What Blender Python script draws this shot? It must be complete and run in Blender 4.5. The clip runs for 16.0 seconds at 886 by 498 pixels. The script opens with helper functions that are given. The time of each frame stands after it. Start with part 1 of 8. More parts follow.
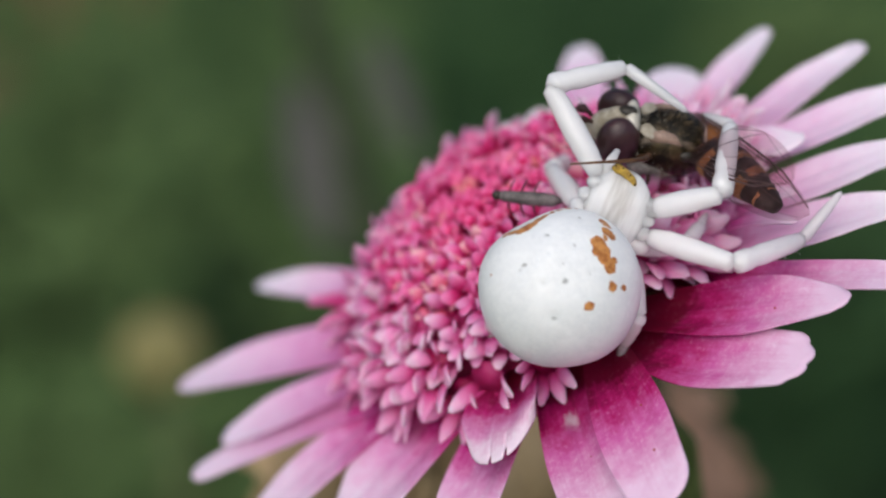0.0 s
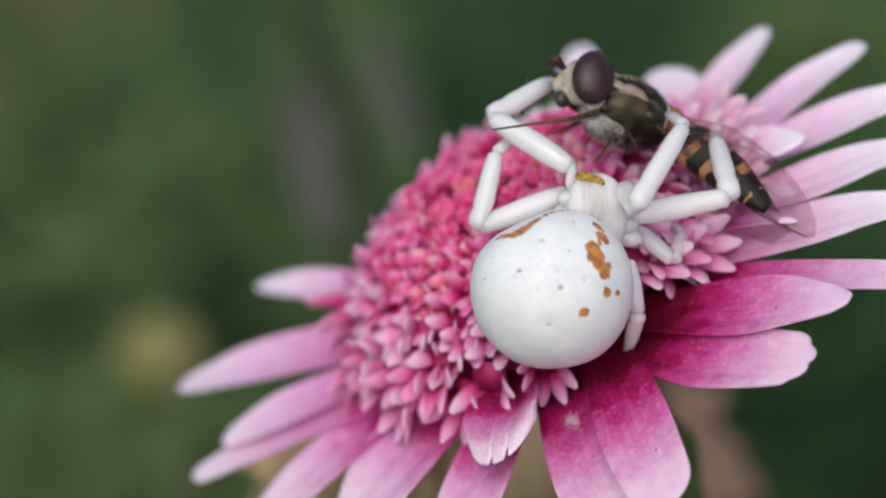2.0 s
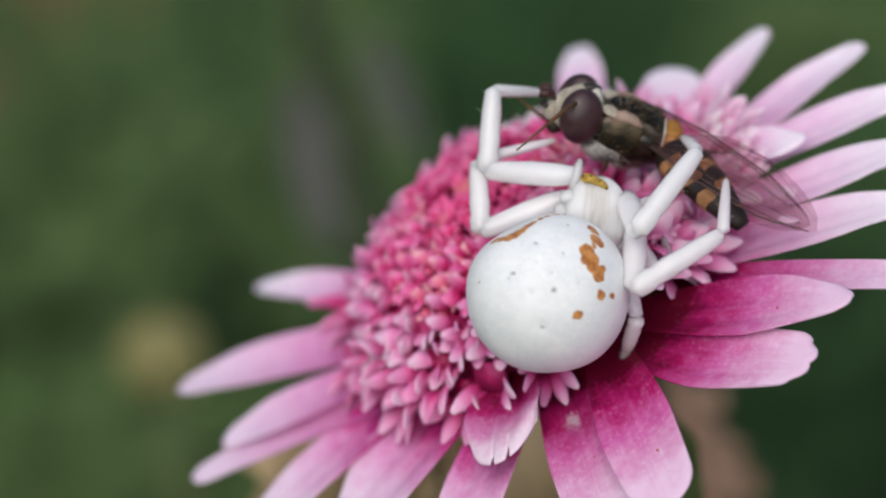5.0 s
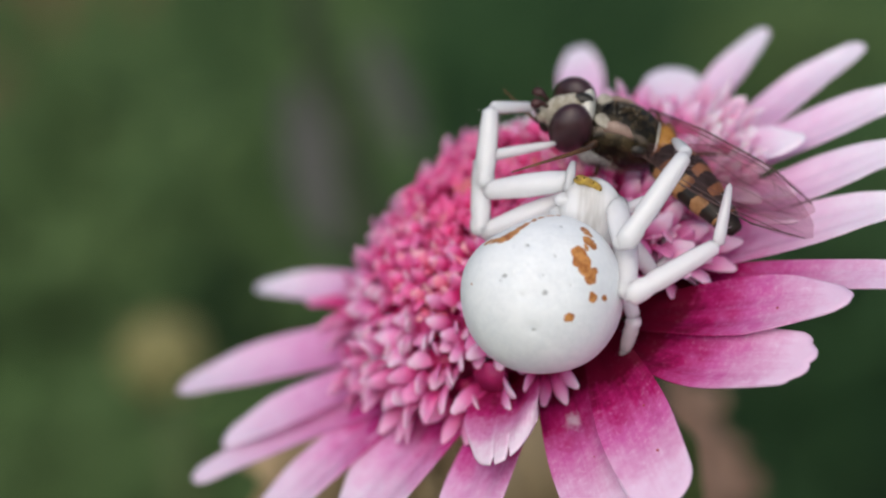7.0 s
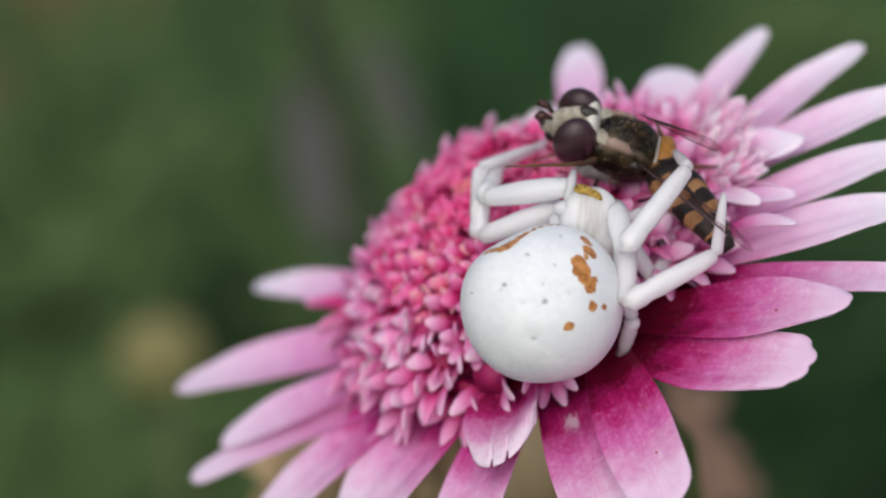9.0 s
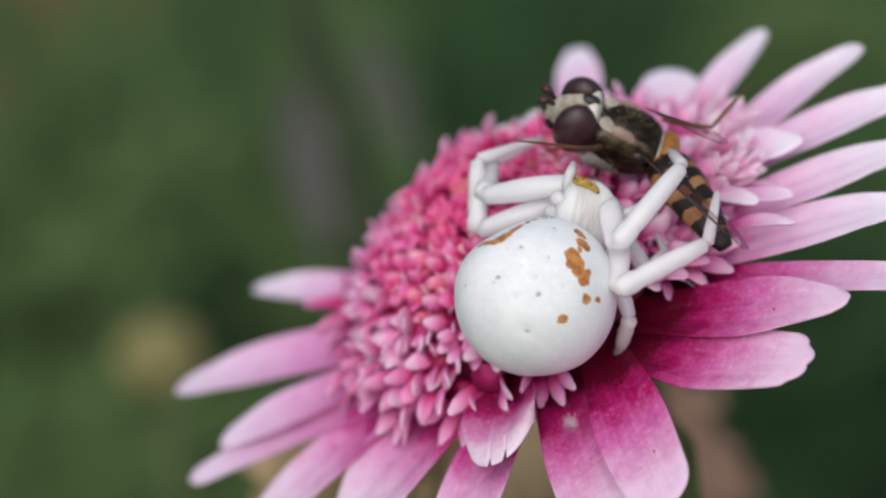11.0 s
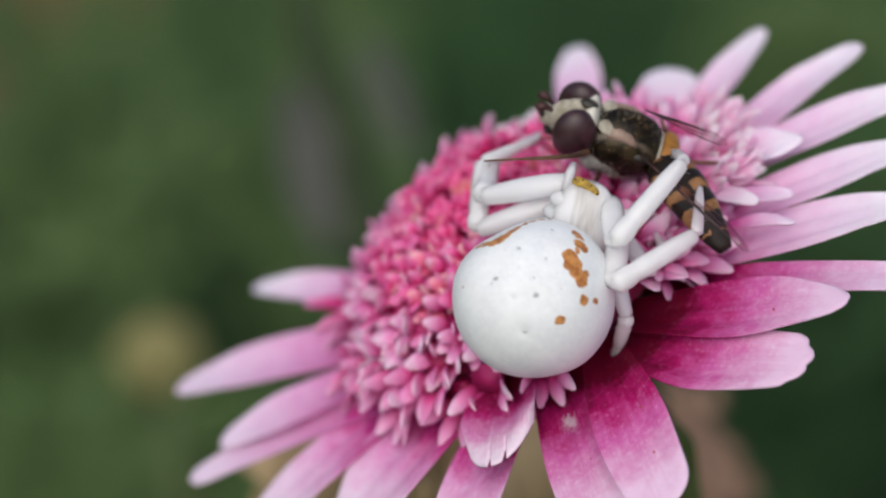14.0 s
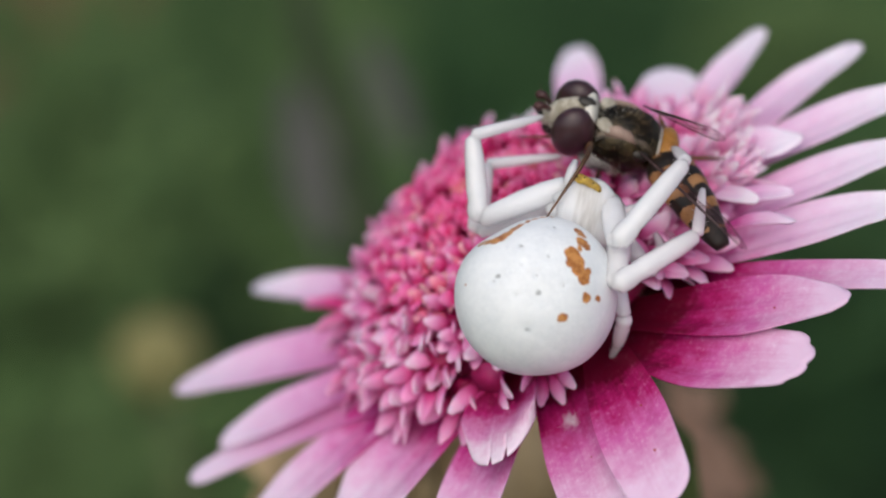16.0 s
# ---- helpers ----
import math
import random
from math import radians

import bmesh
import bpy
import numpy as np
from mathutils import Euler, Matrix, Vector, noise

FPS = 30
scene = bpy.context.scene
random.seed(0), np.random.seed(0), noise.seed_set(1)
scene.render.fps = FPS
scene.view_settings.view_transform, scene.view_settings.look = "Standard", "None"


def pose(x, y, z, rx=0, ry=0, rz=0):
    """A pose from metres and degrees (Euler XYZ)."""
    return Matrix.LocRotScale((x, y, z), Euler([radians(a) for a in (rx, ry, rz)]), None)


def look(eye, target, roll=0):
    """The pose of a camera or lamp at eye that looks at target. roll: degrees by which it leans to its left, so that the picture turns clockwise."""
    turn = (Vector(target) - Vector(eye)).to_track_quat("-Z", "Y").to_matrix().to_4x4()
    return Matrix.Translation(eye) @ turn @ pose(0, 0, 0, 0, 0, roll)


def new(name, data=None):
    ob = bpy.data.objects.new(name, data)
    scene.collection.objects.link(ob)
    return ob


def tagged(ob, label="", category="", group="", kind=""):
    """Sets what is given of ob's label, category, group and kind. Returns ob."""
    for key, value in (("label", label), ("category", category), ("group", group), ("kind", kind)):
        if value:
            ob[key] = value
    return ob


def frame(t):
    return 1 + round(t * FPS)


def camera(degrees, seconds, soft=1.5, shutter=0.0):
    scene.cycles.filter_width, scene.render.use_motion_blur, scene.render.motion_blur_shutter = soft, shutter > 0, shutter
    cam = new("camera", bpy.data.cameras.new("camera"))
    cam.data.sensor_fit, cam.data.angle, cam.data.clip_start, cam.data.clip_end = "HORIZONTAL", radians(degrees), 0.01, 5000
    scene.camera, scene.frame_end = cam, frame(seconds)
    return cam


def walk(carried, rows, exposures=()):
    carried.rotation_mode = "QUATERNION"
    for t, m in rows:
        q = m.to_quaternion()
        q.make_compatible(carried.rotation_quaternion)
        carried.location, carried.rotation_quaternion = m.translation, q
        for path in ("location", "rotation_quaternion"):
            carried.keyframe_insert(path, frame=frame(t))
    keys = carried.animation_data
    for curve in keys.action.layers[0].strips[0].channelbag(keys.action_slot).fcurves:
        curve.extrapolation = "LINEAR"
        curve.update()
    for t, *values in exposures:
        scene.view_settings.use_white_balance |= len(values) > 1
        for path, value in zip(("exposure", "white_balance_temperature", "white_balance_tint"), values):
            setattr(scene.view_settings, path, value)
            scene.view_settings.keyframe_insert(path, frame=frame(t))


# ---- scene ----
MM = 0.001
cam = camera(15, 16.0, soft=2.15)
# a macro lens pitched 30 degrees down, 132 mm from the spider's abdomen
EYE = (0.0, -0.1323 * math.cos(radians(30)), 0.40 + 0.1323 * math.sin(radians(30)))
cam.data.dof.use_dof = True
cam.data.dof.focus_distance = 0.1325
cam.data.dof.aperture_fstop = 29.0
walk(cam, [
    (0, pose(*EYE, 60.0078, -0.3599, 0.2048)),
    (0.5, pose(*EYE, 59.9942, -0.3561, 0.2190)),
    (1, pose(*EYE, 59.9954, -0.2557, 0.1487)),
    (1.5, pose(*EYE, 60.0055, -0.1637, 0.0924)),
    (2, pose(*EYE, 60.0168, -0.1629, 0.0927)),
    (2.5, pose(*EYE, 60.0239, -0.0747, 0.0461)),
    (3, pose(*EYE, 60.0257, -0.0367, 0.0249)),
    (3.5, pose(*EYE, 60.0266, -0.0581, 0.0377)),
    (4, pose(*EYE, 60.0263, -0.0433, 0.0321)),
    (6.5, pose(*EYE, 60.0270, -0.0311, 0.0275)),
    (7, pose(*EYE, 60.0270, -0.0311, 0.0275)),
    (7.5, pose(*EYE, 60.0290, -0.0000, 0.0100)),
    (8, pose(*EYE, 60.0342, -0.0070, 0.0111)),
    (8.5, pose(*EYE, 60.0505, -0.0269, 0.0191)),
    (9, pose(*EYE, 60.0477, -0.2740, 0.1562)),
    (11.5, pose(*EYE, 60.0493, -0.0451, -0.0261)),
    (12, pose(*EYE, 60.0622, -0.2301, 0.0965)),
    (12.5, pose(*EYE, 60.0703, -0.1634, 0.0543)),
    (13, pose(*EYE, 60.0829, 0.0912, -0.1070)),
    (13.5, pose(*EYE, 60.0689, -0.1754, 0.0692)),
    (14, pose(*EYE, 60.0528, -0.0853, 0.0011)),
    (14.5, pose(*EYE, 60.0424, 0.0940, -0.1186)),
    (15, pose(*EYE, 60.0271, -0.0054, -0.0586)),
    (15.5, pose(*EYE, 60.0297, 0.0104, -0.0593)),
    (16, pose(*EYE, 60.0302, 0.0053, -0.0499)),
])

# ---- light: a bright overcast sky ----
world = bpy.data.worlds.new("world")
scene.world = world
world.use_nodes = True
wn, wl = world.node_tree.nodes, world.node_tree.links
sky = wn.new("ShaderNodeTexSky")
sky.sky_type, sky.sun_disc = "NISHITA", False
sky.sun_elevation, sky.sun_rotation = radians(52), radians(195)
sky.dust_density, sky.air_density = 4.0, 1.0
wl.new(sky.outputs[0], wn["Background"].inputs[0])
wn["Background"].inputs[1].default_value = 0.115
sun_data = bpy.data.lights.new("sun", "SUN")
sun_data.energy, sun_data.angle, sun_data.color = 1.45, radians(100), (0.99, 0.985, 0.965)
sun = new("sun", sun_data)
sun.matrix_world = look((-0.15, -0.57, 1.16), (0, 0, 0.4))
scene.view_settings.exposure = -0.08


# ---- materials ----
class Nodes:
    """A small wrapper to write node graphs."""

    def __init__(self, name):
        self.mat = bpy.data.materials.new(name)
        self.mat.use_nodes = True
        self.tree = self.mat.node_tree
        self.bsdf = self.tree.nodes["Principled BSDF"]
        self.coord = self.tree.nodes.new("ShaderNodeTexCoord")

    def add(self, kind, operation="", interpolation_type=""):
        node = self.tree.nodes.new(kind)
        if operation:
            node.operation = operation
        if interpolation_type:
            node.interpolation_type = interpolation_type
        return node

    def link(self, a, b):
        self.tree.links.new(a, b)

    def put(self, socket, value):
        if isinstance(value, bpy.types.NodeSocket):
            self.link(value, socket)
        else:
            socket.default_value = value

    def math(self, op, a, b=0.0, c=0.0, clamp=False):
        node = self.add("ShaderNodeMath", operation=op)
        node.use_clamp = clamp
        for i, v in enumerate((a, b, c)):
            self.put(node.inputs[i], v)
        return node.outputs[0]

    def noise(self, scale, detail=4.0, rough=0.55, where="Object", vector=None):
        node = self.add("ShaderNodeTexNoise")
        self.link(vector if vector is not None else self.coord.outputs[where], node.inputs["Vector"])
        node.inputs["Scale"].default_value = scale
        node.inputs["Detail"].default_value = detail
        node.inputs["Roughness"].default_value = rough
        return node.outputs["Fac"]

    def ramp(self, fac, stops, smooth=True):
        node = self.add("ShaderNodeValToRGB")
        node.color_ramp.interpolation = "EASE" if smooth else "LINEAR"
        els = node.color_ramp.elements
        while len(els) < len(stops):
            els.new(0.5)
        for el, (at, col) in zip(els, stops):
            el.position, el.color = at, (*col, 1)
        self.put(node.inputs[0], fac)
        return node.outputs[0]

    def mix(self, fac, a, b, mode="MIX"):
        node = self.add("ShaderNodeMix")
        node.data_type, node.blend_type = "RGBA", mode
        self.put(node.inputs["Factor"], fac)
        for name, v in (("A", a), ("B", b)):
            socket = [s for s in node.inputs if s.name == name and s.type == "RGBA"][0]
            self.put(socket, (*v, 1) if isinstance(v, tuple) and len(v) == 3 else v)
        return [s for s in node.outputs if s.type == "RGBA"][0]

    def bump(self, height, strength, distance):
        node = self.add("ShaderNodeBump")
        node.inputs["Strength"].default_value = strength
        node.inputs["Distance"].default_value = distance
        self.link(height, node.inputs["Height"])
        self.link(node.outputs[0], self.bsdf.inputs["Normal"])

    def see_through(self, amount):
        clear = self.add("ShaderNodeBsdfTransparent")
        mixer = self.add("ShaderNodeMixShader")
        mixer.inputs[0].default_value = amount
        self.link(self.bsdf.outputs[0], mixer.inputs[1])
        self.link(clear.outputs[0], mixer.inputs[2])
        self.link(mixer.outputs[0], self.tree.nodes["Material Output"].inputs[0])
        return self.mat

    def finish(self, color, rough=0.5, sss=0.0, radius=(1, 1, 1), depth=0.0005, spec=0.5):
        b = self.bsdf.inputs
        self.put(b["Base Color"], (*color, 1) if isinstance(color, tuple) and len(color) == 3 else color)
        self.put(b["Roughness"], rough)
        b["Specular IOR Level"].default_value = spec
        b["Subsurface Weight"].default_value = sss
        b["Subsurface Radius"].default_value = radius
        b["Subsurface Scale"].default_value = depth
        return self.mat


def petal_material(name, base, deep, mid, tip, stops, sss=0.08):
    """Ray florets: crimson at the base, paling to the tip, with fine lengthwise streaks and mottled cells."""
    n = Nodes(name)
    uv = n.add("ShaderNodeSeparateXYZ")
    n.link(n.coord.outputs["UV"], uv.inputs[0])
    stretch = n.add("ShaderNodeMapping")
    stretch.inputs["Scale"].default_value = (2.5, 22.0, 1.0)
    n.link(n.coord.outputs["UV"], stretch.inputs[0])
    info = n.add("ShaderNodeObjectInfo")
    streak = n.noise(1.0, 5, 0.6, vector=stretch.outputs[0])
    blot = n.noise(900, 4, 0.6)
    fine = n.noise(4200, 4, 0.7)
    t = n.math("ADD", uv.outputs[0], n.math("MULTIPLY", n.math("SUBTRACT", streak, 0.5), 0.20))
    t = n.math("ADD", t, n.math("MULTIPLY", n.math("SUBTRACT", blot, 0.5), 0.38))
    t = n.math("ADD", t, n.math("MULTIPLY", n.math("SUBTRACT", fine, 0.5), 0.16))
    t = n.math("ADD", t, n.math("MULTIPLY", n.math("SUBTRACT", info.outputs["Random"], 0.5), 0.10), clamp=True)
    col = n.ramp(t, [(stops[0], base), (stops[1], deep), (stops[2], mid), (stops[3], tip)], False)
    cell = n.math("MULTIPLY", n.math("SUBTRACT", fine, 0.56, clamp=True), n.math("MULTIPLY", uv.outputs[0], 1.6), clamp=True)
    col = n.mix(cell, col, (0.90, 0.82, 0.88))
    n.bump(n.math("ADD", streak, n.math("MULTIPLY", fine, 0.5)), 0.12, 0.0001)
    return n.finish(col, 0.5, sss, (0.9, 0.35, 0.5), 0.0003, 0.22)


def floret_material(name, base, mid, tip, end, tint=0.0, stops=(0.36, 0.64, 0.88)):
    """Disc florets: dark throat, pink lobes, faintly yellow ends."""
    n = Nodes(name)
    uv = n.add("ShaderNodeSeparateXYZ")
    n.link(n.coord.outputs["UV"], uv.inputs[0])
    info = n.add("ShaderNodeObjectInfo")
    geo = n.add("ShaderNodeNewGeometry")
    grain = n.noise(2600, 4, 0.6, "Generated")
    t = n.math("ADD", uv.outputs[0], n.math("MULTIPLY", n.math("SUBTRACT", geo.outputs["Random Per Island"], 0.5), 0.2))
    t = n.math("ADD", t, n.math("MULTIPLY", n.math("SUBTRACT", info.outputs["Random"], 0.5), 0.25), clamp=True)
    orange = n.math("GREATER_THAN", info.outputs["Random"], 0.86)
    col = n.ramp(t, [(stops[0], base), (stops[1], mid), (stops[2], tip), (1.0, end)], False)
    col = n.mix(n.math("MULTIPLY", orange, n.math("MULTIPLY", uv.outputs[0], tint)), col, (0.80, 0.27, 0.14))
    n.bump(grain, 0.25, 0.00005)
    return n.finish(col, 0.40, 0.25, (0.9, 0.3, 0.45), 0.0004, 0.35)


def speckled(name, a, b, scale, rough=0.5, bump=0.3, depth=0.0001, sss=0.0, radius=(1, 1, 1), spec=0.5, scale2=None, island=False):
    """Two colours mixed by noise at two scales, with relief."""
    n = Nodes(name)
    f = n.noise(scale, 5, 0.6)
    g = n.noise(scale2 or scale * 6, 3, 0.6)
    m = n.math("ADD", n.math("MULTIPLY", f, 0.7), n.math("MULTIPLY", g, 0.3))
    if island:
        geo = n.add("ShaderNodeNewGeometry")
        m = n.math("ADD", n.math("MULTIPLY", m, 0.5), n.math("MULTIPLY", geo.outputs["Random Per Island"], 0.5))
    col = n.ramp(m, [(0.3, a), (0.7, b)])
    n.bump(g, bump, depth)
    return n.finish(col, rough, sss, radius, depth=0.0008, spec=spec)


def streaked(name, a, b, scale):
    """Translucent shell with streaks along x."""
    n = Nodes(name)
    stretch = n.add("ShaderNodeMapping")
    stretch.inputs["Scale"].default_value = scale
    n.link(n.coord.outputs["Object"], stretch.inputs[0])
    f = n.noise(1.0, 4, 0.6, vector=stretch.outputs[0])
    n.bump(n.math("ADD", f, n.math("MULTIPLY", n.noise(6000, 2), 0.2)), 0.2, 0.00006)
    n.finish(n.ramp(f, [(0.40, a), (0.64, b)]), 0.22, 1.0, (1.0, 0.96, 0.94), 0.0012, 0.5)
    return n.see_through(0.14)


def leg_material():
    """Milky, translucent leg skin, greyer and clearer at the joints."""
    n = Nodes("leg_white")
    xyz = n.add("ShaderNodeSeparateXYZ")
    n.link(n.coord.outputs["Generated"], xyz.inputs[0])
    end = n.math("ABSOLUTE", n.math("SUBTRACT", xyz.outputs[0], 0.5))
    milk = n.noise(1300, 5, 0.6)
    e = n.math("ADD", n.math("MULTIPLY", end, 2.0), n.math("MULTIPLY", n.math("SUBTRACT", milk, 0.5), 0.5))
    m = n.add("ShaderNodeMapRange", interpolation_type="SMOOTHSTEP")
    n.link(e, m.inputs[0])
    m.inputs[1].default_value, m.inputs[2].default_value = 0.72, 1.05
    white = n.ramp(milk, [(0.3, (0.97, 0.975, 0.968)), (0.7, (0.995, 0.997, 0.992))])
    n.bump(n.math("ADD", milk, n.math("MULTIPLY", n.noise(9000, 2), 0.3)), 0.3, 0.00006)
    n.finish(n.mix(n.math("MULTIPLY", m.outputs[0], 0.6), white, (0.93, 0.925, 0.905)), 0.24, 1.0, (1.0, 0.98, 0.97), 0.0015, 0.45)
    n.bsdf.inputs["Coat Weight"].default_value = 0.3
    n.bsdf.inputs["Coat Roughness"].default_value = 0.12
    return n.see_through(0.05)


RAY_PINK = petal_material("ray_pink", (0.14, 0.001, 0.022), (0.40, 0.008, 0.13), (0.57, 0.118, 0.36), (0.78, 0.54, 0.72), (0.235, 0.375, 0.56, 0.91))
RAY_MID = petal_material("ray_mid", (0.28, 0.005, 0.08), (0.52, 0.026, 0.23), (0.70, 0.27, 0.53), (0.83, 0.64, 0.80), (0.22, 0.38, 0.55, 0.88))
RAY_PALE = petal_material("ray_pale", (0.42, 0.015, 0.16), (0.64, 0.14, 0.40), (0.77, 0.42, 0.66), (0.90, 0.79, 0.90), (0.06, 0.20, 0.38, 0.88))
RAY_SOFT = petal_material("ray_soft", (0.56, 0.08, 0.32), (0.66, 0.17, 0.43), (0.73, 0.33, 0.59), (0.84, 0.66, 0.82), (0.08, 0.22, 0.44, 0.92))
RAY_SHORT = petal_material("ray_short", (0.15, 0.001, 0.022), (0.42, 0.012, 0.15), (0.65, 0.24, 0.47), (0.84, 0.66, 0.78), (0.30, 0.52, 0.72, 0.96))
FLORET_OUTER = floret_material("floret_outer", (0.32, 0.004, 0.075), (0.60, 0.055, 0.25), (0.78, 0.27, 0.53), (0.88, 0.58, 0.75), 0.0, (0.31, 0.52, 0.80))
FLORET_INNER = floret_material("floret_inner", (0.36, 0.004, 0.070), (0.68, 0.036, 0.22), (0.85, 0.20, 0.46), (0.91, 0.50, 0.66), 0.35)
FLORET_CROWN = floret_material("floret_crown", (0.44, 0.005, 0.085), (0.77, 0.042, 0.22), (0.90, 0.16, 0.41), (0.91, 0.26, 0.46), 0.55)
FLORET_PALE = floret_material("floret_pale", (0.60, 0.10, 0.30), (0.78, 0.33, 0.55), (0.86, 0.57, 0.73), (0.92, 0.78, 0.86))
FLECK = speckled("fleck", (0.30, 0.03, 0.04), (0.45, 0.08, 0.06), 4000, 0.6)
RECEPTACLE = speckled("receptacle", (0.26, 0.004, 0.05), (0.45, 0.015, 0.11), 900)
GREEN_BRACT = speckled("green_bract", (0.05, 0.09, 0.02), (0.14, 0.18, 0.05), 600, 0.6)
STEM_GREEN = speckled("stem_green", (0.05, 0.08, 0.02), (0.12, 0.15, 0.05), 300, 0.55)
LEG_WHITE = leg_material()
CARAPACE_WHITE = streaked("carapace_white", (0.60, 0.58, 0.55), (0.96, 0.955, 0.945), (130, 900, 520))
EYE_BAND = speckled("eye_band", (0.20, 0.09, 0.008), (0.62, 0.42, 0.06), 3800, 0.3, 0.5, 0.0001)
EYE_DARK = speckled("spider_eye", (0.01, 0.008, 0.006), (0.03, 0.02, 0.01), 4000, 0.1)
FLY_EYE = speckled("fly_eye", (0.028, 0.012, 0.014), (0.055, 0.022, 0.026), 1600, 0.28, 0.25, 0.00003, scale2=16000)
FLY_FACE = speckled("fly_face", (0.26, 0.23, 0.16), (0.54, 0.50, 0.42), 1500, 0.5, 0.4, 0.00006)
FLY_RIM = speckled("fly_rim", (0.50, 0.47, 0.38), (0.74, 0.72, 0.64), 2000, 0.6, 0.4, 0.00005)
FLY_PINK = speckled("fly_pink", (0.15, 0.10, 0.075), (0.40, 0.28, 0.22), 1600, 0.4, 0.4, 0.00006)
FLY_BREAST = speckled("fly_breast", (0.05, 0.045, 0.035), (0.56, 0.54, 0.49), 1700, 0.8, 0.9, 0.0002)
FLY_DARK = speckled("fly_dark", (0.010, 0.008, 0.005), (0.035, 0.028, 0.018), 1800, 0.3, 0.4, 0.00006)
FLY_AMBER = speckled("fly_amber", (0.24, 0.095, 0.012), (0.52, 0.25, 0.045), 1500, 0.25, 0.3, 0.00006)
FLY_HAIR = speckled("fly_hair", (0.26, 0.22, 0.16), (0.74, 0.70, 0.62), 900, 0.6, island=True)
FLY_PILE = speckled("fly_pile", (0.10, 0.06, 0.022), (0.30, 0.20, 0.09), 900, 0.6, island=True)
FLY_LEG = speckled("fly_leg", (0.02, 0.010, 0.005), (0.17, 0.075, 0.022), 700, 0.4)
ANTENNA = speckled("antenna", (0.02, 0.006, 0.005), (0.07, 0.02, 0.018), 2500, 0.45)
VEIN = speckled("vein", (0.04, 0.022, 0.02), (0.11, 0.062, 0.055), 900, 0.5)
BEETLE = speckled("beetle", (0.03, 0.026, 0.025), (0.20, 0.17, 0.17), 1600, 0.4)
SILK_FLUFF = speckled("silk_fluff", (0.66, 0.46, 0.56), (0.82, 0.70, 0.76), 3000, 0.8)
LEAF_DARK = speckled("leaf_dark", (0.024, 0.057, 0.023), (0.046, 0.099, 0.037), 60, 0.6, 0.3, 0.0006, spec=0.06, island=True)
LEAF_OLIVE = speckled("leaf_olive", (0.062, 0.110, 0.038), (0.099, 0.158, 0.059), 60, 0.6, 0.3, 0.0006, spec=0.06, island=True)
LEAF_BROWN = speckled("leaf_brown", (0.12, 0.085, 0.035), (0.19, 0.14, 0.06), 80, 0.7)
LEAF_GREY = speckled("leaf_grey", (0.080, 0.080, 0.072), (0.115, 0.115, 0.104), 90, 0.7, spec=0.2)
BARK = speckled("bark", (0.016, 0.030, 0.006), (0.030, 0.048, 0.012), 200, 0.8, 0.6, 0.0008)
DRY_TAN = speckled("dry_tan", (0.24, 0.17, 0.085), (0.40, 0.29, 0.16), 160, 0.8, 0.5, 0.0006, island=True)
DRY_PINK = speckled("dry_pink", (0.24, 0.145, 0.10), (0.32, 0.205, 0.15), 160, 0.8, 0.5, 0.0006, island=True)
BUD_YELLOW = speckled("bud_yellow", (0.18, 0.165, 0.058), (0.29, 0.265, 0.10), 500, 0.7, 0.5, 0.0004)
SOIL = speckled("soil_moss", (0.020, 0.052, 0.014), (0.045, 0.090, 0.028), 9, 0.95, 0.6, 0.01, scale2=60)


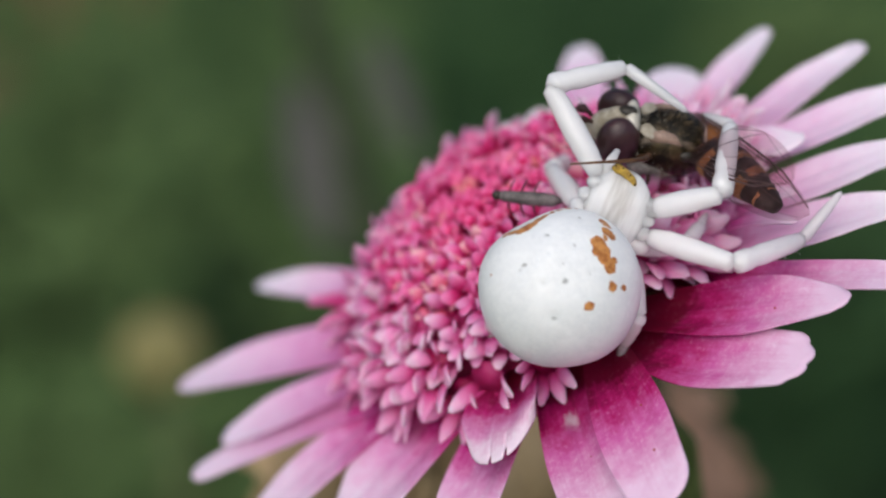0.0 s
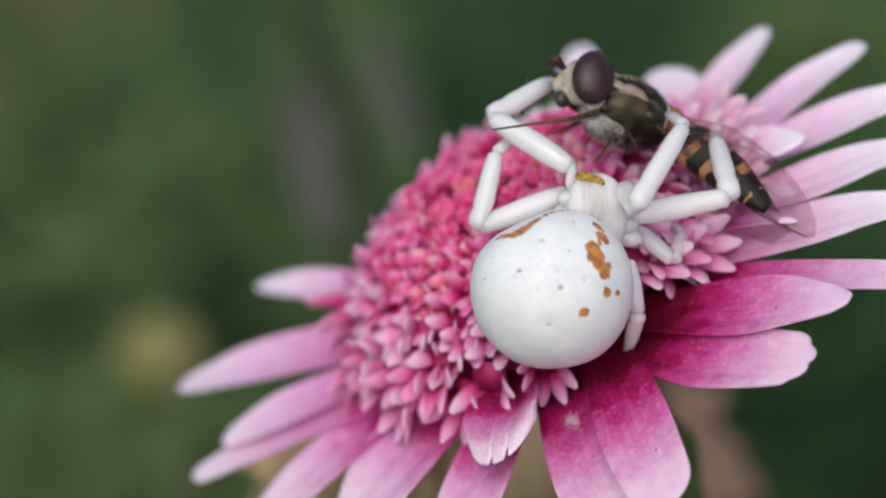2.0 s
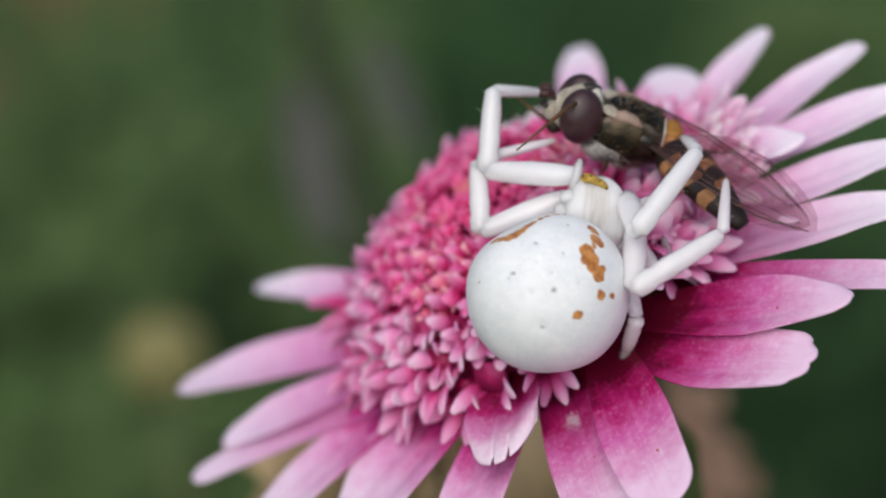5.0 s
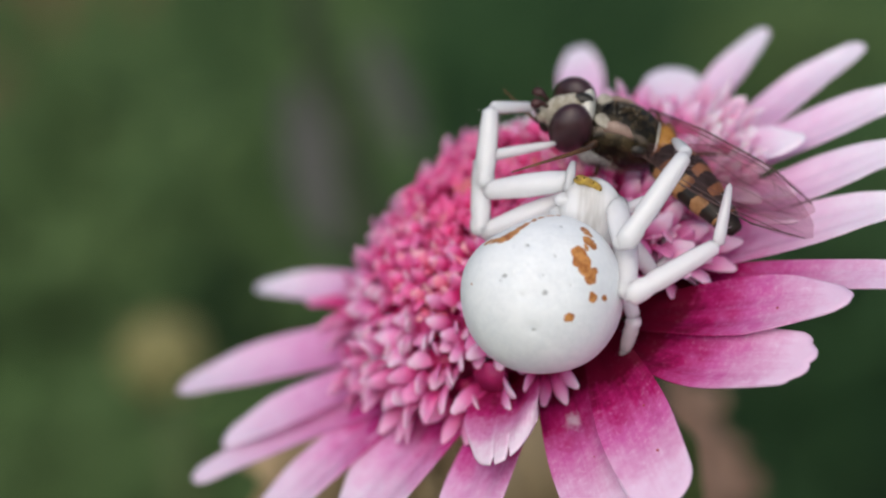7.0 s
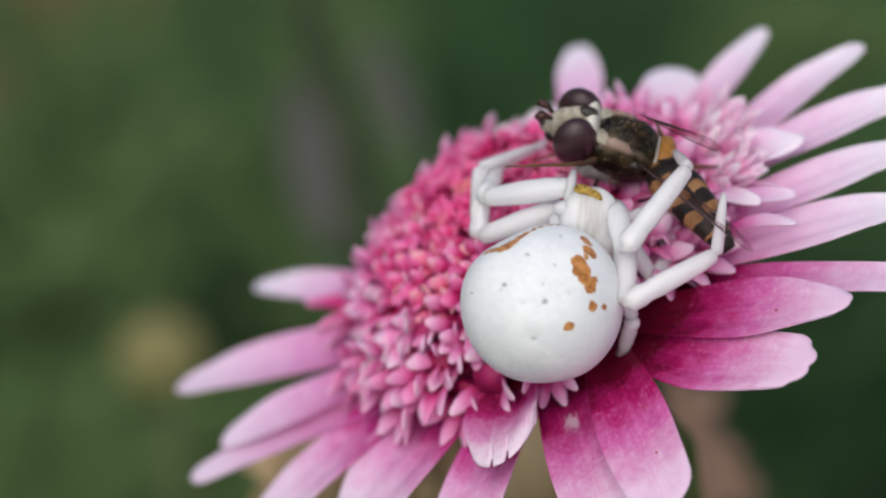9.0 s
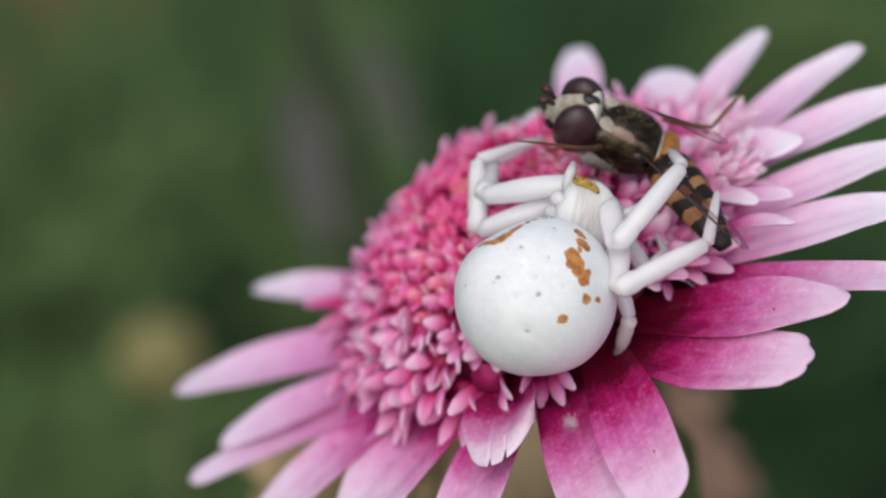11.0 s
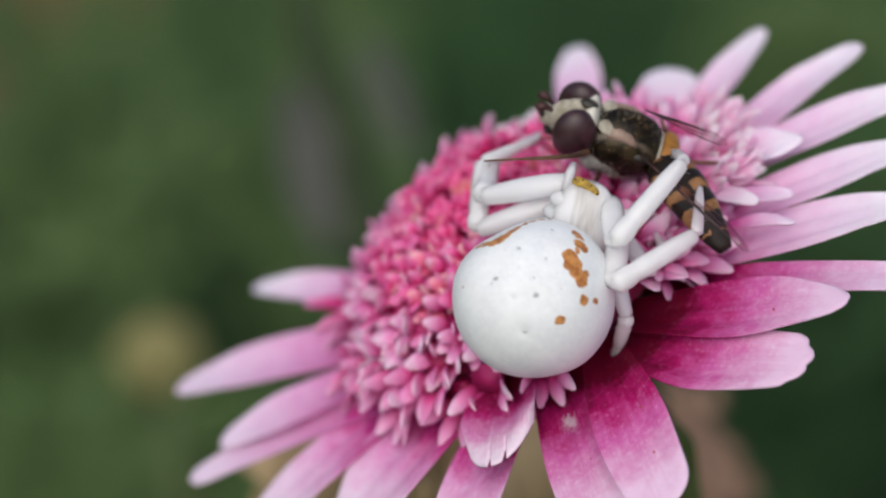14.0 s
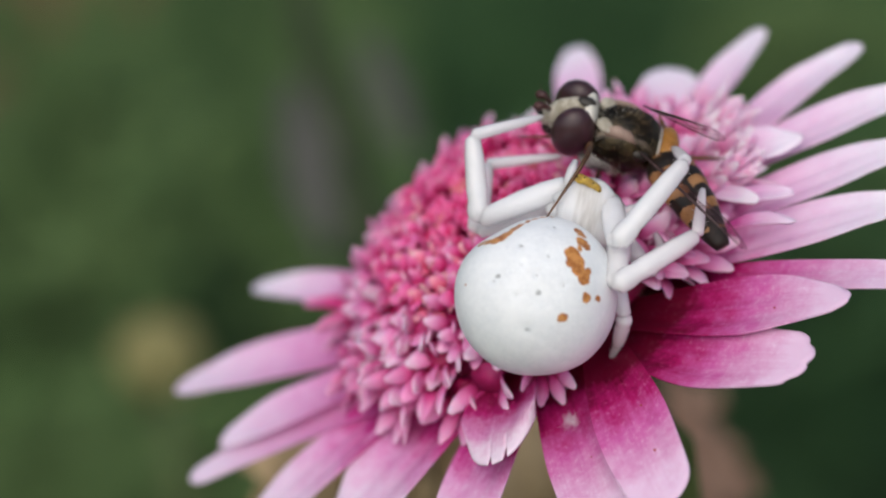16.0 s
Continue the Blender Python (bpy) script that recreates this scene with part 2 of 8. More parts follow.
def abdomen_material(spots, pits):
    """Chalk white skin with rust-brown blotches at their places and small dark muscle pits."""
    n = Nodes("abdomen_white")
    warp = n.add("ShaderNodeTexNoise")
    warp.inputs["Scale"].default_value = 2200
    warp.inputs["Detail"].default_value = 2
    n.link(n.coord.outputs["Object"], warp.inputs["Vector"])
    off = n.add("ShaderNodeVectorMath", operation="SUBTRACT")
    n.link(warp.outputs["Color"], off.inputs[0])
    off.inputs[1].default_value = (0.5, 0.5, 0.5)
    sc = n.add("ShaderNodeVectorMath", operation="SCALE")
    n.link(off.outputs[0], sc.inputs[0])
    sc.inputs["Scale"].default_value = 0.00042
    pos = n.add("ShaderNodeVectorMath", operation="ADD")
    n.link(n.coord.outputs["Object"], pos.inputs[0])
    n.link(sc.outputs[0], pos.inputs[1])

    def field(points):
        best = None
        for p, r in points:
            d = n.add("ShaderNodeVectorMath", operation="DISTANCE")
            n.link(pos.outputs[0], d.inputs[0])
            d.inputs[1].default_value = p
            v = n.math("SUBTRACT", r, d.outputs["Value"])
            best = v if best is None else n.math("MAXIMUM", best, v)
        return best

    def mask(value, lo, hi):
        m = n.add("ShaderNodeMapRange", interpolation_type="SMOOTHSTEP")
        n.link(value, m.inputs[0])
        m.inputs[1].default_value, m.inputs[2].default_value = lo, hi
        return m.outputs[0]

    chalk = n.noise(700, 5, 0.6)
    grain = n.noise(5000, 3, 0.6)
    white = n.ramp(n.math("ADD", n.math("MULTIPLY", chalk, 0.7), n.math("MULTIPLY", grain, 0.3)), [(0.3, (0.77, 0.80, 0.815)), (0.7, (0.87, 0.895, 0.90))])
    crease = n.math("ABSOLUTE", n.math("SUBTRACT", n.noise(420, 6, 0.7), 0.5))
    white = n.mix(n.math("MULTIPLY", n.math("SUBTRACT", 0.035, crease, clamp=True), 5.0, clamp=True), white, (0.60, 0.64, 0.66))
    rust = n.ramp(n.noise(3000, 4, 0.65), [(0.35, (0.34, 0.11, 0.022)), (0.65, (0.62, 0.29, 0.085))])
    col = n.mix(mask(field(spots), -0.00002, 0.00004), white, rust)
    col = n.mix(n.math("MULTIPLY", mask(field(pits), -0.00006, 0.00005), 0.75), col, (0.22, 0.24, 0.23))
    n.bump(n.math("ADD", chalk, n.math("MULTIPLY", grain, 0.35)), 0.22, 0.00008)
    return n.finish(col, 0.42, 0.5, (1.0, 0.97, 0.95), 0.0008, 0.4)


def banded_material():
    """Hoverfly abdomen: black with paired orange patches."""
    n = Nodes("fly_bands")
    xyz = n.add("ShaderNodeSeparateXYZ")
    n.link(n.coord.outputs["Object"], xyz.inputs[0])
    wob = n.math("MULTIPLY", n.math("SUBTRACT", n.noise(900, 3), 0.5), 0.0009)
    x = n.math("ADD", xyz.outputs[0], wob)
    wave = n.math("SINE", n.math("MULTIPLY", n.math("SUBTRACT", x, 0.00035), 2 * math.pi / 0.00105))
    side = n.math("ABSOLUTE", n.math("ADD", xyz.outputs[1], wob))
    gap = n.math("MULTIPLY", n.math("GREATER_THAN", side, 0.00014), n.math("GREATER_THAN", wave, 0.3))
    gap = n.math("MULTIPLY", gap, n.math("LESS_THAN", x, 0.0047))
    dark = n.ramp(n.noise(2200, 4), [(0.3, (0.007, 0.005, 0.004)), (0.7, (0.026, 0.018, 0.012))])
    amber = n.ramp(n.noise(1800, 4), [(0.3, (0.20, 0.085, 0.028)), (0.7, (0.42, 0.22, 0.09))])
    n.bump(n.noise(6000, 3), 0.3, 0.00004)
    return n.finish(n.mix(gap, dark, amber), 0.42, spec=0.3)


def thorax_material():
    """Dark bronze cuticle with pale dusted side stripes."""
    n = Nodes("fly_thorax")
    xyz = n.add("ShaderNodeSeparateXYZ")
    n.link(n.coord.outputs["Object"], xyz.inputs[0])
    wob = n.math("MULTIPLY", n.math("SUBTRACT", n.noise(1100, 3), 0.5), 0.0006)
    side = n.math("ABSOLUTE", xyz.outputs[1])
    band = n.math("SUBTRACT", n.math("MULTIPLY", n.math("SUBTRACT", n.noise(1000, 3), 0.25), 0.0006), n.math("ABSOLUTE", n.math("SUBTRACT", n.math("ADD", side, wob), 0.00086)))
    m = n.add("ShaderNodeMapRange", interpolation_type="SMOOTHSTEP")
    n.link(band, m.inputs[0])
    m.inputs[1].default_value, m.inputs[2].default_value = -0.00008, 0.00012
    up = n.math("MULTIPLY", n.math("MULTIPLY", m.outputs[0], 0.45), n.math("GREATER_THAN", n.math("ADD", xyz.outputs[2], wob), 0.00035))
    dark = n.ramp(n.noise(1500, 4), [(0.38, (0.009, 0.007, 0.0035)), (0.76, (0.075, 0.052, 0.022))])
    pale = n.ramp(n.noise(2400, 4), [(0.35, (0.14, 0.10, 0.06)), (0.7, (0.42, 0.33, 0.25))])
    n.bump(n.math("ADD", n.noise(7000, 3), n.noise(1500, 3)), 0.3, 0.00006)
    n.bsdf.inputs["Metallic"].default_value = 0.55
    return n.finish(n.mix(up, dark, pale), 0.26, spec=0.5)


def wing_material():
    """A clear, slightly brownish membrane."""
    n = Nodes("wing_membrane")
    clear = n.add("ShaderNodeBsdfTransparent")
    clear.inputs[0].default_value = (0.935, 0.875, 0.89, 1)
    n.finish(n.ramp(n.noise(700, 4), [(0.3, (0.10, 0.06, 0.06)), (0.7, (0.24, 0.16, 0.16))]), 0.3, spec=0.3)
    mixer = n.add("ShaderNodeMixShader")
    mixer.inputs[0].default_value = 0.06
    n.link(clear.outputs[0], mixer.inputs[1])
    n.link(n.bsdf.outputs[0], mixer.inputs[2])
    n.link(mixer.outputs[0], n.tree.nodes["Material Output"].inputs[0])
    return n.mat


# ---- mesh helpers ----
def part(name, bm, material, parent=None, label="", m=None):
    """Links a bmesh as one smooth mesh object, under its thing if there is one."""
    bmesh.ops.recalc_face_normals(bm, faces=bm.faces)
    me = bpy.data.meshes.new(name)
    bm.to_mesh(me)
    bm.free()
    for f in me.polygons:
        f.use_smooth = True
    me.materials.append(material)
    ob = new(name, me)
    if parent is not None:
        ob.parent = parent
    if m is not None:
        ob.matrix_basis = m
    return tagged(ob, label)


def thing(name, m, label, category, group="", kind=""):
    ob = tagged(new(name), label, category, group, kind)
    ob.empty_display_size = 0.002
    ob.matrix_basis = m
    return ob


def tube(bm, pts, radii, n=12, flat=1.0, up=(0, 0, 1), uv=None):
    """A closed tube through points with a radius at each; flat squeezes it across up."""
    pts = [Vector(p) for p in pts]
    rings = []
    for i, p in enumerate(pts):
        d = (pts[min(i + 1, len(pts) - 1)] - pts[max(i - 1, 0)]).normalized()
        side = d.cross(Vector(up))
        if side.length < 1e-6:
            side = d.cross(Vector((0, 1, 0.01)))
        side.normalize()
        nrm = side.cross(d)
        r = radii[i]
        rings.append([bm.verts.new(p + side * (r * math.cos(2 * math.pi * k / n)) + nrm * (r * flat * math.sin(2 * math.pi * k / n))) for k in range(n)])
    layer = bm.loops.layers.uv.verify() if uv is not None else None
    for i in range(len(rings) - 1):
        for k in range(n):
            f = bm.faces.new((rings[i][k], rings[i][(k + 1) % n], rings[i + 1][(k + 1) % n], rings[i + 1][k]))
            if layer:
                for loop, j in zip(f.loops, (i, i, i + 1, i + 1)):
                    loop[layer].uv = (uv[j], k / n)
    for ring, j in ((rings[0], 0), (rings[-1], -1)):
        f = bm.faces.new(ring if j else ring[::-1])
        if layer:
            for loop in f.loops:
                loop[layer].uv = (uv[j], 0.5)


def blob(bm, shape, nu=32, nv=20):
    """A closed form: shape(a, b) gives the point at longitude a and latitude b."""
    rows = [[bm.verts.new(shape(2 * math.pi * i / nu, math.pi * (j / nv - 0.5))) for i in range(nu)] for j in range(1, nv)]
    low, high = bm.verts.new(shape(0, -math.pi / 2)), bm.verts.new(shape(0, math.pi / 2))
    for a, b in zip(rows, rows[1:]):
        for i in range(nu):
            bm.faces.new((a[i], a[(i + 1) % nu], b[(i + 1) % nu], b[i]))
    for i in range(nu):
        bm.faces.new((low, rows[0][(i + 1) % nu], rows[0][i]))
        bm.faces.new((high, rows[-1][i], rows[-1][(i + 1) % nu]))


def ellipsoid(bm, c, r, nu=28, nv=18, lump=0.0, freq=800.0, power=1.0, turn=None):
    def shape(a, b):
        cb, sb = math.cos(b), math.sin(b)
        v = Vector((math.copysign(abs(cb * math.cos(a)) ** power, math.cos(a)) * r[0], math.copysign(abs(cb * math.sin(a)) ** power, math.sin(a)) * r[1], sb * r[2]))
        if lump:
            v *= 1 + lump * noise.noise(v * freq + Vector(c) * 977)
        if turn is not None:
            v = turn @ v
        return Vector(c) + v
    blob(bm, shape, nu, nv)


def sheet(bm, fn, nu, nv, thick, uvs=True):
    """A thin closed sheet: fn(u, v) gives the upper point for u in 0..1 and v in -1..1."""
    layer = bm.loops.layers.uv.verify()
    top = [[bm.verts.new(fn(i / nu, 2 * j / nv - 1)) for j in range(nv + 1)] for i in range(nu + 1)]
    low = [[bm.verts.new(top[i][j].co - Vector((0, 0, thick))) for j in range(nv + 1)] for i in range(nu + 1)]

    def face(vs, uv):
        f = bm.faces.new(vs)
        for loop, c in zip(f.loops, uv):
            loop[layer].uv = c
    for i in range(nu):
        for j in range(nv):
            ij = ((i, j), (i + 1, j), (i + 1, j + 1), (i, j + 1))
            uv = [(a / nu, b / nv) for a, b in ij]
            face([top[a][b] for a, b in ij], uv)
            face([low[a][b] for a, b in ij][::-1], uv[::-1])
    for i in range(nu):
        for j in (0, nv):
            face((top[i][j], top[i + 1][j], low[i + 1][j], low[i][j]), [(i / nu, j / nv), ((i + 1) / nu, j / nv)] * 2)
    for j in range(nv):
        for i in (0, nu):
            face((top[i][j], top[i][j + 1], low[i][j + 1], low[i][j]), [(i / nu, j / nv)] * 4)


# ---- the ground and the planting behind ----
def build_ground():
    bm = bmesh.new()
    n, size = 80, 300.0
    grid = [[None] * (n + 1) for _ in range(n + 1)]
    for i in range(n + 1):
        for j in range(n + 1):
            x, y = ((2 * i / n - 1) ** 3) * size, ((2 * j / n - 1) ** 3) * size
            grid[i][j] = bm.verts.new((x, y, 0.03 * noise.noise(Vector((x * 3, y * 3, 0)))))
    for i in range(n):
        for j in range(n):
            bm.faces.new((grid[i][j], grid[i + 1][j], grid[i + 1][j + 1], grid[i][j + 1]))
    tagged(part("ground", bm, SOIL), "dark mossy garden soil under low green planting", "ground", "", "structure")


def leaf(bm, base, along, nrm, length, width, bend):
    """One pointed, slightly folded leaf."""
    along, nrm = Vector(along).normalized(), Vector(nrm)
    side = along.cross(nrm).normalized()
    nrm = side.cross(along)
    rows = []
    for i in range(5):
        u = i / 4
        w = width * 0.5 * math.sin(math.pi * (0.06 + 0.92 * u)) ** 0.8
        c = Vector(base) + along * (length * u) - nrm * (bend * u * u)
        rows.append([bm.verts.new(c + side * (w * k) + nrm * (0.18 * w * abs(k))) for k in (-1, 0, 1)])
    for a, b in zip(rows, rows[1:]):
        for k in range(2):
            bm.faces.new((a[k], a[k + 1], b[k + 1], b[k]))


def build_foliage():
    """A low shrub that rises from the soil behind the flower: leaves on twigs, densest at its surface."""
    rng = random.Random(5)
    for mat, name, count, label in ((LEAF_DARK, "shrub_foliage", 12000, "dense dark green shrub leaves, far out of focus"),
                                    (LEAF_OLIVE, "olive_foliage", 11000, "olive green shrub leaves, far out of focus")):
        bm = bmesh.new()
        for _ in range(count):
            y = rng.uniform(0.26, 0.95)
            x = rng.uniform(-0.42, 0.42) * (0.45 + 0.6 * y)
            top = 0.36 - 0.42 * y + 0.03 * noise.noise(Vector((x * 9, y * 9, 3)))
            if mat is LEAF_OLIVE:
                y = 0.22 + 0.7 * rng.random() ** 2.1
                wide = rng.uniform(0.12, 2.1)
                if 0.42 < wide < 0.72 and rng.random() < 0.7:
                    continue
                x = -wide * 0.13 * (y + 0.13)
                top = 0.375 - 0.42 * y
            z = top * (1 - rng.random() ** 2.2)
            if mat is LEAF_OLIVE and rng.random() < 0.42:
                y, z = rng.uniform(0.20, 0.28), rng.uniform(0.10, 0.29)
                x = -rng.uniform(0.7, 2.0) * 0.13 * (y + 0.13)
            if z < 0.012:
                z = rng.uniform(0.012, 0.03)
            d = Vector((rng.uniform(-1, 1), rng.uniform(-0.6, 0.6), rng.uniform(-0.3, 1)))
            nr = Vector((rng.uniform(-0.6, 0.6), -0.6 + rng.uniform(-0.5, 0.5), 1))
            size = rng.uniform(0.006, 0.015) if mat is LEAF_DARK else rng.uniform(0.004, 0.008)
            leaf(bm, (x, y, z), d, nr, size, size * rng.uniform(0.35, 0.6), size * 0.2)
        if mat is LEAF_OLIVE:
            for _ in range(1700):
                y = rng.uniform(0.18, 0.25)
                size = rng.uniform(0.004, 0.009)
                at = (-rng.uniform(0.45, 1.2) * 0.13 * (y + 0.13), y, 0.385 - 0.66 * y + rng.uniform(-0.022, 0.012))
                leaf(bm, at, (rng.uniform(-1, 1), rng.uniform(-0.6, 0.6), rng.uniform(-0.3, 1)), (rng.uniform(-0.6, 0.6), -0.7, 1), size, size * 0.5, size * 0.2)
            for _ in range(900):
                y = rng.uniform(0.34, 0.46)
                size = rng.uniform(0.005, 0.011)
                at = (rng.uniform(0.72, 1.2) * 0.13 * (y + 0.13), y, 0.400 - 0.50 * y + rng.uniform(-0.03, 0.015))
                leaf(bm, at, (rng.uniform(-1, 1), rng.uniform(-0.6, 0.6), rng.uniform(-0.3, 1)), (rng.uniform(-0.6, 0.6), -0.7, 1), size, size * 0.5, size * 0.2)
        tagged(part(name, bm, mat), label, "foliage", "", "stuff")
    # the rest of the bed on all sides of the flower, open above and before it
    bm = bmesh.new()
    for _ in range(5200):
        a, r = rng.uniform(0, 6.283), 1.15 * math.sqrt(rng.random())
        x, y = r * math.cos(a), 0.15 + r * math.sin(a)
        if y > 0.24 and abs(x) < 0.42 * (0.45 + 0.6 * y):
            continue
        near = math.hypot(x, y)
        top = (0.10 + 0.14 * min(1.0, near / 0.5)) * (1 - 0.5 * (r / 1.15) ** 4) + 0.05 * noise.noise(Vector((x * 5, y * 5, 8)))
        z = max(0.012, top * (1 - rng.random() ** 2.2))
        d = Vector((rng.uniform(-1, 1), rng.uniform(-1, 1), rng.uniform(-0.3, 1)))
        nr = Vector((rng.uniform(-0.6, 0.6), rng.uniform(-0.6, 0.6), 1))
        size = rng.uniform(0.025, 0.05)
        leaf(bm, (x, y, z), d, nr, size, size * rng.uniform(0.35, 0.6), size * 0.2)
    tagged(part("bed_foliage", bm, LEAF_DARK), "low dark green bedding leaves round the flower", "foliage", "", "stuff")
    bm = bmesh.new()
    for _ in range(60):
        y = rng.uniform(0.28, 0.9)
        x = rng.uniform(-0.4, 0.4) * (0.45 + 0.6 * y)
        h = max(0.05, 0.34 - 0.42 * y)
        lean = Vector((rng.uniform(-0.05, 0.05), rng.uniform(-0.06, 0.03), h))
        p = Vector((x, y, -0.02))
        tube(bm, [p, p + lean * 0.5 + Vector((0.006, 0, 0)), p + lean], [0.0022, 0.0016, 0.0009], 6)
    tagged(part("shrub_twigs", bm, BARK), "thin brown twigs inside the shrub", "twigs", "", "stuff")
    bm = bmesh.new()
    for _ in range(70):
        at = Vector((-0.0580, 0.2147, 0.3130)) + Vector((rng.gauss(0, 0.011), rng.gauss(0, 0.004), rng.gauss(0, 0.006)))
        leaf(bm, at, (rng.uniform(-1, 1), rng.uniform(-0.4, 0.4), rng.uniform(-1, 0.4)), (0.1, -0.7, 0.8), 0.006, 0.003, 0.001)
    tagged(part("dry_leaves", bm, LEAF_BROWN), "dry brown leaves on the shrub, out of focus", "dry leaves", "", "stuff")


def build_background_plants():
    # brown woody shrub stem with two grey-green leaves
    root = thing("shrub_stem", Matrix.Identity(4), "brown woody shrub stem with dull grey leaves, out of focus", "stem")
    bm = bmesh.new()
    a, b = Vector((-0.01135, 0.10668, 0.36477)), Vector((-0.00359, 0.08153, 0.35121))
    low = Vector((b.x + 0.03, b.y + 0.05, 0.0))
    pts = [a + (b - a) * (i / 8) + Vector((0.0006 * math.sin(i * 1.7), 0, 0)) for i in range(9)] + [b.lerp(low, 0.5) + Vector((0.004, 0, 0)), low]
    tube(bm, pts, [0.0011 + 0.00007 * i for i in range(11)], 10)
    part("stalk", bm, BARK, root)
    for p, q, w in (((-0.01118, 0.11030, 0.35104), (-0.00843, 0.10437, 0.34077), 0.0043), ((-0.00579, 0.11648, 0.35176), (-0.00233, 0.11216, 0.34427), 0.0026)):
        bm = bmesh.new()
        leaf(bm, p, Vector(q) - Vector(p), (0.2, -0.8, 0.5), (Vector(q) - Vector(p)).length * 1.1, w, 0.001)
        part("leaf", bm, LEAF_GREY, root, "dull grey leaf")
    # yellow flower bud on a thin stalk
    root = thing("flower_bud", Matrix.Identity(4), "round dull yellow flower bud on a thin stalk, out of focus", "flower bud")
    c = Vector((-0.02152, 0.10417, 0.33043))
    bm = bmesh.new()
    ellipsoid(bm, c, (0.0034, 0.0031, 0.0031), lump=0.12, freq=900)
    part("bud", bm, BUD_YELLOW, root)
    bm = bmesh.new()
    tube(bm, [c - Vector((0, 0, 0.0018)), c + Vector((0.004, 0.01, -0.05)), Vector((c.x + 0.01, c.y + 0.03, 0.0))], [0.0007, 0.0008, 0.001], 8)
    part("stalk", bm, STEM_GREEN, root)
    # withered flower head hanging under the open flower
    rng = random.Random(9)
    root = thing("withered_flower", Matrix.Identity(4), "withered tan and pinkish brown flower head below the open flower", "withered flower")
    for name, mat, pts in (("dry_head", DRY_TAN, (((-0.00626, 0.02373, 0.37311), 0.0030), ((-0.00235, 0.02387, 0.37335), 0.0035), ((0.00215, 0.02568, 0.37248), 0.0045), ((0.00497, 0.02610, 0.37321), 0.0040), ((0.00667, 0.02526, 0.37174), 0.004), ((-0.00803, 0.02610, 0.37321), 0.002))),
                           ("dry_petals", DRY_PINK, (((0.01406, 0.04914, 0.36112), 0.0021), ((0.01488, 0.04800, 0.35914), 0.0022), ((0.01586, 0.04702, 0.35744), 0.0022), ((0.01194, 0.04686, 0.35716), 0.004), ((0.01455, 0.04621, 0.35603), 0.003)))):
        bm = bmesh.new()
        for c, r in pts:
            for _ in range(26):
                d = Vector((rng.gauss(0, 1), rng.gauss(0, 1), rng.gauss(0, 1))).normalized()
                leaf(bm, Vector(c) + d * r * 0.1, d, (rng.uniform(-1, 1), -1, rng.uniform(0, 1)), r * 1.05, r * 0.7, r * 0.3)
            ellipsoid(bm, c, (r * 0.75,) * 3, 12, 8, 0.25, 300)
        part(name, bm, mat, root)
    bm = bmesh.new()
    c = Vector((0.01194, 0.04653, 0.35660))
    tube(bm, [c, c + Vector((0.003, 0.004, -0.03)), Vector((c.x + 0.02, c.y + 0.05, 0.0))], [0.0009, 0.0009, 0.0012], 8)
    part("stalk", bm, BARK, root)


# ---- the daisy ----
DISC_R, DISC_H = 7.0 * MM, 3.2 * MM
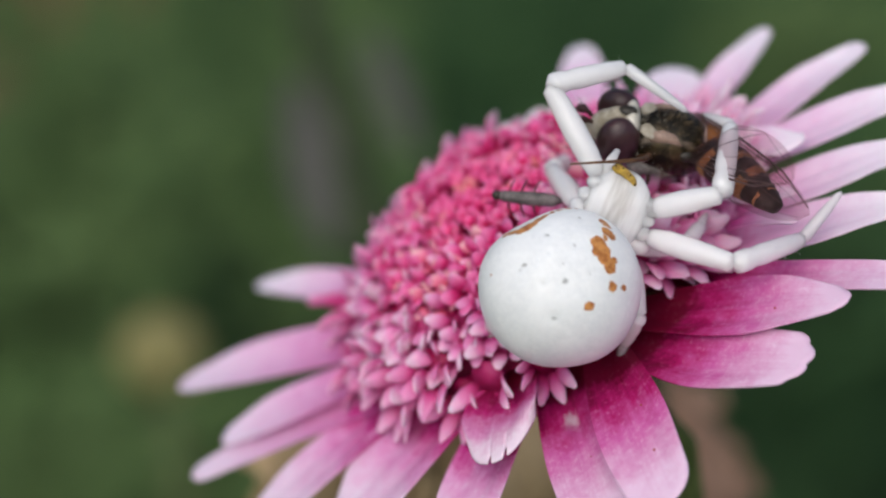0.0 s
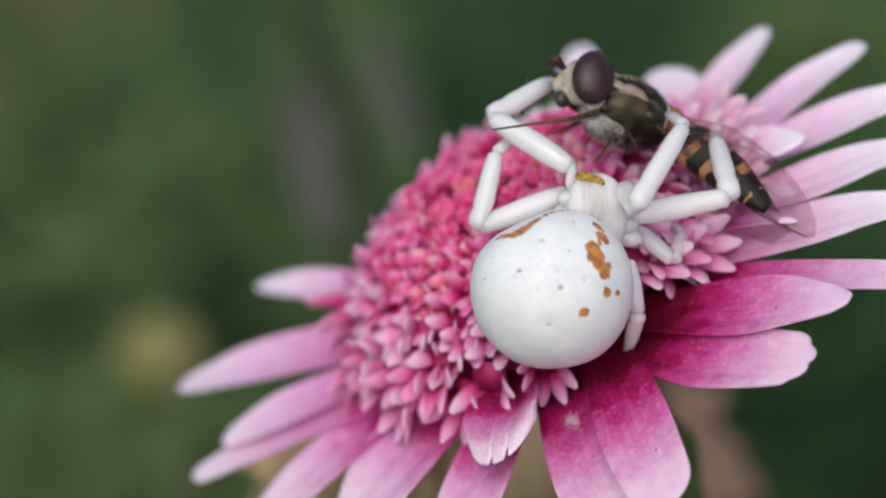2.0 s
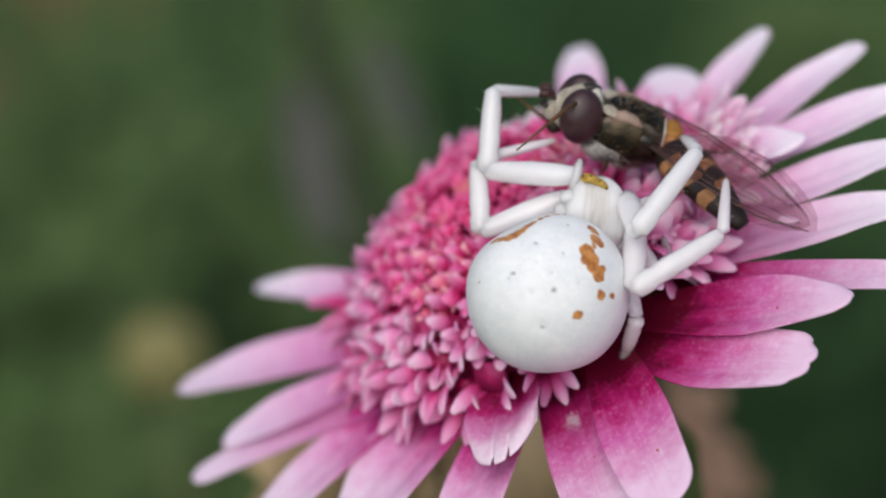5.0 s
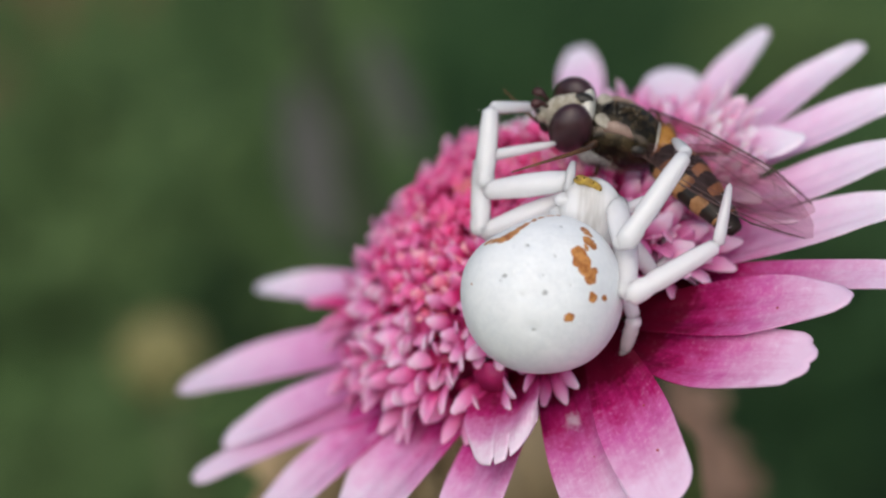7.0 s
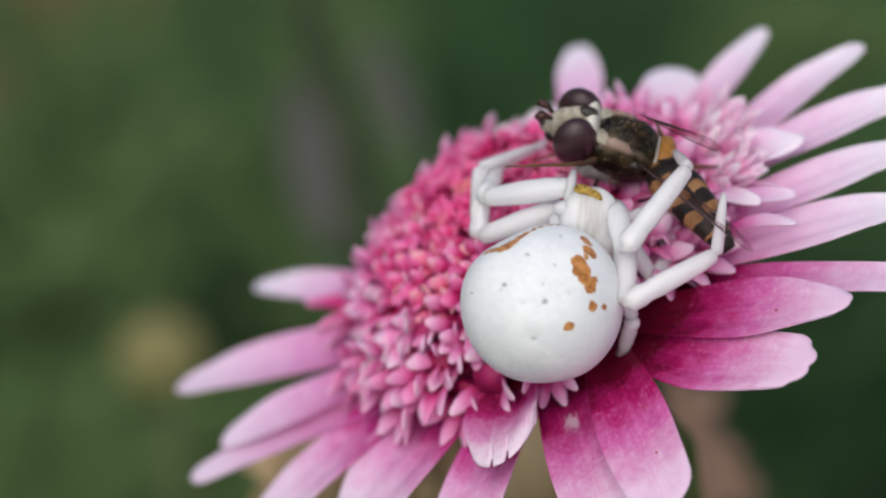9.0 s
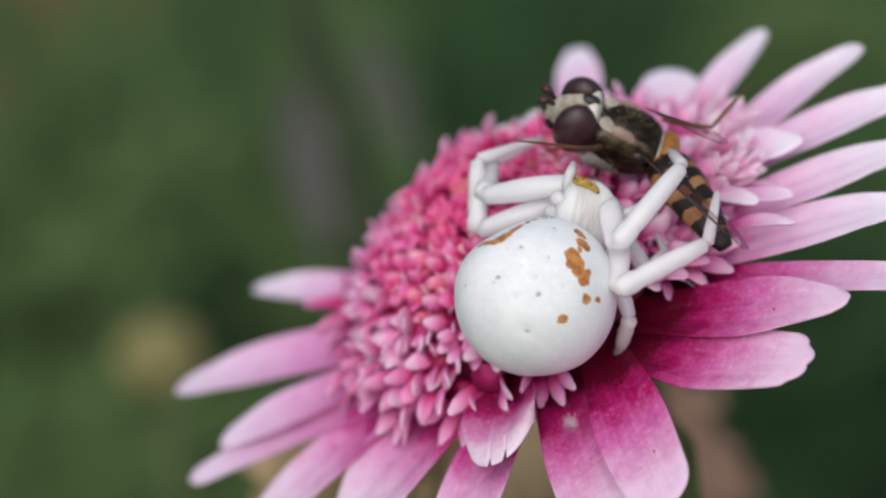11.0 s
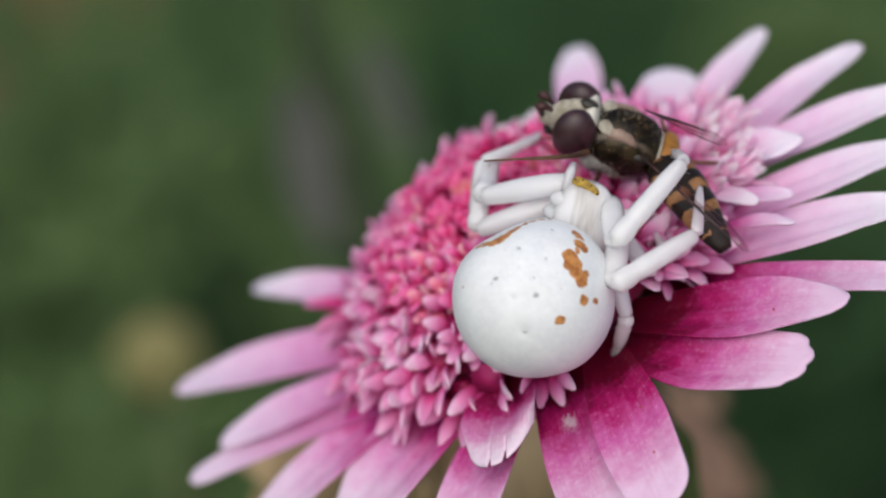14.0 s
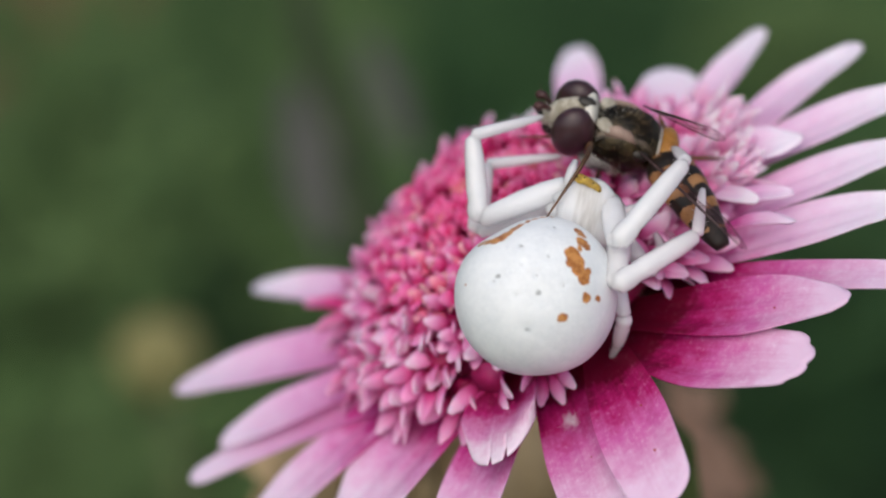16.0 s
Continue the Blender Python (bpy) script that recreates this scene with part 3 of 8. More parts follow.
# base x, y, z, heading, rise, length, width, arch, sideways bow, notch, colouring, width of the base (degrees and mm, in the flower's space)
RAYS = (
    (-5.74, 5.82, 0.00, 123.5, 1.3, 8.86, 1.75, 0.10, 0.00, 0.00, 1, 0.90),
    (-6.76, 2.97, 0.00, 112.7, 5.8, 5.93, 0.73, 0.50, -0.35, 0.00, 5, 0.90),
    (-6.64, 2.90, -0.30, 141.3, 1.4, 12.13, 2.78, 0.10, -0.10, 0.00, 6, 0.92),
    (-7.13, 0.90, -0.40, 155.9, 0.6, 9.30, 2.56, 0.10, -0.10, 0.00, 6, 0.85),
    (-7.61, -0.81, -0.60, 151.0, -1.5, 11.43, 2.21, 0.10, -0.10, 0.00, 6, 0.90),
    (-6.21, -1.25, -0.50, -179.7, -3.9, 10.35, 3.29, 0.20, 0.00, 0.00, 2, 0.85),
    (-4.66, -3.57, -0.40, -167.0, -6.2, 9.31, 4.92, 0.30, 0.00, 0.02, 2, 0.80),
    (-3.66, -6.25, -0.60, -143.5, -9.0, 7.68, 3.54, 0.30, 0.00, 0.02, 2, 0.85),
    (-3.49, -5.87, 0.20, -116.1, 4.8, 5.92, 3.55, 0.30, 0.00, 0.13, 4, 0.70),
    (-1.79, -5.91, -0.60, -102.7, -5.7, 11.15, 3.06, 0.40, 0.00, 0.02, 0, 0.70),
    (0.11, -7.00, -0.40, -99.6, -4.2, 10.87, 3.08, 0.50, 0.05, 0.00, 0, 0.55),
    (0.58, -6.96, -0.50, -58.6, -4.4, 10.40, 3.18, 0.15, -0.66, 0.03, 0, 0.44),
    (1.57, -6.95, -0.30, -46.2, -3.3, 10.45, 3.12, 0.20, -0.27, 0.01, 3, 0.60),
    (2.80, -4.60, -0.90, -48.3, -5.4, 13.69, 1.79, 0.20, 0.00, 0.00, 0, 0.60),
    (4.42, -5.37, -0.60, -28.5, -6.8, 10.99, 2.79, 0.10, 0.00, 0.03, 1, 0.60),
    (5.65, -4.06, -0.50, -19.0, -6.4, 10.73, 2.63, 0.10, 0.00, 0.03, 1, 0.60),
    (6.61, -1.29, -0.50, -15.3, -5.6, 11.36, 2.75, 0.10, 0.00, 0.00, 1, 0.60),
    (6.72, -0.98, -0.50, 11.6, -4.9, 10.49, 2.80, 0.10, 0.00, 0.00, 1, 0.70),
    (6.91, 1.06, -0.50, 36.9, -4.2, 9.51, 2.32, 0.10, 0.00, 0.00, 1, 0.60),
    (7.37, 1.81, -0.50, 62.1, -0.9, 6.48, 2.85, 0.10, 0.00, 0.00, 7, 0.80),
    (5.23, 7.25, -0.50, 69.8, -0.7, 7.85, 2.10, 0.10, 0.00, 0.00, 1, 0.85),
)
# short inner petals among the far rim florets, written in the same way
INNER_RAYS = (
    (8.19, -2.71, 0.20, -25.4, -2.7, 4.18, 2.19, 0.30, 0.15, 0.00, 1, 0.70),
    (7.33, -4.72, 0.30, -51.0, 0.0, 4.15, 1.01, 0.30, -0.15, 0.00, 6, 0.70),
    (7.01, -7.01, 0.20, -50.4, 0.0, 3.45, 0.62, 0.30, 0.15, 0.00, 6, 0.70),
    (7.27, -3.84, 0.60, -69.3, 1.5, 3.91, 0.86, 0.30, -0.15, 0.00, 1, 0.70),
    (7.50, -1.73, 0.60, -64.6, 1.6, 3.63, 1.12, 0.30, 0.15, 0.00, 1, 0.70),
    (8.04, 2.34, 0.20, -31.4, 0.0, 2.64, 1.94, 0.30, -0.15, 0.00, 1, 0.70),
)


def ray_mesh(bm, length, width, arch, bow, notch, blunt, narrow, rng):
    """A strap-shaped petal: narrower base, rounded end, two lengthwise furrows, and slits between its teeth if it has any."""
    ph, wav = rng.uniform(0, 6), rng.uniform(0.03, 0.08) * MM
    slits = [(rng.uniform(0.2, 0.3), 1.0), (rng.uniform(-0.32, -0.2), 0.8)]

    def fn(u, v):
        if notch < 0.1:
            v = math.sin(v * math.pi / 2)
        w = narrow + (1 - narrow) * math.sin(min(1, u / 0.64) * math.pi / 2) ** 1.2
        w *= 1 - (0.10 if blunt else 0.44) * max(0, (u - 0.55) / 0.45) ** 2
        half = width * 0.5 * w
        if notch > 0.1:
            teeth = notch * length * sum(k * max(0, 1 - abs(v - c) / 0.06) for c, k in slits) * max(0, u - 0.6) / 0.4
        else:
            teeth = notch * length * max(0, u - 0.55) / 0.45 * (0.5 - 0.5 * math.cos(3 * math.pi * (v + 1))) ** 3 * 0.62
        rounding = half * (1.6 if notch > 0.1 else 1.12 if blunt else 1.7) * (1 - math.sqrt(1 - 0.985 * v * v)) * (1 + 0.06 * math.sin(ph + 7 * v))
        x = length * u - rounding * u ** (2.4 if notch > 0.1 else 3.6 if blunt else 5) - teeth
        y = half * v + bow * math.sin(math.pi * u)
        z = arch * 2.4 * u * (1 - u) + 0.09 * width * (v * v - 0.4) * (0.4 + 0.6 * math.sin(math.pi * u))
        z += 0.011 * width * math.cos(3 * math.pi * v) * math.sin(math.pi * min(1, u * 1.1)) + wav * math.sin(5 * u + ph + 2 * v)
        z -= 0.05 * width * max(0, u - 0.8) / 0.2
        return Vector((x, y, z))
    sheet(bm, fn, 28, 72 if notch > 0.1 else 24, 0.08 * MM)


def floret_mesh(bm, tube_len, lobe, width, spread, lobes, rng, curl, fan):
    """A tube that opens into pointed lobes."""
    pts = [(0, 0, 0), (0, 0, tube_len * 0.6), (0, 0, tube_len)]
    cup = 1.05 if fan < 6 else 0.35
    tube(bm, pts, [width * 0.35, width * (0.2 + 0.75 * cup), width * (0.25 + cup)], 8, uv=(0, 0.16, 0.30))
    for k in range(lobes):
        a = fan * ((k + 0.5 + rng.uniform(-0.15, 0.15)) / lobes - 0.5)
        out = Vector((math.cos(a), math.sin(a), 0))
        s = spread * rng.uniform(0.75, 1.2)
        ln = lobe * rng.uniform(0.85, 1.15)
        p, d = out * width * cup + Vector((0, 0, tube_len * 0.85)), s * 0.6
        path = [p.copy()]
        for i in range(4):
            d += (s * 0.8 + curl * i * 0.35) * 0.3
            p = p + (out * math.sin(d) + Vector((0, 0, math.cos(d)))) * ln / 4
            path.append(p.copy())
        path += [path[-1] + (path[-1] - path[-2]) * 0.2]
        r = [width * f for f in (0.28, 0.50, 0.66, 0.58, 0.26, 0.03)]
        tube(bm, path, r, 8, 0.30, out, uv=(0.25, 0.45, 0.65, 0.85, 0.97, 1.0))


def build_daisy():
    m0 = pose(0.00398, 0.00881, 0.39425, -5.82, -31.31, 20.56)
    daisy = thing("daisy", m0, "pink anemone-centred daisy in full bloom on a green stem", "flower")
    bm = bmesh.new()

    def dome(a, b):
        r = math.cos(b) * DISC_R
        return Vector((r * math.cos(a), r * math.sin(a), (DISC_H if b > 0 else 1.6 * MM) * math.sin(b)))
    blob(bm, dome, 40, 20)
    part("receptacle", bm, RECEPTACLE, daisy)
    rng = random.Random(3)
    # green bracts of the cup below
    for k in range(18):
        bm = bmesh.new()
        a = 2 * math.pi * k / 18

        def fn(u, v):
            w = 1.1 * MM * math.sin(math.pi * (0.25 + 0.7 * u))
            return Vector((1.5 * MM + 4.6 * MM * u, w * v, -2.9 * MM + 1.6 * MM * u ** 1.5 + 0.1 * MM * v * v))
        sheet(bm, fn, 6, 2, 0.2 * MM)
        part("bract", bm, GREEN_BRACT, daisy, m=pose(0, 0, 0, 0, 0, math.degrees(a)))
    bm = bmesh.new()
    m_inv = m0.inverted()
    base = m0.translation
    foot = m_inv @ Vector((base.x + 0.05, base.y + 0.06, 0.0))
    tube(bm, [(0, 0, -1.2 * MM), (0, 0, -4 * MM), (0.3 * MM, 0.3 * MM, -12 * MM), foot * 0.35 + Vector((0, 0, -20 * MM)), foot], [2.2 * MM, 1.1 * MM, 0.9 * MM, 1.0 * MM, 1.5 * MM], 12)
    part("stem", bm, STEM_GREEN, daisy)
    petals = []
    inner_rng = random.Random(12)
    for x, y, z, yaw, pitch, length, width, arch, bow, notch, tone, narrow in RAYS + INNER_RAYS:
        bm = bmesh.new()
        ray_mesh(bm, length * MM, width * MM, arch * MM, bow * MM, notch, tone in (0, 2, 4, 7), narrow, rng if len(petals) < len(RAYS) else inner_rng)
        # the two behind the fly stand twisted on their bases
        m = pose(x * MM, y * MM, z * MM, 0, 0, yaw) @ pose(0, 0, 0, 0, -pitch, 0) @ pose(0, 0, 0, {5.23: 27, 7.37: 34}.get(x, 0), 0, 0)
        mat = (RAY_PINK, RAY_PALE, RAY_MID, RAY_PINK, RAY_SHORT, FLORET_INNER, RAY_SOFT, RAY_PALE)[tone]
        petals.append(part("ray_petal", bm, mat, daisy, "pale pink ray petal" if tone in (1, 6, 7) else "magenta ray petal paling to its tip", m))
    # rust-red flecks on the broadest petals
    for k, u, y, z, r in ((10, 0.50, 0.62, 0.21, 0.075), (10, 0.745, 0.40, 0.10, 0.085), (9, 0.60, 0.30, 0.15, 0.045), (12, 0.70, -0.45, 0.10, 0.06)):
        bm = bmesh.new()
        ellipsoid(bm, (0, 0, 0), (r * MM, r * 0.8 * MM, 0.035 * MM), 10, 6, 0.2, 9000)
        part("fleck", bm, FLECK, petals[k], "rust-red fleck", pose(u * RAYS[k][5] * MM, y * MM, z * MM))
    build_florets(daisy, rng)
    return daisy


def build_florets(daisy, rng):
    """Disc florets on a spiral: large open ones at the rim, tight buds at the crown."""
    kinds = []
    for size, wide, spread, lobes, curl, mat, tl, fan in (
            (1.9, 0.60, 0.42, 5, 0.24, FLORET_OUTER, 1.45, 3.6), (1.65, 0.60, 0.42, 5, 0.30, FLORET_OUTER, 1.35, 3.8), (1.25, 0.56, 0.45, 4, 0.38, FLORET_OUTER, 1.15, 3.6),
            (1.05, 0.54, 0.42, 4, 0.3, FLORET_INNER, 1.1, 6.283), (0.68, 0.42, 0.22, 4, 0.1, FLORET_CROWN, 1.0, 6.283), (1.9, 0.44, 0.22, 5, 0.15, FLORET_PALE, 0.8, 6.283)):
        made = []
        for _ in range(4):
            bm = bmesh.new()
            floret_mesh(bm, tl * MM, size * MM, wide * MM, spread, lobes, rng, curl, fan)
            bmesh.ops.recalc_face_normals(bm, faces=bm.faces)
            me = bpy.data.meshes.new("disc_floret")
            bm.to_mesh(me)
            bm.free()
            for f in me.polygons:
                f.use_smooth = True
            me.materials.append(mat)
            made.append(me)
        kinds.append(made)
    count, placed = 380, []
    for i in range(count):
        q = (i + 0.5) / count
        a = i * 2.399963 + rng.uniform(-0.05, 0.05)
        b = math.acos(min(1, 1.0 * math.sqrt(q)))
        r = DISC_R * math.cos(b)
        p = Vector((r * math.cos(a), r * math.sin(a), DISC_H * math.sin(b)))
        nrm = Vector((p.x / DISC_R ** 2, p.y / DISC_R ** 2, p.z / DISC_H ** 2)).normalized()
        nrm = (nrm + Vector((math.cos(a), math.sin(a), 0)) * (0.15 + 0.5 * q) + Vector((rng.gauss(0, 1), rng.gauss(0, 1), rng.gauss(0, 1))) * 0.10).normalized()
        far = p.y > 2.0 * MM and p.x > 1.0 * MM
        kind = 0 if q > 0.95 and not far else 1 if q > 0.84 and not far else 2 if q > 0.5 else 3 if q > 0.16 else 4
        out = Vector((math.cos(a), math.sin(a), 0))
        side = nrm.cross(out).normalized()
        turn = Matrix((side.cross(nrm), side, nrm)).transposed().to_4x4()
        m = Matrix.Translation(p - nrm * 0.25 * MM) @ turn @ pose(0, 0, 0, 0, 0, rng.gauss(0, 22) if q > 0.5 else rng.uniform(0, 360))
        turned = math.degrees(math.atan2(p.y, p.x))
        m = m @ Matrix.Scale(rng.uniform(0.9, 1.16) * (0.72 if q > 0.8 and -108 < turned < -99 else 1), 4)
        made = kinds[kind][rng.randrange(4)]
        if q > 0.80 and (-119 < turned < -108 or -99 < turned < -71) or q > 0.6 and rng.random() < 0.15:
            continue
        if far and q > 0.3:
            if q > 0.9:
                continue
            made = kinds[5][rng.randrange(4)]
            m = m @ Matrix.Scale(0.62, 4)
        placed.append((p, made, m))
    # ragged pale rim florets on the far right, longer than the rest
    for i in range(84):
        a = radians(-56 + 62 * i / 83 + rng.uniform(-3, 3))
        near = a < radians(-30)
        if near and i % 2:
            continue
        out = Vector((math.cos(a), math.sin(a), 0))
        p = out * rng.uniform(6.6, 7.4 if near else 8.8) * MM + Vector((0, 0, rng.uniform(-0.1, 0.7) * MM))
        nrm = (out + Vector((rng.gauss(0, 0.22), rng.gauss(0, 0.22), 0.10 + rng.gauss(0, 0.15)))).normalized()
        side = nrm.cross(Vector((0, 0, 1))).normalized()
        turn = Matrix((side.cross(nrm), side, nrm)).transposed().to_4x4()
        m = Matrix.Translation(p) @ turn @ pose(0, 0, 0, 0, 0, rng.uniform(0, 360)) @ Matrix.Scale(rng.uniform(0.85, 1.15), 4)
        placed.append((p, kinds[2 if near else 5][rng.randrange(4)], m))
    # the half towards the spider as single florets, the far half joined
    placed.sort(key=lambda k: k[0].y)
    for p, me, m in placed[:300]:
        ob = new("disc_floret", me)
        ob.parent = daisy
        ob.matrix_basis = m
    for mat in (FLORET_OUTER, FLORET_INNER, FLORET_CROWN, FLORET_PALE):
        verts, faces, uvs = [], [], []
        for p, me, m in placed[300:]:
            if me.materials[0] is not mat:
                continue
            k = len(verts)
            verts += [m @ v.co for v in me.vertices]
            layer = me.uv_layers[0].data
            for f in me.polygons:
                faces.append([k + v for v in f.vertices])
                uvs += [tuple(layer[li].uv) for li in f.loop_indices]
        if not verts:
            continue
        me = bpy.data.meshes.new("floret_mass")
        me.from_pydata(verts, [], faces)
        layer = me.uv_layers.new(name="UVMap")
        for k, uv in enumerate(uvs):
            layer.data[k].uv = uv
        for f in me.polygons:
            f.use_smooth = True
        me.materials.append(mat)
        ob = new("floret_mass", me)
        ob.parent = daisy
        tagged(ob, "", "", "", "stuff")


# ---- the spider ----
AB = (3.22 * MM, 3.17 * MM, 2.92 * MM)


def shoulder(v):
    """The abdomen is flattened where its front meets the left flank."""
    turn = math.atan2(v.y, v.x) - 2.06
    k = 1 - 0.10 * math.exp(-(turn / 0.48) ** 2) * ((v.x / AB[0]) ** 2 + (v.y / AB[1]) ** 2)
    return Vector((v.x * k, v.y * k, v.z))


def on_abdomen(x, y):
    x, y = x * MM, y * MM
    return shoulder(Vector((x, y, AB[2] * math.sqrt(max(0.0, 1 - (x / AB[0]) ** 2 - (y / AB[1]) ** 2)))))


SPOTS = ((1.62, 2.46, 0.20), (1.72, 2.30, 0.17), (1.74, 2.02, 0.24), (1.88, 1.86, 0.20), (1.62, 1.80, 0.16), (1.36, 1.52, 0.36), (1.30, 1.24, 0.26), (1.62, 1.22, 0.30), (1.58, 0.96, 0.32), (1.80, 0.66, 0.30), (1.98, 0.90, 0.17),
         (1.86, -0.14, 0.23), (2.34, -0.14, 0.17), (0.93, -0.90, 0.20),
         (-2.24, 2.10, 0.22), (-1.98, 2.16, 0.24), (-1.74, 2.24, 0.28), (-1.46, 2.36, 0.29), (-1.22, 2.56, 0.25), (-0.98, 2.74, 0.22), (-0.72, 2.88, 0.20), (-0.40, 3.00, 0.17), (-0.08, 3.07, 0.15), (0.28, 3.10, 0.14), (0.60, 3.08, 0.12), (-2.80, 0.42, 0.09))
PITS = ((-1.58, 0.74, 0.17), (0.02, 0.03, 0.17), (0.42, 1.52, 0.12), (0.70, 2.64, 0.13), (-0.62, 1.98, 0.10), (-0.82, -0.04, 0.07), (-0.42, -1.32, 0.12), (-1.0, 0.95, 0.06), (-0.1, 0.75, 0.06), (-0.62, 1.25, 0.07), (1.0, 0.35, 0.05), (-1.75, 0.55, 0.07))


def leg_segment(name, length, radii, spider, label="", knee=False, hairs=0, seed=0):
    """A rounded, slightly waisted leg segment along x; the tibia carries the knee joint."""
    bm = bmesh.new()
    n = 16
    pts, rr = [], []
    for i in range(n + 1):
        u = i / n
        r = np.interp(u, [k / (len(radii) - 1) for k in range(len(radii))], radii)
        if knee:
            r *= 1 - 0.17 * math.exp(-((u - 0.27) / 0.045) ** 2) + 0.06 * math.exp(-((u - 0.14) / 0.08) ** 2)
        cap = min(1.0, math.sqrt(max(0.0, 1 - max(0, 1 - u * length / (r * 0.9)) ** 2)) + 0.15, math.sqrt(max(0.0, 1 - max(0, 1 - (1 - u) * length / (r * 0.9)) ** 2)) + 0.15)
        pts.append((-0.35 * r + u * (length + 0.6 * r), 0, 0.03 * length * math.sin(math.pi * u)))
        rr.append(r * cap)
    tube(bm, pts, rr, 14)
    seg = part(name, bm, LEG_WHITE, spider, label)
    rng = random.Random(seed)
    bm = bmesh.new()
    for _ in range(hairs):
        u, a = rng.uniform(0.1, 0.95), rng.uniform(0, 6.28)
        r = np.interp(u, [k / (len(radii) - 1) for k in range(len(radii))], radii)
        d = Vector((0.5, math.cos(a), math.sin(a))).normalized()
        p = Vector((u * length, math.cos(a) * r * 0.9, math.sin(a) * r * 0.9))
        tube(bm, [p, p + d * r * 0.9], [0.009 * MM, 0.004 * MM], 3)
    if hairs:
        tagged(part("leg_hair", bm, LEG_WHITE, seg), "fine pale leg hair", "", "", "stuff")
    else:
        bm.free()
    return seg


def build_leg(spider, lengths, scale, seed):
    f, t, s = (v * 0.0226 * MM for v in lengths)
    k = scale * MM
    return (leg_segment("femur", f, [0.36 * k, 0.50 * k, 0.52 * k, 0.46 * k, 0.38 * k], spider, "", False, 0, seed),
            leg_segment("tibia", t, [0.43 * k, 0.48 * k, 0.44 * k, 0.41 * k, 0.31 * k], spider, "", True, 10, seed + 1),
            leg_segment("tarsus", s, [0.27 * k, 0.26 * k, 0.23 * k, 0.19 * k, 0.11 * k], spider, "", False, 14, seed + 2))


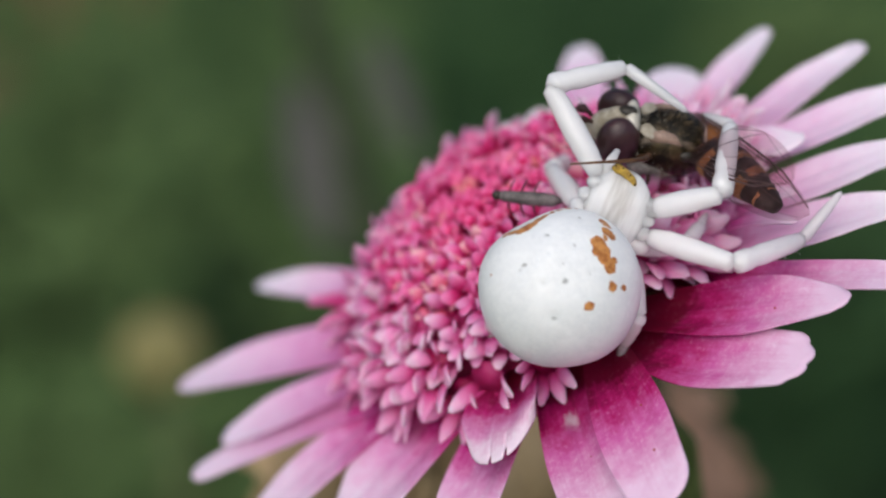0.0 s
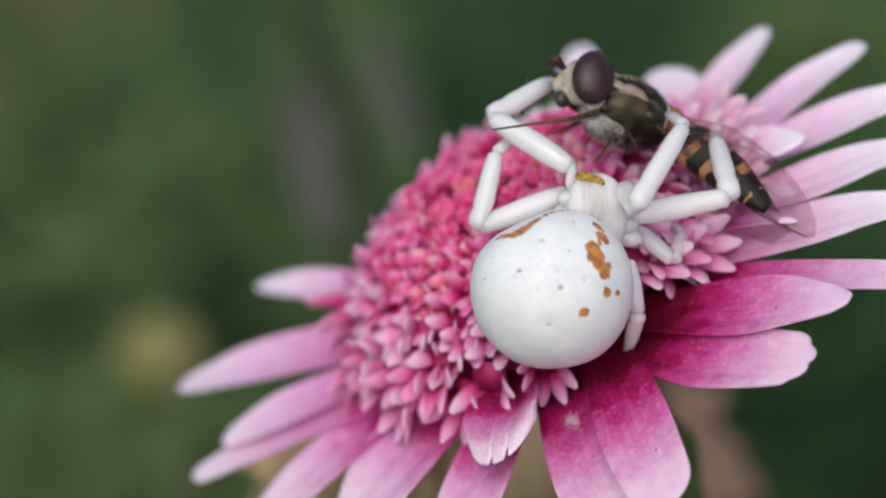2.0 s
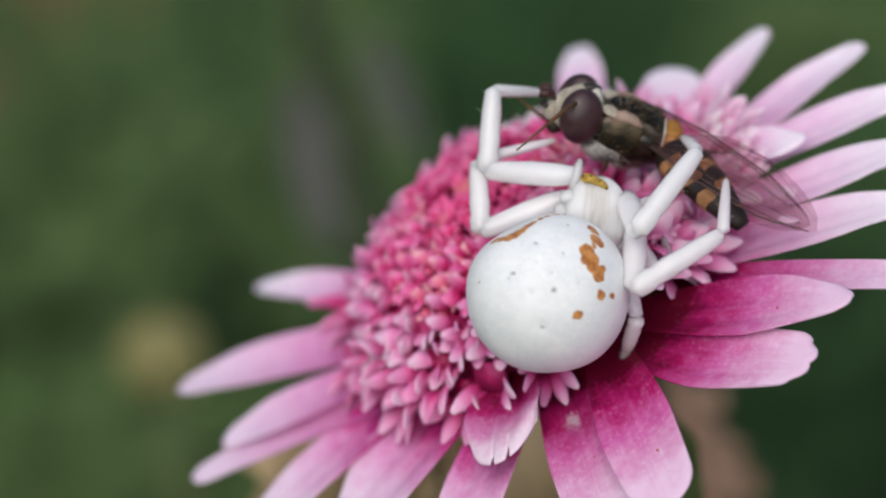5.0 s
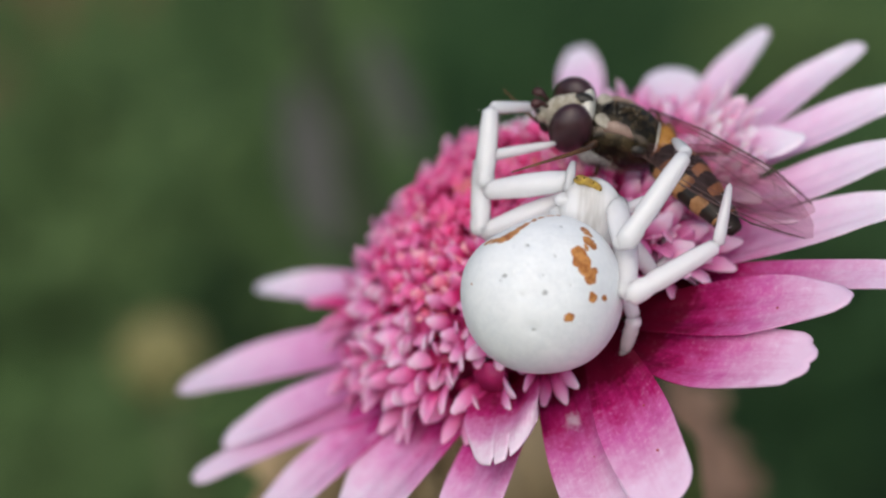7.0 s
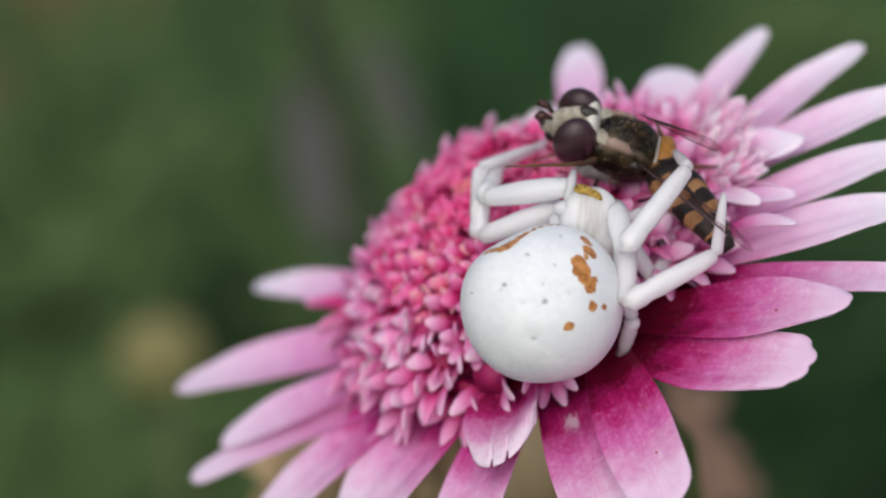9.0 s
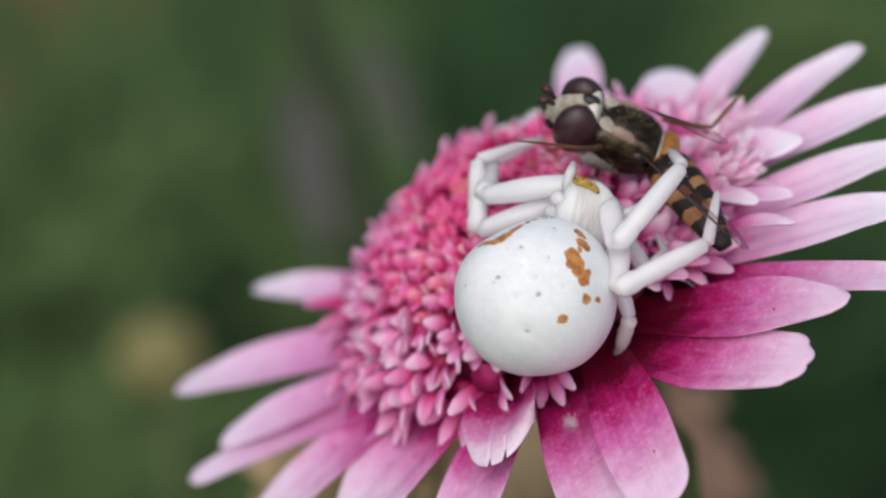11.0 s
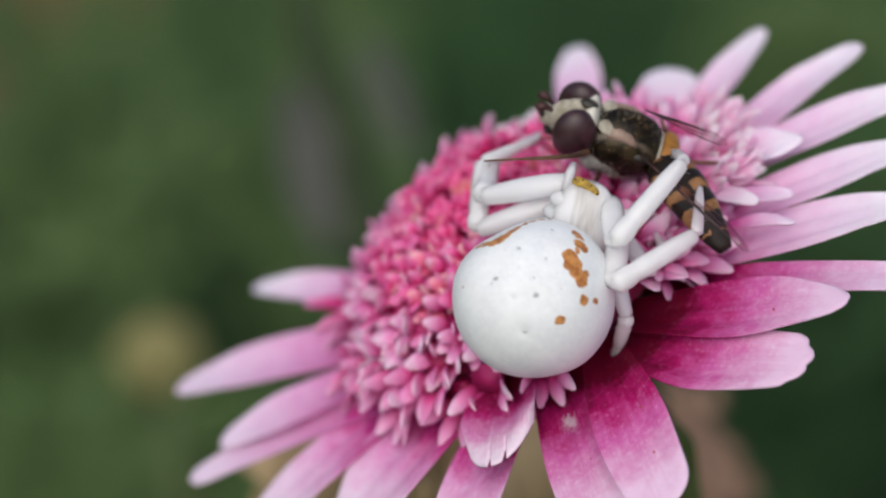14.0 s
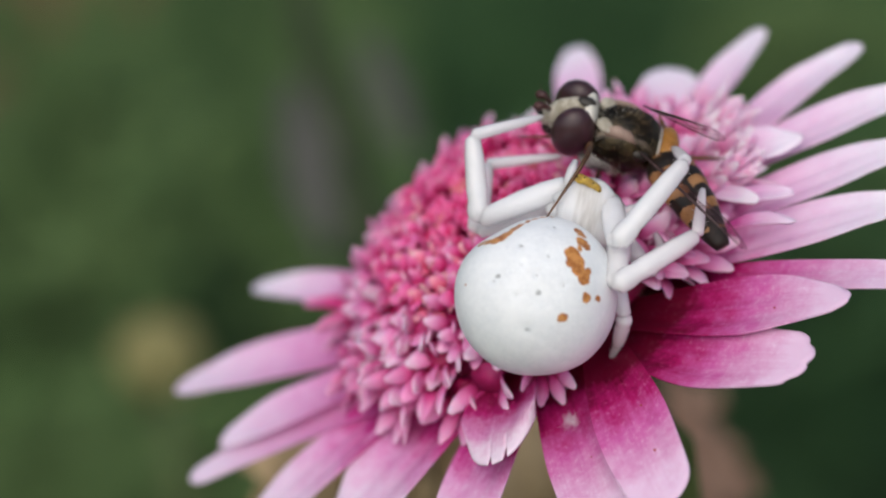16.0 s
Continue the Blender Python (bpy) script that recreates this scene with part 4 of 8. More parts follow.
def build_spider():
    spider = thing("crab_spider", pose(0, 0, 0.4, 60), "white crab spider with rust-brown blotches gripping a hoverfly", "spider")
    # abdomen
    bm = bmesh.new()
    dents = [(on_abdomen(x, y), r * MM) for x, y, r in PITS]

    def shape(a, b):
        cb = math.cos(b)
        v = Vector((math.copysign(abs(cb * math.cos(a)) ** 0.96, math.cos(a)) * AB[0], math.copysign(abs(cb * math.sin(a)) ** 0.96, math.sin(a)) * AB[1], math.sin(b) * AB[2]))
        v *= 1 + 0.012 * noise.noise(v * 500)
        v = shoulder(v)
        if v.z > 0:
            for p, r in dents:
                d2 = (v - p).length_squared
                v = v * (1 - 0.024 * math.exp(-d2 / (2.2 * r) ** 2))
        return v
    blob(bm, shape, 150, 96)
    belly = part("abdomen", bm, abdomen_material([(tuple(on_abdomen(x, y)), r * MM) for x, y, r in SPOTS], [(tuple(on_abdomen(x, y)), r * MM * 0.6) for x, y, r in PITS]), spider, "chalk white abdomen with rust-brown blotches")
    # head and thorax in one shield, along x from the waist to the face
    bm = bmesh.new()

    def shield(a, b):
        x, y, z = math.cos(b) * math.cos(a), math.cos(b) * math.sin(a), math.sin(b)
        x, y = math.copysign(abs(x) ** 0.66, x), math.copysign(abs(y) ** 0.8, y)
        w = 1.34 * (1 - 0.30 * max(0, x) ** 2) * (1 - 0.10 * max(0, -x))
        v = Vector(((1.36 + 1.62 * x) * MM, w * y * MM, (0.68 * math.copysign(abs(z) ** 0.8, z) + (0.18 * x if z > 0 else 0)) * MM))
        fan = math.atan2(y, x + 1.4)
        ridges = 0.03 * math.cos(9 * fan) + 0.14 * noise.noise(v * 1300) + 0.16 * math.exp(-(y / 0.22) ** 2) * max(0, z)
        return v + Vector((0, 0, ridges * MM * max(0, z) ** 0.5 * math.cos(b) ** 0.6))
    blob(bm, shield, 110, 48)
    ceph = part("cephalothorax", bm, CARAPACE_WHITE, spider, "translucent white head shield")
    for k in range(4):
        for s in (-1, 1):
            bm = bmesh.new()
            ellipsoid(bm, ((0.30 + 0.56 * k) * MM, s * (1.38 - 0.14 * k) * MM, (-0.25 + 0.11 * k) * MM), (0.36 * MM, 0.56 * MM, 0.44 * MM), 16, 10, 0.06, 1500)
            part("coxa", bm, LEG_WHITE, ceph)
    bm = bmesh.new()
    pts = [((2.84 - 0.22 * (k / 5) ** 2 + 0.045 * k) * MM, (k * 0.115 + 0.22) * MM, (0.66 - 0.10 * (k / 5) ** 2) * MM) for k in range(-5, 6)]
    tube(bm, pts, [0.07 * MM] + [0.17 * MM, 0.21 * MM, 0.20 * MM, 0.18 * MM, 0.17 * MM, 0.18 * MM, 0.20 * MM, 0.21 * MM, 0.17 * MM] + [0.07 * MM], 10, 0.7)
    band = part("eye_band", bm, EYE_BAND, ceph, "mottled yellow and brown eye band")
    for y, x in ((-0.28, 2.58), (0.02, 2.86), (0.40, 3.0), (0.70, 2.98)):
        bm = bmesh.new()
        ellipsoid(bm, (x * MM, y * MM, 0.76 * MM), (0.04 * MM,) * 3, 10, 6)
        part("spider_eye", bm, EYE_DARK, ceph, "tiny dark eye")
    for s in (-1, 1):
        bm = bmesh.new()
        if s > 0:
            tube(bm, [(2.0 * MM, 0.85 * MM, 0), (2.6 * MM, 0.98 * MM, 0.1 * MM), (3.1 * MM, 0.92 * MM, 0), (3.5 * MM, 0.85 * MM, -0.2 * MM)], [0.2 * MM, 0.23 * MM, 0.2 * MM, 0.12 * MM], 10)
        else:
            tube(bm, [(1.6 * MM, -1.0 * MM, 0.1 * MM), (1.9 * MM, -1.5 * MM, 0.2 * MM), (2.2 * MM, -2.0 * MM, 0.1 * MM), (2.4 * MM, -2.35 * MM, -0.1 * MM)], [0.22 * MM, 0.24 * MM, 0.21 * MM, 0.12 * MM], 10)
        part("pedipalp", bm, LEG_WHITE, ceph)
        bm = bmesh.new()
        tube(bm, [(2.0 * MM, s * 0.3 * MM, -0.5 * MM), (2.4 * MM, s * 0.3 * MM, -0.75 * MM), (2.6 * MM, s * 0.22 * MM, -0.95 * MM)], [0.36 * MM, 0.34 * MM, 0.14 * MM], 12)
        part("chelicera", bm, CARAPACE_WHITE, ceph)
    legs = {
        "left_one": build_leg(spider, (180, 150, 135), 0.95, 10),
        "left_two": build_leg(spider, (172, 137, 140), 0.92, 20),
        "right_one": build_leg(spider, (140, 195, 110), 0.95, 30),
        "right_two": build_leg(spider, (180, 188, 108), 0.95, 40),
        "right_three": build_leg(spider, (85, 66, 56), 0.72, 50),
        "right_four": build_leg(spider, (95, 80, 60), 0.7, 60),
        "left_three": build_leg(spider, (150, 90, 60), 0.7, 70),
    }
    return spider, belly, ceph, legs


# ---- the hoverfly: x forward, y to its left, z to its back ----
VEINS = (((0, 1), (0.3, 1), (0.7, 1), (0.97, 0.9)), ((0, 0.8), (0.3, 0.8), (0.6, 0.84), (0.9, 0.9)), ((0, 0.6), (0.3, 0.6), (0.6, 0.55), (0.95, 0.45)), ((0.05, 0.4), (0.3, 0.25), (0.6, 0.0), (0.85, -0.1)),
         ((0.05, 0.1), (0.25, -0.3), (0.5, -0.7), (0.62, -0.95)), ((0.5, 0.84), (0.53, 0.57)), ((0.55, 0.56), (0.6, 0.0)), ((0.75, 0.5), (0.8, -0.08)), ((0.3, 0.6), (0.33, 0.2)), ((0.03, -0.9), (0.3, -1), (0.6, -1), (0.97, -0.6)))


def wing_mesh(bm, vein=None):
    L = 8.1 * MM

    def lead(u):
        return 0.55 * MM * math.sin(math.pi * min(1, u * 0.75 + 0.08)) ** 0.7 * math.sqrt(max(0, 1 - u ** 9)) - 0.25 * MM * u ** 4

    def trail(u):
        return -1.75 * MM * (math.sin(math.pi * (0.10 + 0.72 * u ** 0.85)) ** 0.8) * (0.35 + 0.65 * min(1, u / 0.35)) * math.sqrt(max(0, 1 - u ** 7)) - 0.25 * MM * u ** 4

    def at(u, v):
        k = (v + 1) / 2
        return Vector((L * u, trail(u) * (1 - k) + lead(u) * k, 0.12 * MM * math.sin(3 * u) + 0.03 * MM * math.sin(9 * v)))
    if vein is None:
        sheet(bm, at, 36, 8, 0.015 * MM)
        return
    pts = [at(*p) for p in vein]
    thick = 0.040 if vein[0] == (0, 1) else 0.024 if vein[0] == (0, 0.8) else 0.012
    tube(bm, pts, [thick * MM] * (len(pts) - 1) + [thick * 0.5 * MM], 5)


def build_hoverfly():
    fly = thing("hoverfly", pose(0, 0, 0.4), "dark hoverfly with maroon eyes and orange-banded abdomen held by the spider", "hoverfly")
    # thorax with its hair
    bm = bmesh.new()
    ellipsoid(bm, (-0.14 * MM, 0, -0.1 * MM), (1.84 * MM, 1.36 * MM, 1.42 * MM), 40, 26, 0.04, 700, 0.9)
    thorax = part("thorax", bm, thorax_material(), fly, "shiny dark bronze thorax with pale stripes")
    for s in (-1, 1):
        bm = bmesh.new()
        ellipsoid(bm, (0.86 * MM, s * 0.56 * MM, 0.90 * MM), (0.46 * MM, 0.40 * MM, 0.17 * MM), 20, 14, 0.18, 1200)
        part("humeral_lobe", bm, FLY_FACE, thorax, "pale grey shoulder lobe")
        bm = bmesh.new()
        tube(bm, [(0.85 * MM, s * 0.82 * MM, 0.80 * MM), (0.40 * MM, s * 0.80 * MM, 0.98 * MM), (-0.05 * MM, s * 0.84 * MM, 1.02 * MM), (-0.50 * MM, s * 0.98 * MM, 0.86 * MM)], [0.20 * MM, 0.27 * MM, 0.21 * MM, 0.05 * MM], 12, 0.6, (0, s, 0.8))
        part("side_stripe", bm, FLY_PINK, thorax, "pinkish dusted side stripe")
        bm = bmesh.new()
        ellipsoid(bm, (-0.80 * MM, s * 1.02 * MM, 0.45 * MM), (0.42 * MM, 0.28 * MM, 0.26 * MM), 16, 10, 0.08, 1500)
        part("wing_base", bm, FLY_DARK, thorax)
    bm = bmesh.new()
    ellipsoid(bm, (0.55 * MM, 0, -0.66 * MM), (1.12 * MM, 1.38 * MM, 0.94 * MM), 36, 24, 0.16, 1500)
    part("breast", bm, FLY_BREAST, thorax, "pale grey fuzzy breast")
    rng = random.Random(21)
    bm = bmesh.new()
    for _ in range(3600):
        a, b = rng.uniform(0, 6.28), rng.uniform(-1.5, 1.5)
        d = Vector((math.cos(b) * math.cos(a), math.cos(b) * math.sin(a), math.sin(b)))
        if (b > 0.1 and d.x < 0.62 and rng.random() > 0.10) or (b < 0.1 and d.x < -0.5) or (abs(d.y) > 0.5 and d.x < 0.25 and b > -0.7 and rng.random() > 0.45):
            continue
        p = Vector((d.x * 1.62 * MM, d.y * 1.3 * MM, (d.z * 1.38 - 0.1) * MM))
        q = d + Vector((rng.gauss(0, 1), rng.gauss(0, 1), rng.gauss(0, 1))) * 0.35
        ln = rng.uniform(0.15, 0.38) * MM * (0.8 if b < -0.2 else 0.8 if d.x > 0.5 else 0.45)
        tube(bm, [p, p + q.normalized() * ln], [0.011 * MM, 0.005 * MM], 3)
    tagged(part("thorax_hair", bm, FLY_HAIR, thorax), "pale fuzzy hair", "", "", "stuff")
    bm = bmesh.new()
    for _ in range(420):
        a, b = rng.uniform(0, 6.28), rng.uniform(0.0, 1.5)
        d = Vector((math.cos(b) * math.cos(a), math.cos(b) * math.sin(a), math.sin(b)))
        p = Vector(((d.x * 1.82 - 0.14) * MM, d.y * 1.34 * MM, (d.z * 1.40 - 0.1) * MM))
        q = d + Vector((rng.gauss(0, 0.3) - 0.3, rng.gauss(0, 0.3), rng.gauss(0, 0.3)))
        tube(bm, [p, p + q.normalized() * rng.uniform(0.10, 0.22) * MM], [0.009 * MM, 0.004 * MM], 3)
    tagged(part("back_hair", bm, FLY_PILE, thorax), "short brown pile on its back", "", "", "stuff")
    bm = bmesh.new()
    ellipsoid(bm, (-1.92 * MM, 0, 0.46 * MM), (0.50 * MM, 0.98 * MM, 0.52 * MM), 24, 16, turn=Euler((0, radians(-25), 0)).to_matrix())
    part("scutellum", bm, FLY_AMBER, fly, "amber scutellum")
    bm = bmesh.new()
    pts = [((-1.58 + 0.12 * math.cos(a)) * MM, 0.92 * math.sin(a) * MM, (0.05 + 0.84 * math.cos(a)) * MM) for a in [k * 0.2 - 1.4 for k in range(15)]]
    tube(bm, pts, [0.075 * MM] * 15, 8)
    part("scutellum_rim", bm, FLY_RIM, fly, "pale line before the scutellum")
    # head
    head_at = Vector((1.85 * MM, 0, 0.10 * MM))
    bm = bmesh.new()
    ellipsoid(bm, (-0.30 * MM, 0, 0), (0.46 * MM, 1.40 * MM, 1.16 * MM), 32, 20)
    head = part("head", bm, FLY_RIM, fly, "pale dusted head rim", pose(*head_at, 0, 10, 0))
    bm = bmesh.new()
    ellipsoid(bm, (0.46 * MM, 0, -0.02 * MM), (0.88 * MM, 0.54 * MM, 0.96 * MM), 28, 18, 0.05, 900)
    ellipsoid(bm, (1.28 * MM, 0, -0.25 * MM), (0.36 * MM, 0.34 * MM, 0.42 * MM), 16, 10)
    ellipsoid(bm, (0.16 * MM, 0, 0.60 * MM), (0.66 * MM, 0.40 * MM, 0.52 * MM), 20, 14, 0.06, 1200)
    part("face", bm, FLY_FACE, head, "pale yellowish face")
    for s in (-1, 1):
        bm = bmesh.new()
        ellipsoid(bm, (0.14 * MM, s * 0.88 * MM, 0.10 * MM), (0.90 * MM, 0.68 * MM, 1.14 * MM), 36, 24, turn=Euler((radians(s * 10), 0, radians(s * 12))).to_matrix())
        part("eye", bm, FLY_EYE, head, "large dark maroon compound eye")
        bm = bmesh.new()
        tube(bm, [(1.25 * MM, s * 0.16 * MM, 0.32 * MM), (1.46 * MM, s * 0.24 * MM, 0.50 * MM), (1.60 * MM, s * 0.29 * MM, 0.55 * MM), (1.78 * MM, s * 0.34 * MM, 0.50 * MM), (1.92 * MM, s * 0.36 * MM, 0.40 * MM)], [0.09 * MM, 0.11 * MM, 0.19 * MM, 0.20 * MM, 0.07 * MM], 10)
        tube(bm, [(1.68 * MM, s * 0.3 * MM, 0.66 * MM), (1.9 * MM, s * 0.45 * MM, 1.05 * MM)], [0.02 * MM, 0.006 * MM], 4)
        part("antenna", bm, ANTENNA, head, "dark maroon antenna")
    bm = bmesh.new()
    ellipsoid(bm, (-0.12 * MM, 0, 1.06 * MM), (0.40 * MM, 0.26 * MM, 0.18 * MM), 14, 8)
    part("ocelli", bm, FLY_DARK, head)
    bm = bmesh.new()
    ellipsoid(bm, (1.0 * MM, 0, -0.85 * MM), (0.34 * MM, 0.24 * MM, 0.40 * MM), 14, 10)
    tube(bm, [(1.50 * MM, -0.26 * MM, -0.05 * MM), (1.68 * MM, 0, -0.02 * MM), (1.50 * MM, 0.26 * MM, -0.05 * MM)], [0.10 * MM, 0.15 * MM, 0.10 * MM], 8)
    part("mouth", bm, FLY_DARK, head, "dark mouthparts")
    # abdomen along x, tapering to its end
    bm = bmesh.new()
    pts, rr = [], []
    for i in range(25):
        u = i / 24
        seg = 1 - 0.05 * abs(math.sin(math.pi * u * 4.5)) ** 8
        rr.append(1.14 * MM * seg * (math.sin(math.pi * (0.14 + 0.80 * u)) ** 0.55) * (1 - 0.35 * u) * (0.45 + 0.55 * min(1, u / 0.22)) + 0.03 * MM)
        pts.append((5.4 * MM * u, 0, 0.25 * MM * math.sin(math.pi * u)))
    tube(bm, pts, rr, 24, 0.72)
    abd = part("abdomen", bm, banded_material(), fly, "black abdomen with orange bands")
    wings = []
    glass = wing_material()
    for s in (-1, 1):
        wing = None
        for vein in (None, *VEINS):
            bm = bmesh.new()
            wing_mesh(bm, vein)
            for v in bm.verts:
                v.co.y *= -s
            if vein is None:
                wing = part("wing", bm, glass, fly, "clear veined wing")
            else:
                part("vein", bm, VEIN, wing)
        wings.append(wing)
    legs = []
    for name, L, r, h in (("foreleg", 5.4, 0.10, 0.30), ("foreleg", 2.9, 0.08, 0.12)):
        bm = bmesh.new()
        k = L * MM
        tube(bm, [(0, 0, 0), (0.2 * k, 0, 0.8 * h * k), (0.40 * k, 0.02 * k, h * k), (0.55 * k, 0.02 * k, 0.8 * h * k), (0.75 * k, 0.01 * k, 0.45 * h * k), (k, 0, 0)], [r * MM * f for f in (1.2, 1.4, 1.1, 0.85, 0.55, 0.35)], 8)
        legs.append(part(name, bm, FLY_LEG, fly, "thin brown leg"))
    # the hind leg bends at its knee
    bm = bmesh.new()
    bend = Vector((math.cos(radians(57)), 0, math.sin(radians(57)))) * MM
    knee = Vector((2.05 * MM, 0, 0))
    tube(bm, [(0, 0, 0), (0.6 * MM, 0, -0.05 * MM), (1.5 * MM, 0, -0.05 * MM), knee, knee + bend * 0.15, knee + bend * 1.0, knee + bend * 1.5, knee + bend * 2.45],
         [0.07 * MM, 0.11 * MM, 0.10 * MM, 0.085 * MM, 0.08 * MM, 0.10 * MM, 0.06 * MM, 0.03 * MM], 8)
    legs.append(part("hind_leg", bm, FLY_LEG, fly, "thin brown hind leg bent at the knee"))
    for x, y, tip in ((0.3, 0.8, (0.2, 0.5, -2.4)), (0.2, -0.8, (0.6, -0.9, -2.3)), (-0.8, -0.7, (-1.6, -1.6, -2.2))):
        bm = bmesh.new()
        a, t = Vector((x, y, -0.9)) * MM, Vector(tip) * MM
        tube(bm, [a, a.lerp(t, 0.35) + Vector((0, y * 0.9, 0.2)) * MM, a.lerp(t, 0.7) + Vector((0, y * 0.5, 0)) * MM, t], [0.1 * MM, 0.09 * MM, 0.06 * MM, 0.03 * MM], 8)
        part("leg", bm, FLY_LEG, fly)
    return fly, head, abd, wings, legs


def build_small_things():
    beetle = thing("slender_beetle", pose(*(0.00344, 0.00396, 0.40006), 60), "small slender dark grey insect among the florets", "insect")
    bm = bmesh.new()
    tube(bm, [(-1.35 * MM, 0.05 * MM, 0), (-1.1 * MM, 0.05 * MM, 0), (-0.8 * MM, 0.03 * MM, 0), (0.2 * MM, 0, 0.05 * MM), (1.0 * MM, 0, 0), (1.35 * MM, 0, 0)], [0.14 * MM, 0.2 * MM, 0.24 * MM, 0.30 * MM, 0.26 * MM, 0.1 * MM], 14, 0.8)
    part("body", bm, BEETLE, beetle)
    bm = bmesh.new()
    ellipsoid(bm, (-1.28 * MM, 0.06 * MM, 0.02 * MM), (0.2 * MM, 0.2 * MM, 0.18 * MM), 16, 10)
    part("head", bm, FLY_DARK, beetle)
    for k in range(3):
        for s in (-1, 1):
            bm = bmesh.new()
            x = (-0.8 + 0.5 * k) * MM
            tube(bm, [(x, s * 0.2 * MM, 0), (x + 0.1 * MM, s * 0.5 * MM, 0.15 * MM), (x + 0.2 * MM, s * 0.75 * MM, -0.2 * MM)], [0.04 * MM, 0.035 * MM, 0.015 * MM], 5)
            part("leg", bm, FLY_DARK, beetle)
    # a fluff of silk on a petal
    rng = random.Random(33)
    bm = bmesh.new()
    c = Vector((0.00514, -0.00259, 0.39372))
    for _ in range(220):
        d = Vector((rng.gauss(0, 1), rng.gauss(0, 1), rng.gauss(0, 1))).normalized() * MM
        o = Vector((rng.gauss(0, 0.12), rng.gauss(0, 0.12), rng.gauss(0, 0.12))) * MM
        tube(bm, [c + o, c + o + d * rng.uniform(0.1, 0.32)], [0.006 * MM, 0.003 * MM], 4)
    tagged(part("silk_tuft", bm, SILK_FLUFF), "tiny pale tuft of silk on a petal", "silk tuft")
    return beetle


def aim(ax, ay, az, bx, by, bz):
    """A part's pose in its thing's space, in mm: at a, its x axis towards b, its z axis nearest the thing's z."""
    a, x = Vector((ax, ay, az)), Vector((bx - ax, by - ay, bz - az)).normalized()
    z = Vector((0, 0, 1))
    if abs(x.z) > 0.98:
        z = Vector((0, 1, 0.0))
    y = z.cross(x).normalized()
    z = x.cross(y)
    m = Matrix((x, y, z)).transposed().to_4x4()
    m.translation = a * MM
    return m


build_ground()
build_foliage()
build_background_plants()
spider, spider_abdomen, cephalothorax, spider_legs = build_spider()
hoverfly, fly_head, fly_abdomen, (right_wing, left_wing), (foreleg, second_foreleg, hind_leg) = build_hoverfly()
beetle = build_small_things()
daisy = build_daisy()


